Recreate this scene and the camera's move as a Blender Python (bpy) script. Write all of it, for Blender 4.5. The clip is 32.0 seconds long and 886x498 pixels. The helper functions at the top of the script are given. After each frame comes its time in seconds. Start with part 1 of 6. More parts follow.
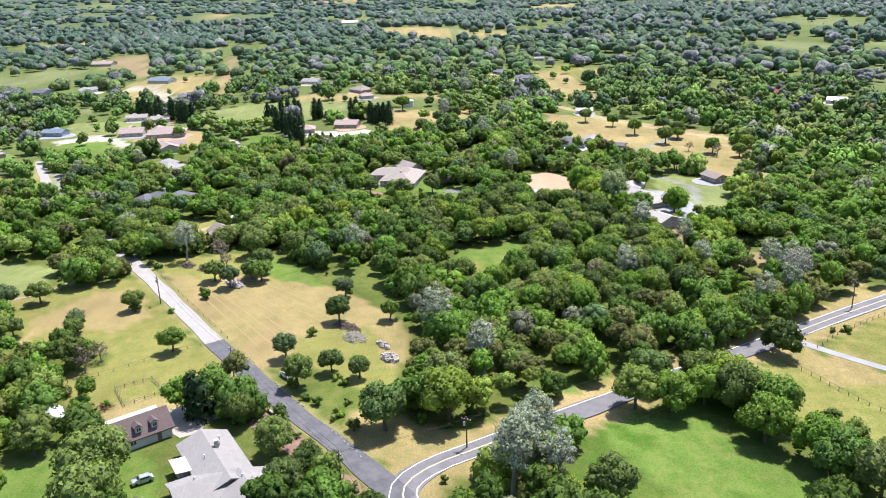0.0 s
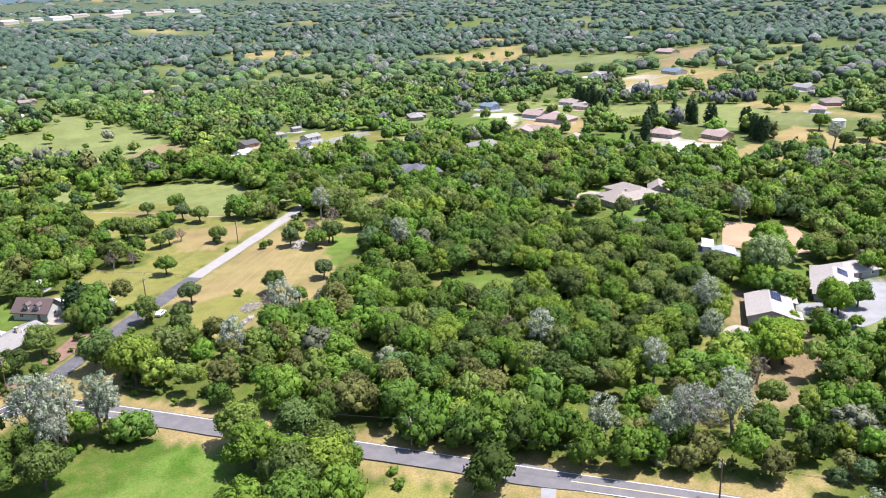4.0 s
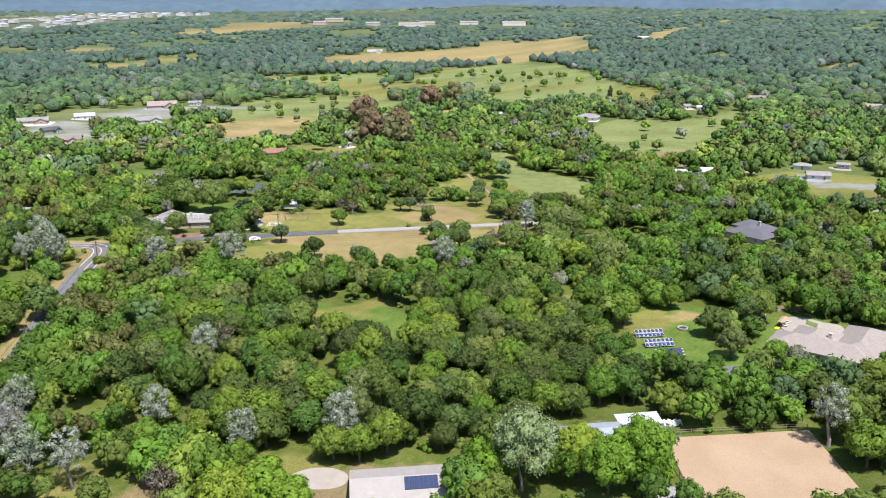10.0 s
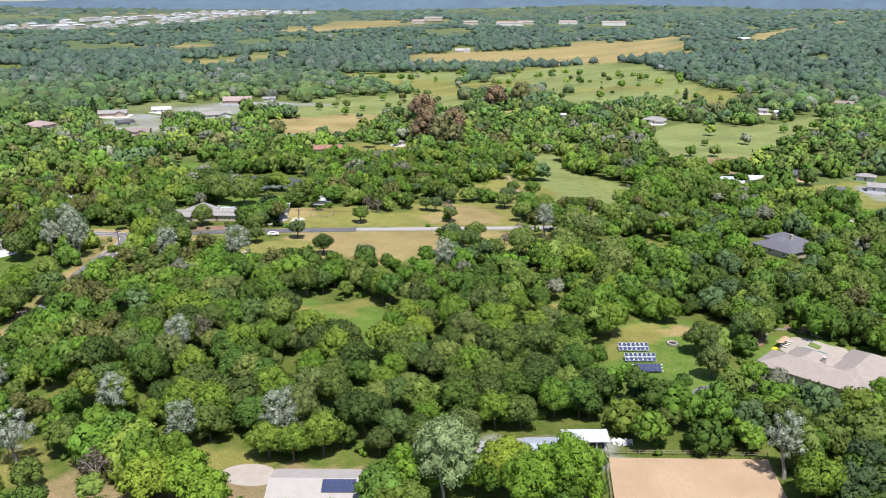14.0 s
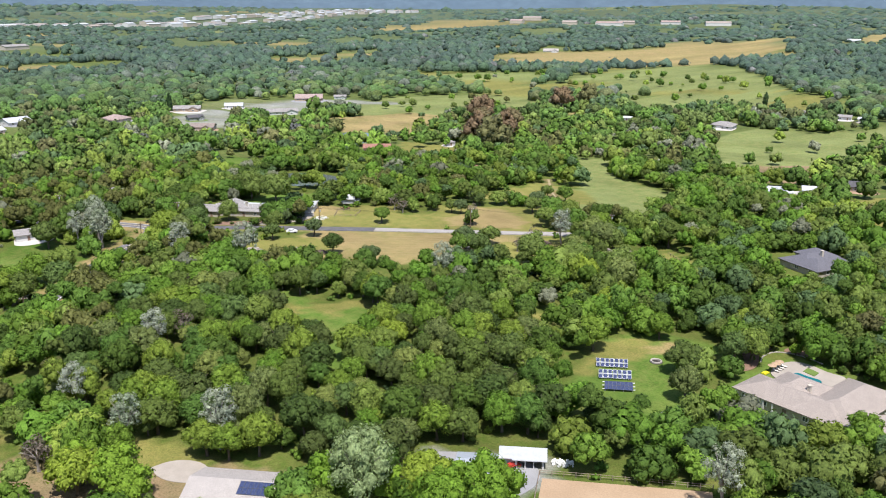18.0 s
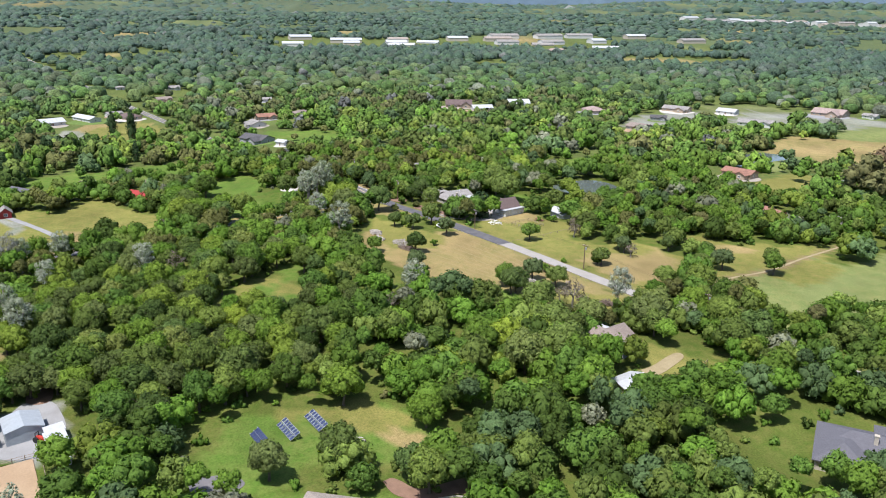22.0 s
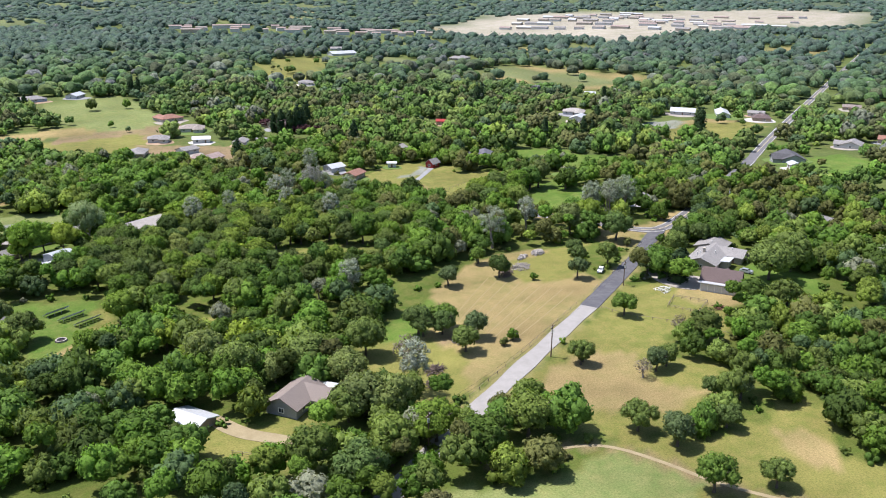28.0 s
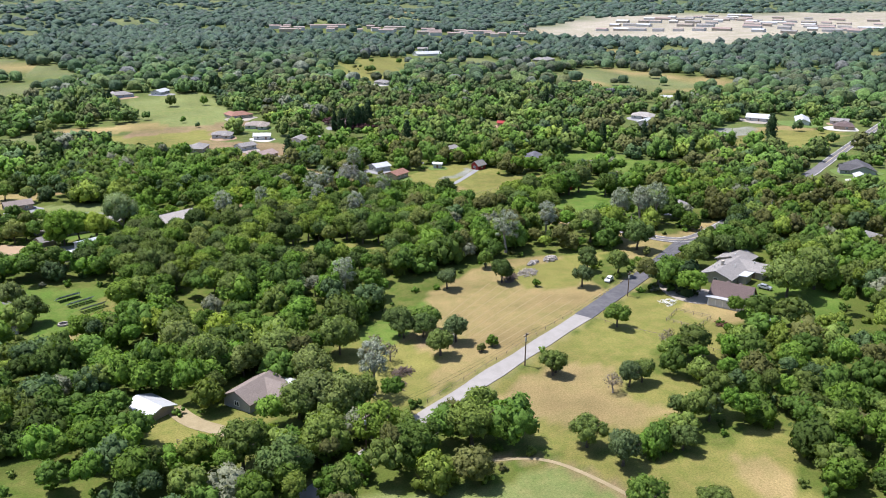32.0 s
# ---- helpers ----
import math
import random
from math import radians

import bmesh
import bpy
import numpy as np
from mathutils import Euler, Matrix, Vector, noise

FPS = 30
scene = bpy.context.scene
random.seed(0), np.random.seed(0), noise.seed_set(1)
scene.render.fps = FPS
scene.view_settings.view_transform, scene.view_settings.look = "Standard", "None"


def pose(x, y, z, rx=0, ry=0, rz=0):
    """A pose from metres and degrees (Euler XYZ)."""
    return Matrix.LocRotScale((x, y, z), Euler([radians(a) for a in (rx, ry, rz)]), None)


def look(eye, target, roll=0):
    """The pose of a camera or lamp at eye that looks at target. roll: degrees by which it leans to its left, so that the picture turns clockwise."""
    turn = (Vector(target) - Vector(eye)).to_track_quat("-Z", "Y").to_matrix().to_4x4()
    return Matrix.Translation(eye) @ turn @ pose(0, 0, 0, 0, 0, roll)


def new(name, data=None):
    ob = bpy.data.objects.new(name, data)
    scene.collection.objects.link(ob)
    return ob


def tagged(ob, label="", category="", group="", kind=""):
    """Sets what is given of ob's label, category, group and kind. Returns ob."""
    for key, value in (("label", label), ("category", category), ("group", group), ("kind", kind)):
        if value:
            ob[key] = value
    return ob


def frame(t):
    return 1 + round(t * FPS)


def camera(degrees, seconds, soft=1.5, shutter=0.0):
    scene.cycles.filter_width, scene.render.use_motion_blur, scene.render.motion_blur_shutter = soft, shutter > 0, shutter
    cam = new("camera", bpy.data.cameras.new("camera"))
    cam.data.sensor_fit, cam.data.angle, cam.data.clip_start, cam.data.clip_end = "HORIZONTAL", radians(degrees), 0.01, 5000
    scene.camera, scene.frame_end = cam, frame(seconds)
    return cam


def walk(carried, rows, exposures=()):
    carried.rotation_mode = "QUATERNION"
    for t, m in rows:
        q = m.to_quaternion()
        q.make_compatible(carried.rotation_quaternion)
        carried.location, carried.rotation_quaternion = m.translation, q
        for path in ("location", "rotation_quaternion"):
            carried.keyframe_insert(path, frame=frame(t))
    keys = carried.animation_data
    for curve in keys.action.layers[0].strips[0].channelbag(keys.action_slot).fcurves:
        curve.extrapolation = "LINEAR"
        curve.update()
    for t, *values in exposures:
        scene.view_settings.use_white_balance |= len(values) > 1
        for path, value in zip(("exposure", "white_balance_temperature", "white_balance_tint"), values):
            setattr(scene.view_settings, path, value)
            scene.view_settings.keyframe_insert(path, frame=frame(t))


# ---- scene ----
# ---------- camera ----------
cam = camera(56.3, 32.0, soft=1.0)
PATH = [
    (0.0, pose(-152.99, 134.17, 54.44, 71.01, 1.92, -91.04)),
    (0.5, pose(-152.91, 129.74, 54.34, 71.09, 1.98, -89.37)),
    (1.0, pose(-151.64, 118.06, 54.21, 71.19, 2.00, -84.64)),
    (1.5, pose(-148.08, 101.42, 54.06, 71.40, 2.20, -77.97)),
    (2.0, pose(-142.45, 84.48, 53.90, 71.38, 2.17, -71.07)),
    (2.5, pose(-134.37, 68.51, 53.68, 71.52, 2.24, -64.04)),
    (3.0, pose(-124.17, 53.49, 53.27, 71.53, 2.21, -56.76)),
    (3.5, pose(-112.05, 39.88, 52.54, 71.74, 2.24, -49.49)),
    (4.5, pose(-83.60, 16.84, 51.52, 72.28, 1.91, -35.40)),
    (5.5, pose(-51.29, 3.52, 50.52, 72.91, 1.52, -21.30)),
    (6.0, pose(-35.07, -0.22, 49.75, 73.00, 1.19, -14.60)),
    (6.5, pose(-17.19, -1.90, 49.25, 73.20, 1.12, -7.65)),
    (7.0, pose(0.64, -1.51, 48.94, 73.31, 0.98, -0.59)),
    (7.5, pose(17.91, 0.85, 48.77, 73.32, 0.85, 6.37)),
    (8.0, pose(34.81, 5.19, 48.65, 73.42, 0.62, 13.39)),
    (8.5, pose(49.45, 11.00, 48.58, 73.51, 0.52, 19.59)),
    (9.0, pose(56.24, 14.50, 48.57, 73.53, 0.32, 22.64)),
    (9.5, pose(58.56, 15.78, 48.63, 73.53, 0.32, 23.73)),
    (10.0, pose(60.88, 17.06, 48.68, 73.53, 0.33, 24.62)),
    (11.0, pose(64.40, 19.54, 48.68, 73.52, 0.23, 26.41)),
    (12.0, pose(68.32, 21.62, 48.66, 73.51, 0.23, 28.10)),
    (13.0, pose(71.85, 24.50, 48.64, 73.51, 0.14, 29.89)),
    (14.0, pose(75.77, 26.97, 48.61, 73.50, 0.14, 31.68)),
    (14.5, pose(77.29, 28.25, 48.59, 73.50, 0.14, 32.47)),
    (16.5, pose(84.42, 34.73, 48.59, 73.49, 0.14, 36.16)),
    (17.0, pose(85.94, 36.01, 48.63, 73.49, 0.04, 37.05)),
    (18.0, pose(89.00, 39.22, 48.70, 73.47, 0.05, 38.74)),
    (18.5, pose(92.06, 42.07, 48.77, 73.49, 0.08, 40.42)),
    (19.0, pose(99.91, 51.28, 48.83, 73.50, -0.01, 45.32)),
    (19.5, pose(110.18, 65.34, 48.87, 73.41, -0.10, 52.29)),
    (20.0, pose(118.03, 80.13, 48.91, 73.39, -0.10, 58.99)),
    (20.5, pose(124.79, 96.50, 49.03, 73.31, -0.30, 66.28)),
    (21.0, pose(129.56, 114.06, 49.26, 73.31, -0.32, 73.47)),
    (21.5, pose(131.91, 132.49, 49.55, 73.11, -0.43, 80.83)),
    (22.0, pose(131.86, 151.21, 49.83, 73.04, -0.63, 88.43)),
    (22.5, pose(129.17, 169.47, 50.11, 72.90, -0.72, 95.91)),
    (23.0, pose(124.40, 187.36, 50.41, 72.72, -0.70, 103.49)),
    (23.5, pose(117.50, 204.59, 50.69, 72.61, -0.70, 111.09)),
    (24.0, pose(108.17, 220.90, 50.96, 72.52, -0.82, 118.84)),
    (24.5, pose(97.02, 236.04, 51.22, 72.34, -0.93, 126.58)),
    (25.0, pose(83.78, 249.35, 51.44, 72.22, -0.87, 134.47)),
    (25.5, pose(69.09, 260.41, 51.56, 72.08, -0.78, 142.16)),
    (26.0, pose(57.14, 267.46, 51.60, 72.00, -0.71, 147.84)),
    (26.5, pose(52.92, 269.69, 51.62, 72.04, -0.64, 149.81)),
    (28.5, pose(43.85, 273.37, 51.66, 72.02, -0.68, 153.72)),
    (29.0, pose(42.02, 274.23, 51.71, 72.04, -0.73, 154.65)),
    (30.0, pose(37.82, 276.19, 51.76, 72.03, -0.64, 156.49)),
    (31.0, pose(33.61, 277.77, 51.82, 72.02, -0.54, 158.32)),
    (32.0, pose(29.08, 278.95, 51.88, 72.00, -0.54, 160.17)),
]
walk(cam, PATH, exposures=((0.0, 1.12, 6150, 14), (3.0, 1.1, 6200, 16), (6.0, 1.02, 6200, 17), (8.5, 0.83, 6200, 14), (17.0, 0.72, 6300, 13), (22.0, 0.68, 6250, 12), (26.0, 0.72, 6150, 14), (32.0, 0.74, 6150, 15)))

# ---------- light ----------
SUN_ELEVATION, SUN_AZIMUTH = 65.0, -40.0  # degrees; the sun stands to the south-east
world = bpy.data.worlds.new("sky")
scene.world = world
world.use_nodes = True
wt = world.node_tree
sky = wt.nodes.new("ShaderNodeTexSky")
sky.sky_type, sky.sun_disc = "NISHITA", False
sky.sun_elevation, sky.sun_rotation = radians(SUN_ELEVATION), radians(90 - SUN_AZIMUTH)
wt.links.new(sky.outputs[0], wt.nodes["Background"].inputs[0])
wt.nodes["Background"].inputs[1].default_value = 0.11
sun_data = bpy.data.lights.new("sun", "SUN")
sun_data.energy, sun_data.angle, sun_data.color = 4.6, radians(0.9), (1.0, 0.96, 0.90)
sun = new("sun", sun_data)
sun.matrix_world = look(
    (300 * math.cos(radians(SUN_AZIMUTH)), 300 * math.sin(radians(SUN_AZIMUTH)), 300 * math.tan(radians(SUN_ELEVATION))), (0, 0, 0))

# ---------- small tools ----------
rng = np.random.default_rng(7)


def smooth(a, b, v):
    u = np.clip((np.asarray(v, float) - a) / (b - a), 0, 1)
    return u * u * (3 - 2 * u)


def waves(x, y, size, seed):
    """Smooth plan noise between about -1 and 1, with features of the given size in metres."""
    r = np.random.default_rng(seed)
    out = 0
    for _ in range(7):
        a, p, k = r.uniform(0, 6.283), r.uniform(0, 6.283), r.uniform(0.6, 1.7)
        out = out + np.sin((x * math.cos(a) + y * math.sin(a)) * 6.283 * k / size / 1.6 + p)
    return out / 3.2


def land(x, y):
    """Height of the ground."""
    x, y = np.asarray(x, float), np.asarray(y, float)
    r = np.hypot(x + 10, y - 150)
    low = -2.4 * smooth(0, 55, 130 - y) * (1 - smooth(250, 500, r))
    low = low - 0.9 * smooth(15, 42, x) * smooth(105, 130, y) * (1 - smooth(160, 190, y)) * (1 - smooth(70, 140, x))
    roll = 5.0 * waves(x, y, 420, 3) * smooth(300, 900, r) + 9.0 * waves(x, y, 1300, 5) * smooth(700, 2200, r)
    rise = 26 * smooth(2300, 4300, r) * (1 + 0.35 * waves(x, y, 2600, 8))
    return low + roll + rise


def inside(poly, x, y):
    """Which of the points (x, y) lie in the outline."""
    x, y = np.asarray(x, float), np.asarray(y, float)
    hit = np.zeros(x.shape, bool)
    n = len(poly)
    for i in range(n):
        (x0, y0), (x1, y1) = poly[i], poly[(i + 1) % n]
        if y0 != y1:
            hit ^= ((y0 > y) != (y1 > y)) & (x < (x1 - x0) * (y - y0) / (y1 - y0) + x0)
    return hit


def off_line(line, x, y):
    """Distance of the points from a line of several stretches."""
    best = np.full(np.shape(x), 1e9)
    for (x0, y0), (x1, y1) in zip(line[:-1], line[1:]):
        dx, dy = x1 - x0, y1 - y0
        u = np.clip(((x - x0) * dx + (y - y0) * dy) / (dx * dx + dy * dy), 0, 1)
        best = np.minimum(best, np.hypot(x - x0 - u * dx, y - y0 - u * dy))
    return best


def soften(line, rounds=2):
    """Rounds the corners of a line."""
    for _ in range(rounds):
        out = [line[0]]
        for (x0, y0), (x1, y1) in zip(line[:-1], line[1:]):
            out += [(0.75 * x0 + 0.25 * x1, 0.75 * y0 + 0.25 * y1), (0.25 * x0 + 0.75 * x1, 0.25 * y0 + 0.75 * y1)]
        line = out + [line[-1]]
    return line


def tri_mesh(name, verts, tris, mat, tint=None, flat=True, normals=None):
    """A mesh out of number arrays: verts n x 3, tris m x 3, tint n x 3, normals n x 3."""
    me = bpy.data.meshes.new(name)
    verts, tris = np.asarray(verts, np.float32), np.asarray(tris, np.int32)
    me.vertices.add(len(verts))
    me.vertices.foreach_set("co", verts.ravel())
    me.loops.add(tris.size)
    me.loops.foreach_set("vertex_index", tris.ravel())
    me.polygons.add(len(tris))
    me.polygons.foreach_set("loop_start", np.arange(0, tris.size, 3, dtype=np.int32))
    if not flat or normals is not None:
        me.polygons.foreach_set("use_smooth", np.ones(len(tris), bool))
    me.update(calc_edges=True)
    if tint is not None:
        at = me.attributes.new("tint", "FLOAT_COLOR", "POINT")
        at.data.foreach_set("color", np.c_[tint, np.ones(len(verts))].astype(np.float32).ravel())
    if normals is not None:
        me.attributes.new("custom_normal", "FLOAT_VECTOR", "POINT").data.foreach_set("vector", normals.astype(np.float32).ravel())
    me.materials.append(mat)
    return me


def bm_mesh(name, bm, mat):
    me = bpy.data.meshes.new(name)
    bmesh.ops.recalc_face_normals(bm, faces=bm.faces)
    bm.to_mesh(me)
    bm.free()
    me.materials.append(mat)
    return me


def part(name, bm, mat, parent, label=""):
    """Links a bmesh, or a ready mesh, as one part under a thing."""
    ob = new(name, bm if isinstance(bm, bpy.types.Mesh) else bm_mesh(name, bm, mat))
    ob.parent = parent
    if label:
        tagged(ob, label)
    return ob


def root(name, m, label, category, group="", kind=""):
    ob = new(name)
    ob.empty_display_size = 0.3
    ob.matrix_world = m
    return tagged(ob, label, category, group, kind)


def box(bm, x0, x1, y0, y1, z0, z1, m=None):
    """Adds a box to a bmesh."""
    co = [(x, y, z) for z in (z0, z1) for x, y in ((x0, y0), (x1, y0), (x1, y1), (x0, y1))]
    v = [bm.verts.new(m @ Vector(c) if m else c) for c in co]
    for f in ((3, 2, 1, 0), (4, 5, 6, 7), (0, 1, 5, 4), (1, 2, 6, 5), (2, 3, 7, 6), (3, 0, 4, 7)):
        bm.faces.new([v[i] for i in f])
    return bm


def slab(bm, pts, thick):
    """Adds a plate: the outline pts (3D), made thick downwards."""
    top = [bm.verts.new(p) for p in pts]
    low = [bm.verts.new((p[0], p[1], p[2] - thick)) for p in pts]
    bm.faces.new(top)
    bm.faces.new(low[::-1])
    n = len(pts)
    for i in range(n):
        j = (i + 1) % n
        bm.faces.new((top[i], low[i], low[j], top[j]))
    return bm


def tube(bm, a, b, r0, r1, sides=6):
    """Adds a tapered round bar from a to b."""
    a, b = Vector(a), Vector(b)
    q = (b - a).to_track_quat("Z", "Y")
    rings = []
    for p, r in ((a, r0), (b, r1)):
        rings.append([bm.verts.new(p + q @ Vector((r * math.cos(6.2832 * i / sides), r * math.sin(6.2832 * i / sides), 0)))
                      for i in range(sides)])
    for i in range(sides):
        j = (i + 1) % sides
        bm.faces.new((rings[0][i], rings[0][j], rings[1][j], rings[1][i]))
    bm.faces.new(rings[0][::-1])
    bm.faces.new(rings[1])
    return bm


# ---------- materials ----------
def shader(name, rough=0.8, spec=0.25):
    mat = bpy.data.materials.new(name)
    mat.use_nodes = True
    nt = mat.node_tree
    b = nt.nodes["Principled BSDF"]
    b.inputs["Roughness"].default_value = rough
    b.inputs["Specular IOR Level"].default_value = spec
    return mat, nt, b


def node(nt, kind, **values):
    n = nt.nodes.new("ShaderNode" + kind)
    for key, value in values.items():
        n.inputs[key].default_value = value
    return n


def noise_tex(nt, scale, detail=4.0, rough=0.55, coords=None):
    n = node(nt, "TexNoise", Scale=scale, Detail=detail, Roughness=rough)
    c = coords or nt.nodes.new("ShaderNodeTexCoord").outputs["Object"]
    nt.links.new(c, n.inputs["Vector"])
    return n.outputs["Fac"]


def remap(nt, fac, a, b, lo, hi):
    n = node(nt, "MapRange", **{"From Min": a, "From Max": b, "To Min": lo, "To Max": hi})
    nt.links.new(fac, n.inputs["Value"])
    return n.outputs["Result"]


def mix(nt, fac, a, b, how="MIX"):
    n = nt.nodes.new("ShaderNodeMix")
    n.data_type, n.blend_type = "RGBA", how
    for sock, value in ((n.inputs[0], fac), (n.inputs[6], a), (n.inputs[7], b)):
        if isinstance(value, bpy.types.NodeSocket):
            nt.links.new(value, sock)
        elif isinstance(value, (int, float)):
            sock.default_value = value
        else:
            sock.default_value = (*value, 1)
    return n.outputs[2]


def bump(nt, b, fac, strength, distance):
    n = node(nt, "Bump", Strength=strength, Distance=distance)
    nt.links.new(fac, n.inputs["Height"])
    nt.links.new(n.outputs[0], b.inputs["Normal"])


def grainy(name, colour, dark, fine=6.0, coarse=0.5, rough=0.85, spec=0.2, relief=0.3, depth=0.02, metal=0.0):
    """A surface whose colour drifts at two sizes, with fine relief."""
    mat, nt, b = shader(name, rough, spec)
    b.inputs["Metallic"].default_value = metal
    f1, f2 = noise_tex(nt, fine), noise_tex(nt, coarse, 3.0)
    c = mix(nt, remap(nt, f2, 0.35, 0.65, 0.0, 1.0), colour, dark)
    c = mix(nt, remap(nt, f1, 0.3, 0.7, 0.0, 0.5), c, tuple(v * 0.6 for v in colour))
    nt.links.new(c, b.inputs["Base Color"])
    bump(nt, b, f1, relief, depth)
    return mat


def rough_from(nt, b, fac, lo, hi):
    nt.links.new(remap(nt, fac, 0.3, 0.7, lo, hi), b.inputs["Roughness"])


def leaf_material(name, colours=None, island=0.24, glow=0.3, grain=4.6, lo=0.72, hi=1.3):
    """Foliage. Without colours it takes each tree's own tint; with them, one between them by chance for each tree."""
    mat, nt, b = shader(name, 0.7, 0.12)
    geo = nt.nodes.new("ShaderNodeNewGeometry")
    if colours is None:
        at = nt.nodes.new("ShaderNodeAttribute")
        at.attribute_name = "tint"
        c = at.outputs["Color"]
    else:
        info = nt.nodes.new("ShaderNodeObjectInfo")
        ramp = nt.nodes.new("ShaderNodeValToRGB")
        ramp.color_ramp.interpolation = "CONSTANT"
        for i, col in enumerate(colours):
            if i < 2:
                e = ramp.color_ramp.elements[i]
                e.position = i / len(colours)
            else:
                e = ramp.color_ramp.elements.new(i / len(colours))
            e.color = (*col, 1)
        nt.links.new(info.outputs["Random"], ramp.inputs[0])
        c = ramp.outputs[0]
    k = remap(nt, geo.outputs["Random Per Island"], 0, 1, 1 - island, 1 + island)
    fine = noise_tex(nt, grain, 3.0, 0.75)
    patch = node(nt, "Math")
    patch.operation = "MULTIPLY"
    nt.links.new(k, patch.inputs[0])
    nt.links.new(remap(nt, fine, 0.35, 0.65, lo, hi), patch.inputs[1])
    k = patch.outputs[0]
    bump(nt, b, fine, hi - lo, 0.9 / grain)
    mul = nt.nodes.new("ShaderNodeVectorMath")
    mul.operation = "SCALE"
    nt.links.new(c, mul.inputs[0])
    nt.links.new(k, mul.inputs["Scale"])
    nt.links.new(mul.outputs[0], b.inputs["Base Color"])
    tr = nt.nodes.new("ShaderNodeBsdfTranslucent")
    warm = mix(nt, 1.0, mul.outputs[0], (1.12, 1.2, 0.5), "MULTIPLY")
    nt.links.new(warm, tr.inputs["Color"])
    ms = nt.nodes.new("ShaderNodeMixShader")
    ms.inputs[0].default_value = glow
    nt.links.new(b.outputs[0], ms.inputs[1])
    nt.links.new(tr.outputs[0], ms.inputs[2])
    nt.links.new(ms.outputs[0], nt.nodes["Material Output"].inputs["Surface"])
    return mat


def ground_material():
    mat, nt, b = shader("grass_and_soil", 0.95, 0.1)
    at = nt.nodes.new("ShaderNodeAttribute")
    at.attribute_name = "tint"
    fine, mid, far = noise_tex(nt, 4.0, 8.0, 0.75), noise_tex(nt, 0.5, 6.0, 0.65), noise_tex(nt, 0.07, 4.0)
    own = at.outputs["Color"]
    dry = mix(nt, 0.34, own, (0.33, 0.26, 0.10))
    lush = mix(nt, 0.45, own, (0.07, 0.14, 0.016))
    c = mix(nt, remap(nt, mid, 0.36, 0.66, 0.0, 1.0), lush, dry)
    c = mix(nt, remap(nt, far, 0.42, 0.62, 0.15, 0.75), c, own)
    c = mix(nt, remap(nt, fine, 0.38, 0.64, 0.0, 0.9), c, mix(nt, 1.0, c, (0.45, 0.5, 0.42), "MULTIPLY"))
    nt.links.new(c, b.inputs["Base Color"])
    bump(nt, b, fine, 0.6, 0.08)
    return mat


def asphalt(name, base, patch, crack):
    mat, nt, b = shader(name, 0.85, 0.25)
    fine, mid = noise_tex(nt, 22.0, 4.0), noise_tex(nt, 0.6, 5.0, 0.65)
    c = mix(nt, remap(nt, mid, 0.4, 0.65, 0, 1), base, patch)
    c = mix(nt, remap(nt, fine, 0.35, 0.7, 0, 0.45), c, crack)
    nt.links.new(c, b.inputs["Base Color"])
    bump(nt, b, fine, 0.4, 0.01)
    return mat


def shingles(name, colour, rows=5.0):
    """Roofing in courses that run along the house."""
    mat, nt, b = shader(name, 0.8, 0.25)
    co = nt.nodes.new("ShaderNodeTexCoord").outputs["Object"]
    brick = nt.nodes.new("ShaderNodeTexBrick")
    brick.inputs["Scale"].default_value = rows
    brick.inputs["Mortar Size"].default_value = 0.03
    for key, k in (("Color1", 1.08), ("Color2", 0.86), ("Mortar", 0.55)):
        brick.inputs[key].default_value = (*[v * k for v in colour], 1)
    nt.links.new(co, brick.inputs["Vector"])
    mid = noise_tex(nt, 0.9, 4.0, 0.6, co)
    c = mix(nt, remap(nt, mid, 0.35, 0.7, 0.0, 0.45), brick.outputs["Color"], tuple(v * 0.62 for v in colour))
    nt.links.new(c, b.inputs["Base Color"])
    bump(nt, b, brick.outputs["Fac"], 0.25, 0.02)
    return mat


def ribbed(name, colour, pitch=3.0, rough=0.45, metal=0.25):
    """Sheet metal with ribs down the slope."""
    mat, nt, b = shader(name, rough, 0.4)
    b.inputs["Metallic"].default_value = metal
    co = nt.nodes.new("ShaderNodeTexCoord").outputs["Object"]
    w = node(nt, "TexWave", Scale=pitch, Distortion=0.0)
    nt.links.new(co, w.inputs["Vector"])
    mid = noise_tex(nt, 0.8, 5.0, 0.65, co)
    c = mix(nt, remap(nt, mid, 0.4, 0.7, 0.0, 0.6), colour, tuple(v * 0.72 for v in colour))
    nt.links.new(c, b.inputs["Base Color"])
    rough_from(nt, b, mid, rough - 0.1, rough + 0.25)
    bump(nt, b, w.outputs["Fac"], 0.35, 0.03)
    return mat


M_ground = ground_material()
M_wood_stuff = leaf_material("oak_leaves_massed")
M_far_leaves = leaf_material("far_leaves_massed", island=0.18, glow=0.03, grain=1.1, lo=0.5, hi=1.5)
OAK_GREENS = ((0.0744, 0.121, 0.0209), (0.126, 0.204, 0.0266), (0.0989, 0.173, 0.0266), (0.164, 0.225, 0.0323), (0.104, 0.146, 0.0313),
              (0.108, 0.194, 0.0238), (0.154, 0.208, 0.0418), (0.0612, 0.0973, 0.0228), (0.103, 0.158, 0.0437), (0.136, 0.171, 0.0532), (0.0831, 0.112, 0.0304), (0.098, 0.138, 0.034), (0.0831, 0.152, 0.0285),
              (0.18, 0.216, 0.0551), (0.14, 0.212, 0.0285))
M_oak = leaf_material("oak_leaves", OAK_GREENS)
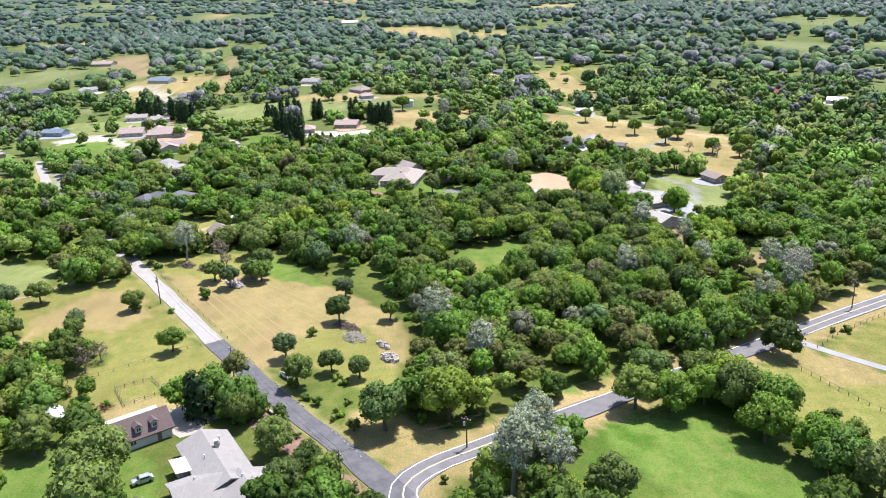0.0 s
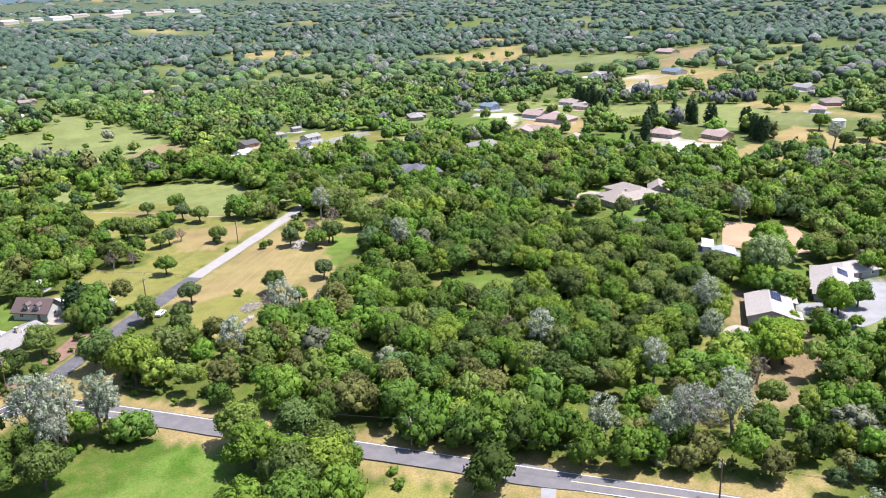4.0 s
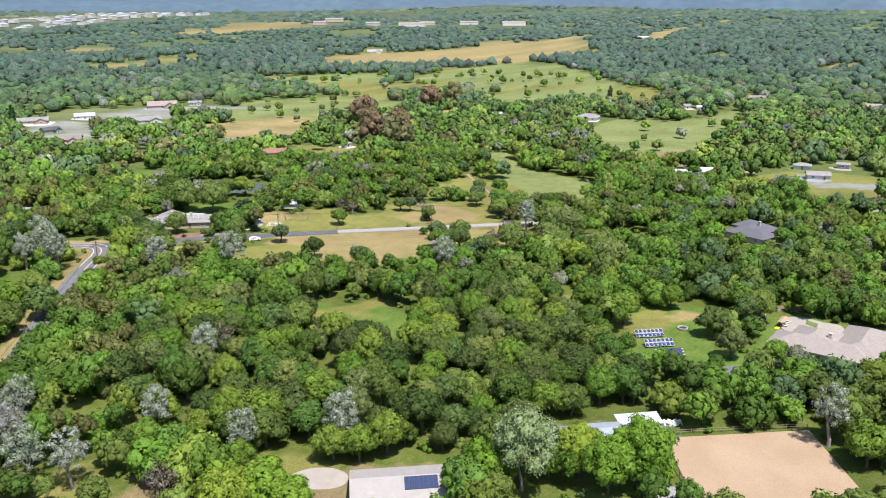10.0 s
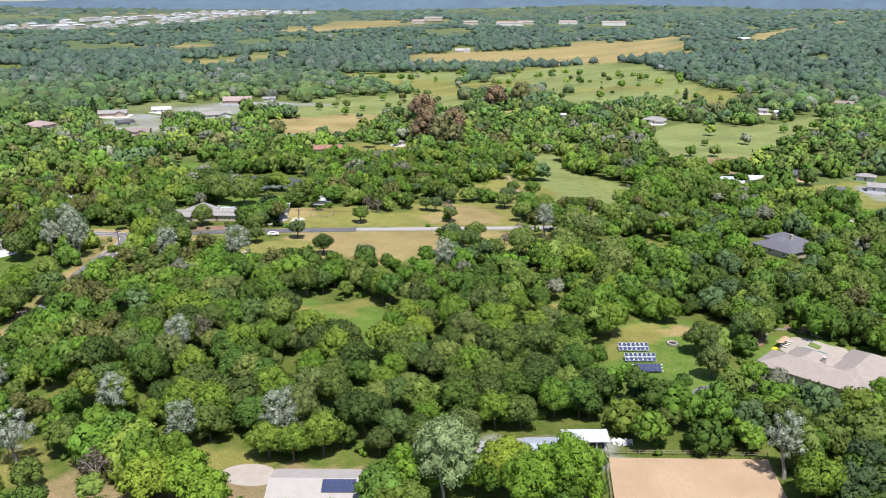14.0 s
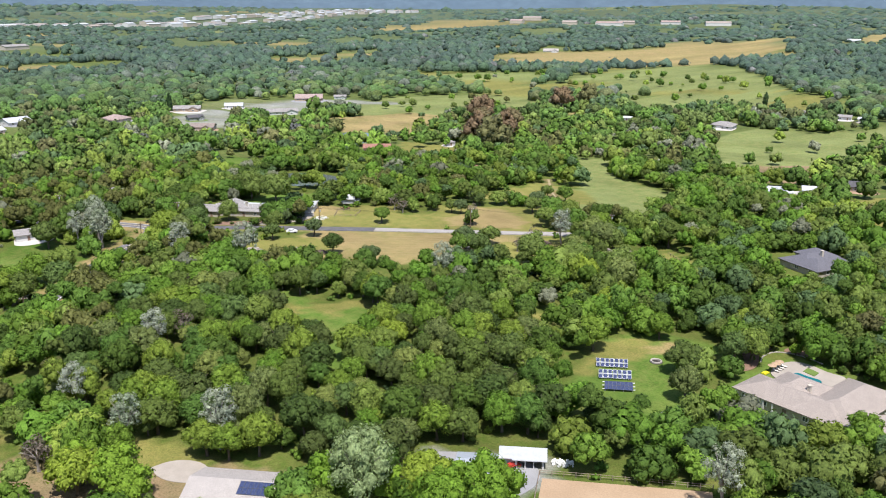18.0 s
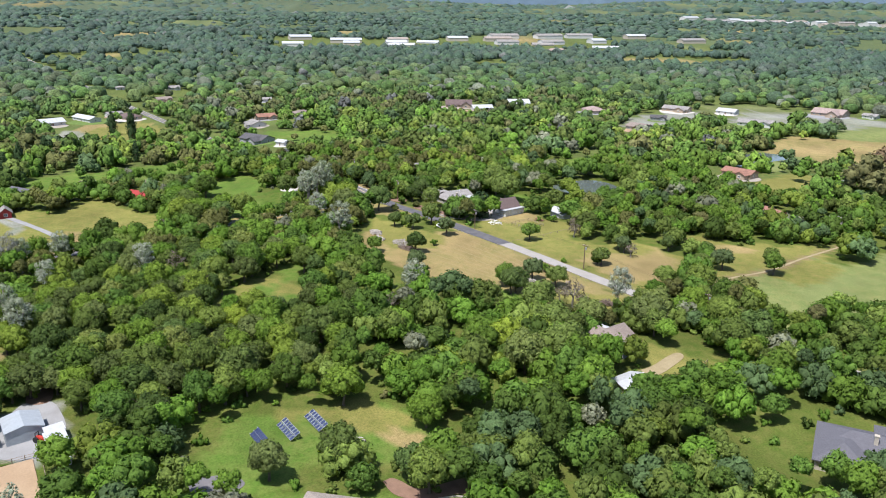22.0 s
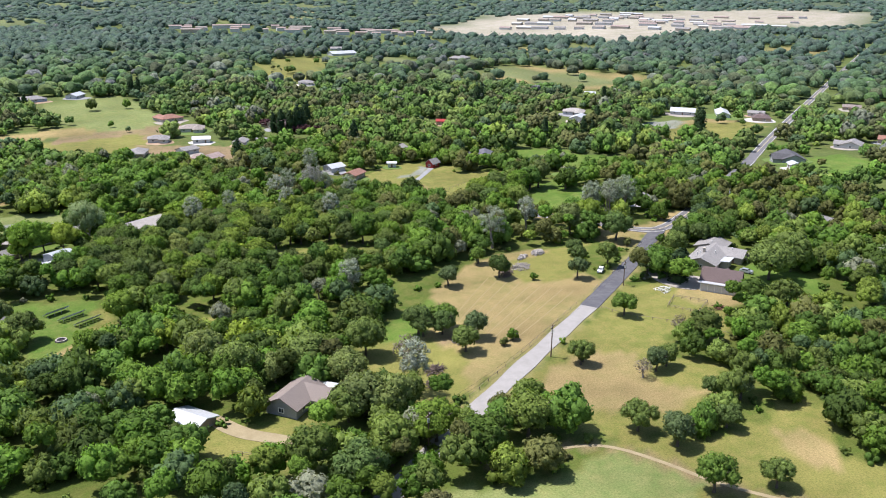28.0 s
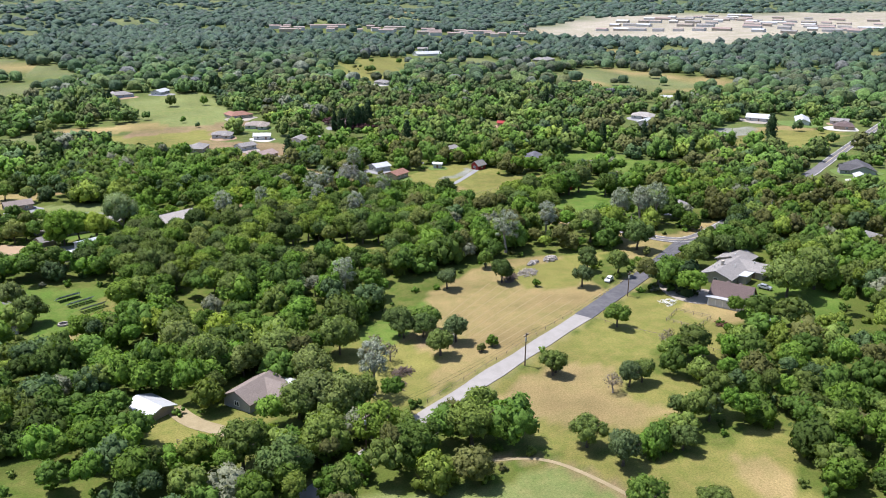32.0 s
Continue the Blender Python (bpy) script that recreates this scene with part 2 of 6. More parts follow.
M_lawn_oak = leaf_material("blue_oak_leaves", ((0.0973, 0.141, 0.0393), (0.131, 0.179, 0.0431), (0.104, 0.145, 0.0573), (0.117, 0.186, 0.0322)))
M_gray = leaf_material("gray_pine_needles", ((0.267, 0.296, 0.215), (0.291, 0.317, 0.244), (0.24, 0.28, 0.189)), island=0.25, glow=0.2)
M_willow = leaf_material("willow_leaves", ((0.22, 0.282, 0.126), (0.242, 0.299, 0.137)))
M_pale = leaf_material("pale_leaves", ((0.174, 0.215, 0.0619), (0.149, 0.203, 0.0495)))
M_lime = leaf_material("lime_leaves", ((0.17, 0.27, 0.0299), (0.139, 0.239, 0.0259), (0.22, 0.288, 0.0359)))
M_rust = leaf_material("rusty_leaves", ((0.18, 0.126, 0.072), (0.153, 0.126, 0.063), (0.135, 0.135, 0.054)), glow=0.1)
M_twig_pale = leaf_material("pale_grey_twigs", ((0.25, 0.25, 0.225), (0.24, 0.24, 0.22)), glow=0.2)
M_twig = leaf_material("bare_twigs", ((0.16, 0.132, 0.104), (0.192, 0.16, 0.136)), glow=0.25)
M_cypress = leaf_material("cypress_leaves", ((0.022, 0.045, 0.014), (0.03, 0.055, 0.018)), glow=0.05)
M_plum = leaf_material("plum_leaves", ((0.048, 0.018, 0.022), (0.06, 0.024, 0.026)), glow=0.05)
M_shrub = leaf_material("shrub_leaves", ((0.07, 0.12, 0.02), (0.12, 0.14, 0.04), (0.09, 0.16, 0.02)))
M_bark = grainy("bark", (0.13, 0.105, 0.08), (0.075, 0.06, 0.05), 9.0, 2.0, relief=0.7, depth=0.05)
M_bark_pale = grainy("pale_bark", (0.30, 0.27, 0.24), (0.22, 0.19, 0.165), 9.0, 2.0, relief=0.7, depth=0.05)
M_light_road = asphalt("worn_concrete_paving", (0.31, 0.29, 0.27), (0.26, 0.245, 0.225), (0.21, 0.195, 0.18))
M_dark_road = asphalt("patched_asphalt", (0.085, 0.083, 0.092), (0.13, 0.125, 0.13), (0.06, 0.06, 0.062))
M_main_road = asphalt("two_lane_asphalt", (0.13, 0.125, 0.13), (0.17, 0.16, 0.165), (0.09, 0.088, 0.09))
M_line = grainy("road_paint", (0.72, 0.70, 0.64), (0.6, 0.58, 0.5), 8.0, 1.0)
M_yellow = grainy("yellow_road_paint", (0.68, 0.55, 0.28), (0.55, 0.48, 0.3), 8.0, 1.0)
M_gravel = grainy("gravel", (0.29, 0.29, 0.295), (0.235, 0.23, 0.23), 14.0, 0.4, relief=0.6)
M_dirt = grainy("bare_earth", (0.38, 0.27, 0.18), (0.27, 0.18, 0.115), 6.0, 0.35, relief=0.5)
M_sand = grainy("arena_sand", (0.37, 0.265, 0.17), (0.32, 0.225, 0.14), 5.0, 0.22, relief=0.35, depth=0.03)
M_pale_drive = grainy("white_concrete", (0.52, 0.49, 0.45), (0.45, 0.42, 0.385), 8.0, 0.4)
M_lawn = grainy("clipped_lawn", (0.13, 0.19, 0.045), (0.10, 0.15, 0.035), 7.0, 0.6)
M_mulch = grainy("bark_mulch", (0.24, 0.15, 0.105), (0.17, 0.105, 0.075), 9.0, 0.9, relief=0.6)
M_float = grainy("yellow_vinyl", (0.75, 0.62, 0.03), (0.68, 0.55, 0.02), 5.0, 1.0, rough=0.4)
M_kerb = grainy("grey_kerb_stone", (0.25, 0.23, 0.21), (0.18, 0.165, 0.15), 6.0, 1.0, relief=0.5)
M_track = grainy("dry_track", (0.33, 0.27, 0.16), (0.25, 0.20, 0.11), 6.0, 0.5)
M_stubble = grainy("dry_stubble", (0.285, 0.22, 0.105), (0.24, 0.185, 0.085), 6.0, 0.7)
M_concrete = grainy("concrete", (0.36, 0.32, 0.275), (0.30, 0.265, 0.225), 9.0, 0.6)
M_water, nt_w, b_w = shader("pond_water", 0.08, 0.5)
b_w.inputs["Base Color"].default_value = (0.10, 0.12, 0.11, 1)
bump(nt_w, b_w, noise_tex(nt_w, 2.5, 3.0), 0.12, 0.05)
M_pool, nt_p, b_p = shader("pool_water", 0.06, 0.5)
b_p.inputs["Base Color"].default_value = (0.014, 0.125, 0.145, 1)
bump(nt_p, b_p, noise_tex(nt_p, 3.0, 2.0), 0.1, 0.02)
M_glass, nt_g, b_g = shader("window_glass", 0.08, 0.6)
b_g.inputs["Base Color"].default_value = (0.035, 0.045, 0.055, 1)
M_frame = grainy("white_trim", (0.75, 0.74, 0.70), (0.66, 0.65, 0.61), 8.0, 1.0)
M_timber = grainy("weathered_timber", (0.27, 0.22, 0.17), (0.18, 0.14, 0.10), 10.0, 1.5, relief=0.5)
M_pole = grainy("creosoted_pole", (0.16, 0.11, 0.075), (0.11, 0.075, 0.05), 8.0, 1.5, relief=0.4)
M_stone = grainy("pale_rubble", (0.42, 0.38, 0.34), (0.30, 0.27, 0.24), 6.0, 1.0, relief=0.6)
M_brush = grainy("cut_brush", (0.20, 0.15, 0.125), (0.13, 0.10, 0.08), 7.0, 1.2, relief=0.8, depth=0.08)
M_panel, nt_s, b_s = shader("solar_cells", 0.18, 0.6)
grid_tex = nt_s.nodes.new("ShaderNodeTexBrick")
grid_tex.offset = 0
grid_tex.inputs["Scale"].default_value = 6
grid_tex.inputs["Mortar Size"].default_value = 0.03
for slot, col in (("Color1", (0.02, 0.028, 0.075, 1)), ("Color2", (0.024, 0.034, 0.085, 1)), ("Mortar", (0.07, 0.085, 0.15, 1))):
    grid_tex.inputs[slot].default_value = col
nt_s.links.new(nt_s.nodes.new("ShaderNodeTexCoord").outputs["Object"], grid_tex.inputs["Vector"])
nt_s.links.new(grid_tex.outputs["Color"], b_s.inputs["Base Color"])
M_alu = grainy("aluminium_frame", (0.6, 0.61, 0.63), (0.5, 0.51, 0.53), 5.0, 1.0, rough=0.4, metal=0.6)
M_rim = grainy("dark_panel_frame", (0.06, 0.065, 0.08), (0.05, 0.055, 0.07), 5.0, 1.0, rough=0.4)
M_white_metal = ribbed("white_sheet_roof", (0.50, 0.51, 0.52), 3.0)
M_grey_metal = ribbed("grey_sheet_metal", (0.36, 0.39, 0.42), 3.5)
M_red = grainy("barn_red_paint", (0.36, 0.055, 0.05), (0.26, 0.04, 0.04), 6.0, 0.8)
M_dark = grainy("shaded_interior", (0.05, 0.045, 0.04), (0.035, 0.03, 0.03), 5.0, 1.0)
M_tyre = grainy("tyre_rubber", (0.03, 0.03, 0.03), (0.02, 0.02, 0.02), 8.0, 1.0)
M_tractor = grainy("tractor_red", (0.5, 0.05, 0.03), (0.4, 0.04, 0.03), 6.0, 1.0, rough=0.45, spec=0.5)
M_car_white = grainy("white_car_paint", (0.75, 0.75, 0.74), (0.7, 0.7, 0.7), 3.0, 0.8, rough=0.3, spec=0.5)
M_car_silver = grainy("silver_car_paint", (0.45, 0.47, 0.5), (0.4, 0.42, 0.45), 3.0, 0.8, rough=0.3, spec=0.5, metal=0.4)
M_rust_metal = grainy("rusty_iron", (0.22, 0.10, 0.07), (0.14, 0.08, 0.06), 5.0, 1.0)

ROOF_COLOURS = {
    "greyroof": (0.288, 0.270, 0.256), "brownroof": (0.144, 0.104, 0.097), "creamroof": (0.39, 0.355, 0.325), "tanroof": (0.259, 0.212, 0.184),
    "beigeroof": (0.33, 0.282, 0.245), "slateroof": (0.133, 0.130, 0.148), "pinkroof": (0.346, 0.266, 0.238), "darkroof": (0.101, 0.097, 0.101),
    "terraroof": (0.302, 0.158, 0.115), "blueroof": (0.158, 0.202, 0.245)}
ROOFS = {key: shingles(key.replace("roof", "_shingles"), col) for key, col in ROOF_COLOURS.items()}
ROOFS["whiteroof"] = M_white_metal
ROOFS["metalroof"] = M_grey_metal
ROOFS["redroof"] = M_red
WALLS = {
    "white": grainy("white_wall", (0.60, 0.59, 0.57), (0.52, 0.51, 0.49), 6.0, 0.5),
    "cream": grainy("cream_wall", (0.46, 0.41, 0.34), (0.39, 0.345, 0.285), 6.0, 0.5),
    "grey": grainy("grey_wall", (0.36, 0.36, 0.36), (0.29, 0.29, 0.29), 6.0, 0.5),
    "blue": grainy("blue_grey_wall", (0.38, 0.44, 0.52), (0.32, 0.38, 0.45), 6.0, 0.5),
    "tan": grainy("tan_wall", (0.42, 0.33, 0.25), (0.34, 0.27, 0.2), 6.0, 0.5),
    "red": M_red,
    "metal": M_grey_metal,
}

# ---------- plan: what covers the ground ----------
COVER = {"g": (0.105, 0.175, 0.030), "m": (0.056, 0.120, 0.012), "v": (0.20, 0.225, 0.085), "y": (0.215, 0.195, 0.058), "t": (0.33, 0.238, 0.115), "d": (0.27, 0.18, 0.115), "r": (0.27, 0.265, 0.255),
         "w": (0.44, 0.375, 0.33), "f": (0.085, 0.11, 0.022)}
FIELDS, CLEARINGS = [], []


def field(cover, outline):
    FIELDS.append((cover, outline))


# meadows and paddocks south of the main road
field("m", [(-62, 116), (-58, 106), (-54, 98), (-66, 95), (-76, 94), (-86, 97), (-86, 118), (-72, 122)])
field("y", [(-44, 88), (-41, 80), (-48, 78), (-62, 74), (-72, 80), (-62, 90), (-52, 92)])
field("t", [(-43, 83), (-41, 79), (-53, 68), (-59, 72), (-57, 79), (-49, 81)])
field("y", [(-40, 77), (-28, 58), (-52, 50), (-62, 62), (-51, 66), (-46, 72)])
field("t", [(-44, 78), (-52, 66), (-49, 64), (-41, 76)])
field("t", [(-40, 90), (-32, 78), (-20, 63), (-10, 58), (-22, 58), (-34, 77)])
field("t", [(-66, 150), (-57, 146), (-62, 137), (-66, 128), (-72, 139), (-69, 144)])
field("d", [(-5, 78), (1, 77), (5, 72), (2, 67), (-4, 68)])
field("y", [(-15, 75), (-11, 78), (-4, 72), (-11, 68)])
field("y", [(2, 86), (12, 90), (15, 85), (8, 81)])
field("d", [(12, 84), (18, 90), (30, 94), (31, 91), (20, 79), (14, 78)])
# the wide tan field and the meadow over the lane
field("t", [(-46, 161), (-43, 152), (-50, 143), (-42, 138), (-34, 139), (-21, 146), (-12, 156), (-3, 168), (0, 188), (-18, 180), (-36, 168)])
field("y", [(-3, 168), (4, 164), (8, 176), (4, 190), (-1, 188), (-9, 176)])
field("g", [(-14, 154), (-3, 160), (5, 166), (-2, 171), (-9, 164)])
field("y", [(-36, 172), (-47, 164), (-57, 165), (-53, 175), (-55, 184), (-46, 190), (-38, 182)])
field("y", [(-36, 172), (-40, 182), (-34, 190), (-40, 196), (-31, 201), (-24, 207), (-13, 206), (-9, 198), (-4, 191), (-18, 183)])
field("t", [(-24, 182), (-30, 188), (-27, 196), (-33, 200), (-22, 203), (-13, 197), (-10, 190)])
field("t", [(-52, 176), (-57, 181), (-65, 178), (-60, 170), (-54, 168)])
field("g", [(-74, 184), (-70, 187), (-62, 183), (-63, 172), (-72, 167), (-80, 164), (-82, 176)])
field("y", [(-11, 205), (-24, 211), (-34, 208), (-41, 208), (-41, 214), (-34, 218), (-36, 226), (-20, 232), (-2, 214)])
field("v", [(-10, 207), (-18, 216), (-24, 228), (-4, 232), (6, 222), (4, 214), (-2, 209)])
field("v", [(-4, 209), (2, 213), (16, 209), (11, 205)])
field("t", [(-32, 211), (-36, 217), (-31, 222), (-27, 218)])
field("y", [(-28, 216), (-36, 236), (-21, 234), (-13, 218)])
field("d", [(-7, 168), (-13, 172), (-12, 175), (-6, 172)])
# yards east of the woods
field("d", [(29, 182), (22, 187), (22, 192), (28, 187)])
field("y", [(34, 181), (28, 182), (22, 187), (23, 195), (29, 192), (33, 185)])
field("g", [(39, 129), (36, 136), (34, 146), (37, 152), (43, 156), (51, 155), (49, 146), (50, 139), (58, 132), (55, 124), (46, 126)])
field("y", [(36, 135), (34, 145), (39, 151), (43, 146), (40, 139), (38, 131)])
field("t", [(40, 148), (44, 154), (47, 152), (44, 147)])
field("g", [(54, 135), (56, 155), (62, 158), (72, 155), (76, 148), (66, 131)])
field("g", [(39, 92), (45, 94), (50, 94), (48, 88), (40, 86)])
field("r", [(34, 100), (33, 104), (41, 109), (47, 112), (50, 107), (47, 100), (40, 98)])
field("r", [(26, 76), (29, 84), (32, 86), (35, 81), (42, 80), (51, 81), (54, 78), (48, 72), (34, 70), (27, 73)])
field("y", [(17.1, 179.8), (14.8, 183.7), (19.5, 189.9), (27.0, 192.1), (30.8, 188.1), (28.5, 184.5)])
# openings in the woods
field("y", [(-13, 120), (-14, 125), (-8, 130), (-5, 135), (-1, 131), (3, 124), (9, 119), (3, 117.5), (-4, 118.5)])
field("d", [(14, 71), (24, 80), (20, 86), (10, 82), (0, 75), (4, 70)])
field("g", [(-4, 125), (-4, 132), (2, 131), (9, 119), (14, 109), (8, 112)])
field("g", [(-10, 122), (-9, 127), (2, 125), (7, 120)])
field("g", [(-14, 130), (-8, 126), (-19, 125), (-24, 129)])
field("y", [(20, 148), (24, 152), (27, 148), (23, 145)])
# the valley to the north-west
field("t", [(-181, 293), (-164, 331), (-143, 332), (-127, 289), (-140, 270)])
field("v", [(-128, 262), (-122, 272), (-136, 280), (-142, 270)])
field("v", [(-202, 328), (-214, 379), (-190, 412), (-166, 415), (-138, 408), (-130, 366), (-158, 346), (-179, 322)])
field("y", [(-315, 500), (-261, 545), (-198, 482), (-179, 520), (-239, 668), (-180, 670), (-140, 519), (-160, 482), (-170, 432)])
field("y", [(-144, 522), (-110, 503), (-85, 566), (-14, 500), (-26, 456), (-87, 476)])
field("t", [(-384, 700), (-336, 932), (-262, 1163), (-195, 990), (-223, 819), (-278, 697)])
field("v", [(-25, 356), (-23, 381), (0, 378), (12, 397), (23, 436), (31, 391), (30, 339), (20, 313), (4, 296)])
field("y", [(40, 264), (53, 284), (74, 285), (88, 266), (70, 256), (56, 258), (55, 240), (50, 244)])
field("y", [(-113, 266), (-87, 270), (-74, 250), (-82, 231)])
field("v", [(-46, 272), (-36, 280), (-18, 255), (7, 241), (9, 222), (-8, 220), (-29, 226), (-20, 236)])
field("y", [(-26, 216), (-30, 228), (-18, 234), (-8, 221)])
# the slopes to the east
field("t", [(80, 98), (94, 80), (110, 66), (108, 46), (87, 40), (48, 44), (62, 58), (78, 66), (80, 80)])
field("t", [(170, 90), (150, 62), (121, 38), (90, 36), (104, 66), (123, 80)])
field("v", [(67, 67), (53, 57), (39, 62), (24, 72), (27, 80), (44, 76), (68, 77)])
field("v", [(182, 233), (194, 224), (207, 213), (211, 196), (183, 201), (173, 217), (168, 224)])
field("g", [(116, 169), (118, 162), (115, 155), (108, 159), (109, 166)])
field("t", [(181, 157), (178, 141), (170, 132), (182, 120), (162, 117), (135, 134), (121, 141), (132, 149)])
field("d", [(203, 229), (299, 246), (435, 274), (425, 267), (299, 242), (255, 236)])
field("d", [(397, 345), (380, 320), (415, 327), (458, 344), (447, 357)])
field("w", [(138, 183), (133, 176), (124, 172), (117, 154), (132, 152), (139, 158), (136, 168), (140, 178)])
field("w", [(136, 269), (147, 256), (137, 244), (128, 243), (126, 259)])
field("w", [(284, 298), (291, 282), (280, 272), (252, 265), (239, 263), (233, 253), (218, 243), (223, 252), (232, 264), (264, 273)])
field("t", [(240, 276), (262, 290), (270, 280), (258, 270)])
field("t", [(150, 222), (158, 238), (146, 246), (132, 238), (128, 222), (140, 214)])
field("t", [(84, 222), (96, 214), (92, 206), (80, 204)])
field("t", [(687, 191), (637, 135), (547, 116), (495, 133), (613, 176)])
field("t", [(292, 469), (356, 485), (415, 489), (322, 414), (266, 414)])
field("g", [(122, 268), (128, 262), (126, 244), (116, 242), (111, 258)])
field("t", [(236, 75), (200, 58), (292, 64), (300, 72)])
field("y", [(328, 57), (300, 50), (275, 60), (317, 68)])
field("y", [(87, 252), (64, 237), (64, 259), (60, 271), (80, 268)])
field("t", [(175, 262), (160, 240), (140, 236), (150, 258)])
field("t", [(300, 300), (330, 270), (290, 240), (262, 262)])
# the woods and houses to the south-west
field("y", [(-36, 59), (-58, 41), (-72, 54), (-60, 70), (-44, 73)])
field("g", [(-60, 103), (-75, 89), (-90, 79), (-72, 112)])
field("g", [(-86, 54), (-104, 36), (-120, 47), (-102, 61), (-87, 64)])
field("y", [(-83, -226), (-117, -292), (-152, -290), (-125, -226), (-88, -194)])
field("y", [(41, -36), (9, -54), (7, -34), (36, -12)])
field("v", [(33, -140), (0, -150), (-6, -88), (15, -56), (37, -103)])
field("t", [(-194, 14), (-217, 14), (-224, 33), (-198, 53), (-178, 38)])
field("w", [(-416, -657), (-395, -548), (-452, -468), (-490, -377), (-541, -384), (-639, -436), (-945, -606), (-1084, -554), (-1527, -875), (-1326, -1003), (-798, -887), (-600, -814)])
field("g", [(-110, 98), (-98, 108), (-75, 107), (-87, 92)])
field("g", [(-120, 187), (-138, 208), (-118, 209), (-104, 190)])
field("g", [(-197, 90), (-188, 120), (-164, 123), (-171, 96)])
# more open land beyond the woods
field("d", [(36, -43), (17, -51), (4, -54), (-10, -61), (-9, -52), (6, -44), (19, -39), (37, -32)])
field("y", [(37, -33), (20, -36), (10, -39), (14, -17), (27, -9), (39, -11)])
field("d", [(11, -20), (-18, -6), (-13, 12), (-4, 16), (4, 10), (14, -5)])
field("g", [(-187, 90), (-189, 100), (-172, 110), (-171, 100)])
field("g", [(-186, 107), (-188, 114), (-172, 123), (-172, 115)])
field("y", [(-193, 19), (-226, 29), (-201, 52), (-167, 42)])
field("r", [(-182, 11), (-200, 14), (-180, 29), (-163, 25)])
field("g", [(-100, 38), (-116, 47), (-101, 64), (-84, 60)])
field("g", [(-82, 82), (-93, 84), (-72, 107), (-52, 121), (-55, 112)])
field("t", [(-771, 742), (-818, 827), (-828, 877), (-730, 778), (-699, 693)])
field("t", [(-1201, 1441), (-1168, 1476), (-1010, 1276), (-1086, 1306)])
field("t", [(-1085, 1389), (-1500, 1989), (-1382, 2064), (-1006, 1625), (-1018, 1524), (-1030, 1373)])
field("t", [(-360, 669), (-380, 737), (-358, 818), (-320, 751), (-315, 667), (-341, 643)])
field("v", [(-294, 496), (-278, 536), (-245, 585), (-212, 526), (-234, 493), (-267, 471)])
field("v", [(-211, 555), (-217, 677), (-208, 782), (-168, 761), (-95, 619), (-61, 545), (-110, 520), (-147, 498)])
field("v", [(-110, 440), (-100, 490), (-58, 529), (-47, 481), (-66, 444), (-89, 419)])
field("d", [(1, 295), (23, 312), (30, 294), (5, 284)])
field("t", [(-187, 1261), (-268, 1966), (-228, 1951), (-172, 1443), (-153, 1188)])
field("r", [(-254, 308), (-249, 328), (-231, 346), (-193, 360), (-188, 352), (-220, 334), (-230, 312), (-234, 292)])
field("r", [(-241, 256), (-247, 279), (-238, 286), (-209, 258), (-217, 246), (-223, 241)])
field("r", [(54, 279), (57, 278), (63, 269), (83, 274), (82, 266), (61, 262)])
field("y", [(-63, 59), (-84, 67), (-69, 81), (-51, 84), (-53, 68)])
field("g", [(-105, 48), (-123, 57), (-134, 76), (-123, 74), (-98, 66), (-87, 60)])
field("g", [(-101, 90), (-103, 100), (-65, 114), (-71, 107)])
field("g", [(-189, 92), (-193, 111), (-177, 121), (-168, 114), (-172, 97)])
field("y", [(-57, 140), (-49, 148), (-42, 156), (-32, 156), (-32, 145)])
# gardens and drives on the eastern slope
field("g", [(119, 196), (135, 199), (137, 189), (121, 186)])
field("w", [(139, 180), (132, 167), (135, 155), (120, 154), (118, 166), (124, 176)])
field("g", [(109, 167), (120, 166), (116, 156), (107, 157)])
field("t", [(96, 178), (112, 180), (111, 174), (95, 171)])
field("g", [(118, 258), (134, 264), (134, 246), (120, 242)])
field("w", [(139, 262), (142, 249), (133, 244), (133, 257)])
field("v", [(155, 273), (175, 276), (175, 240), (155, 232), (145, 250)])
field("r", [(95, 257), (95, 253), (59, 230), (60, 233)])
field("g", [(72, 255), (76, 244), (61, 236), (59, 249)])
field("v", [(194, 220), (205, 213), (214, 195), (206, 174), (182, 172), (174, 189), (178, 210)])
field("d", [(421, 333), (438, 330), (340, 301), (360, 330)])
# low scrub only: beside the road, round the junction and along the edges of the fields
CLEARINGS.append([(-72, 153), (-64, 147), (-50, 145), (-43, 150), (-44, 158), (-52, 161), (-58, 159), (-66, 159)])
CLEARINGS.append([(-48, 86), (-36, 71), (-22, 50), (-30, 46), (-44, 62), (-58, 76)])
CLEARINGS.append([(-73, 139), (-65, 130), (-55, 111), (-45, 93), (-33, 74), (-29, 71), (-40, 90), (-50, 107), (-60, 124), (-68, 134)])
CLEARINGS.append([(-86, 141), (-73, 142), (-64, 149), (-58, 154), (-61, 146), (-64, 140), (-63, 131), (-72, 128), (-82, 133)])
CLEARINGS.append([(-12, 156), (-3, 166), (-1, 160), (-7, 151), (-14, 143), (-21, 141), (-32, 137), (-36, 141), (-21, 146)])
CLEARINGS.append([(43, 200), (56, 200), (55, 187), (43, 187)])
CLEARINGS.append([(-76, 157), (-64, 149), (-57, 158), (-66, 165)])
CLEARINGS.append([(-4, 177), (4, 182), (9, 171), (3, 163), (-3, 168)])
CLEARINGS.append([(11, 206), (16, 210), (8, 216), (-2, 220), (-6, 214)])
CLEARINGS.append([(-1, 190), (4, 198), (-7, 193), (-13, 184)])
CLEARINGS.append([(-70, 139), (-78, 142), (-72, 149), (-62, 151), (-58, 150)])
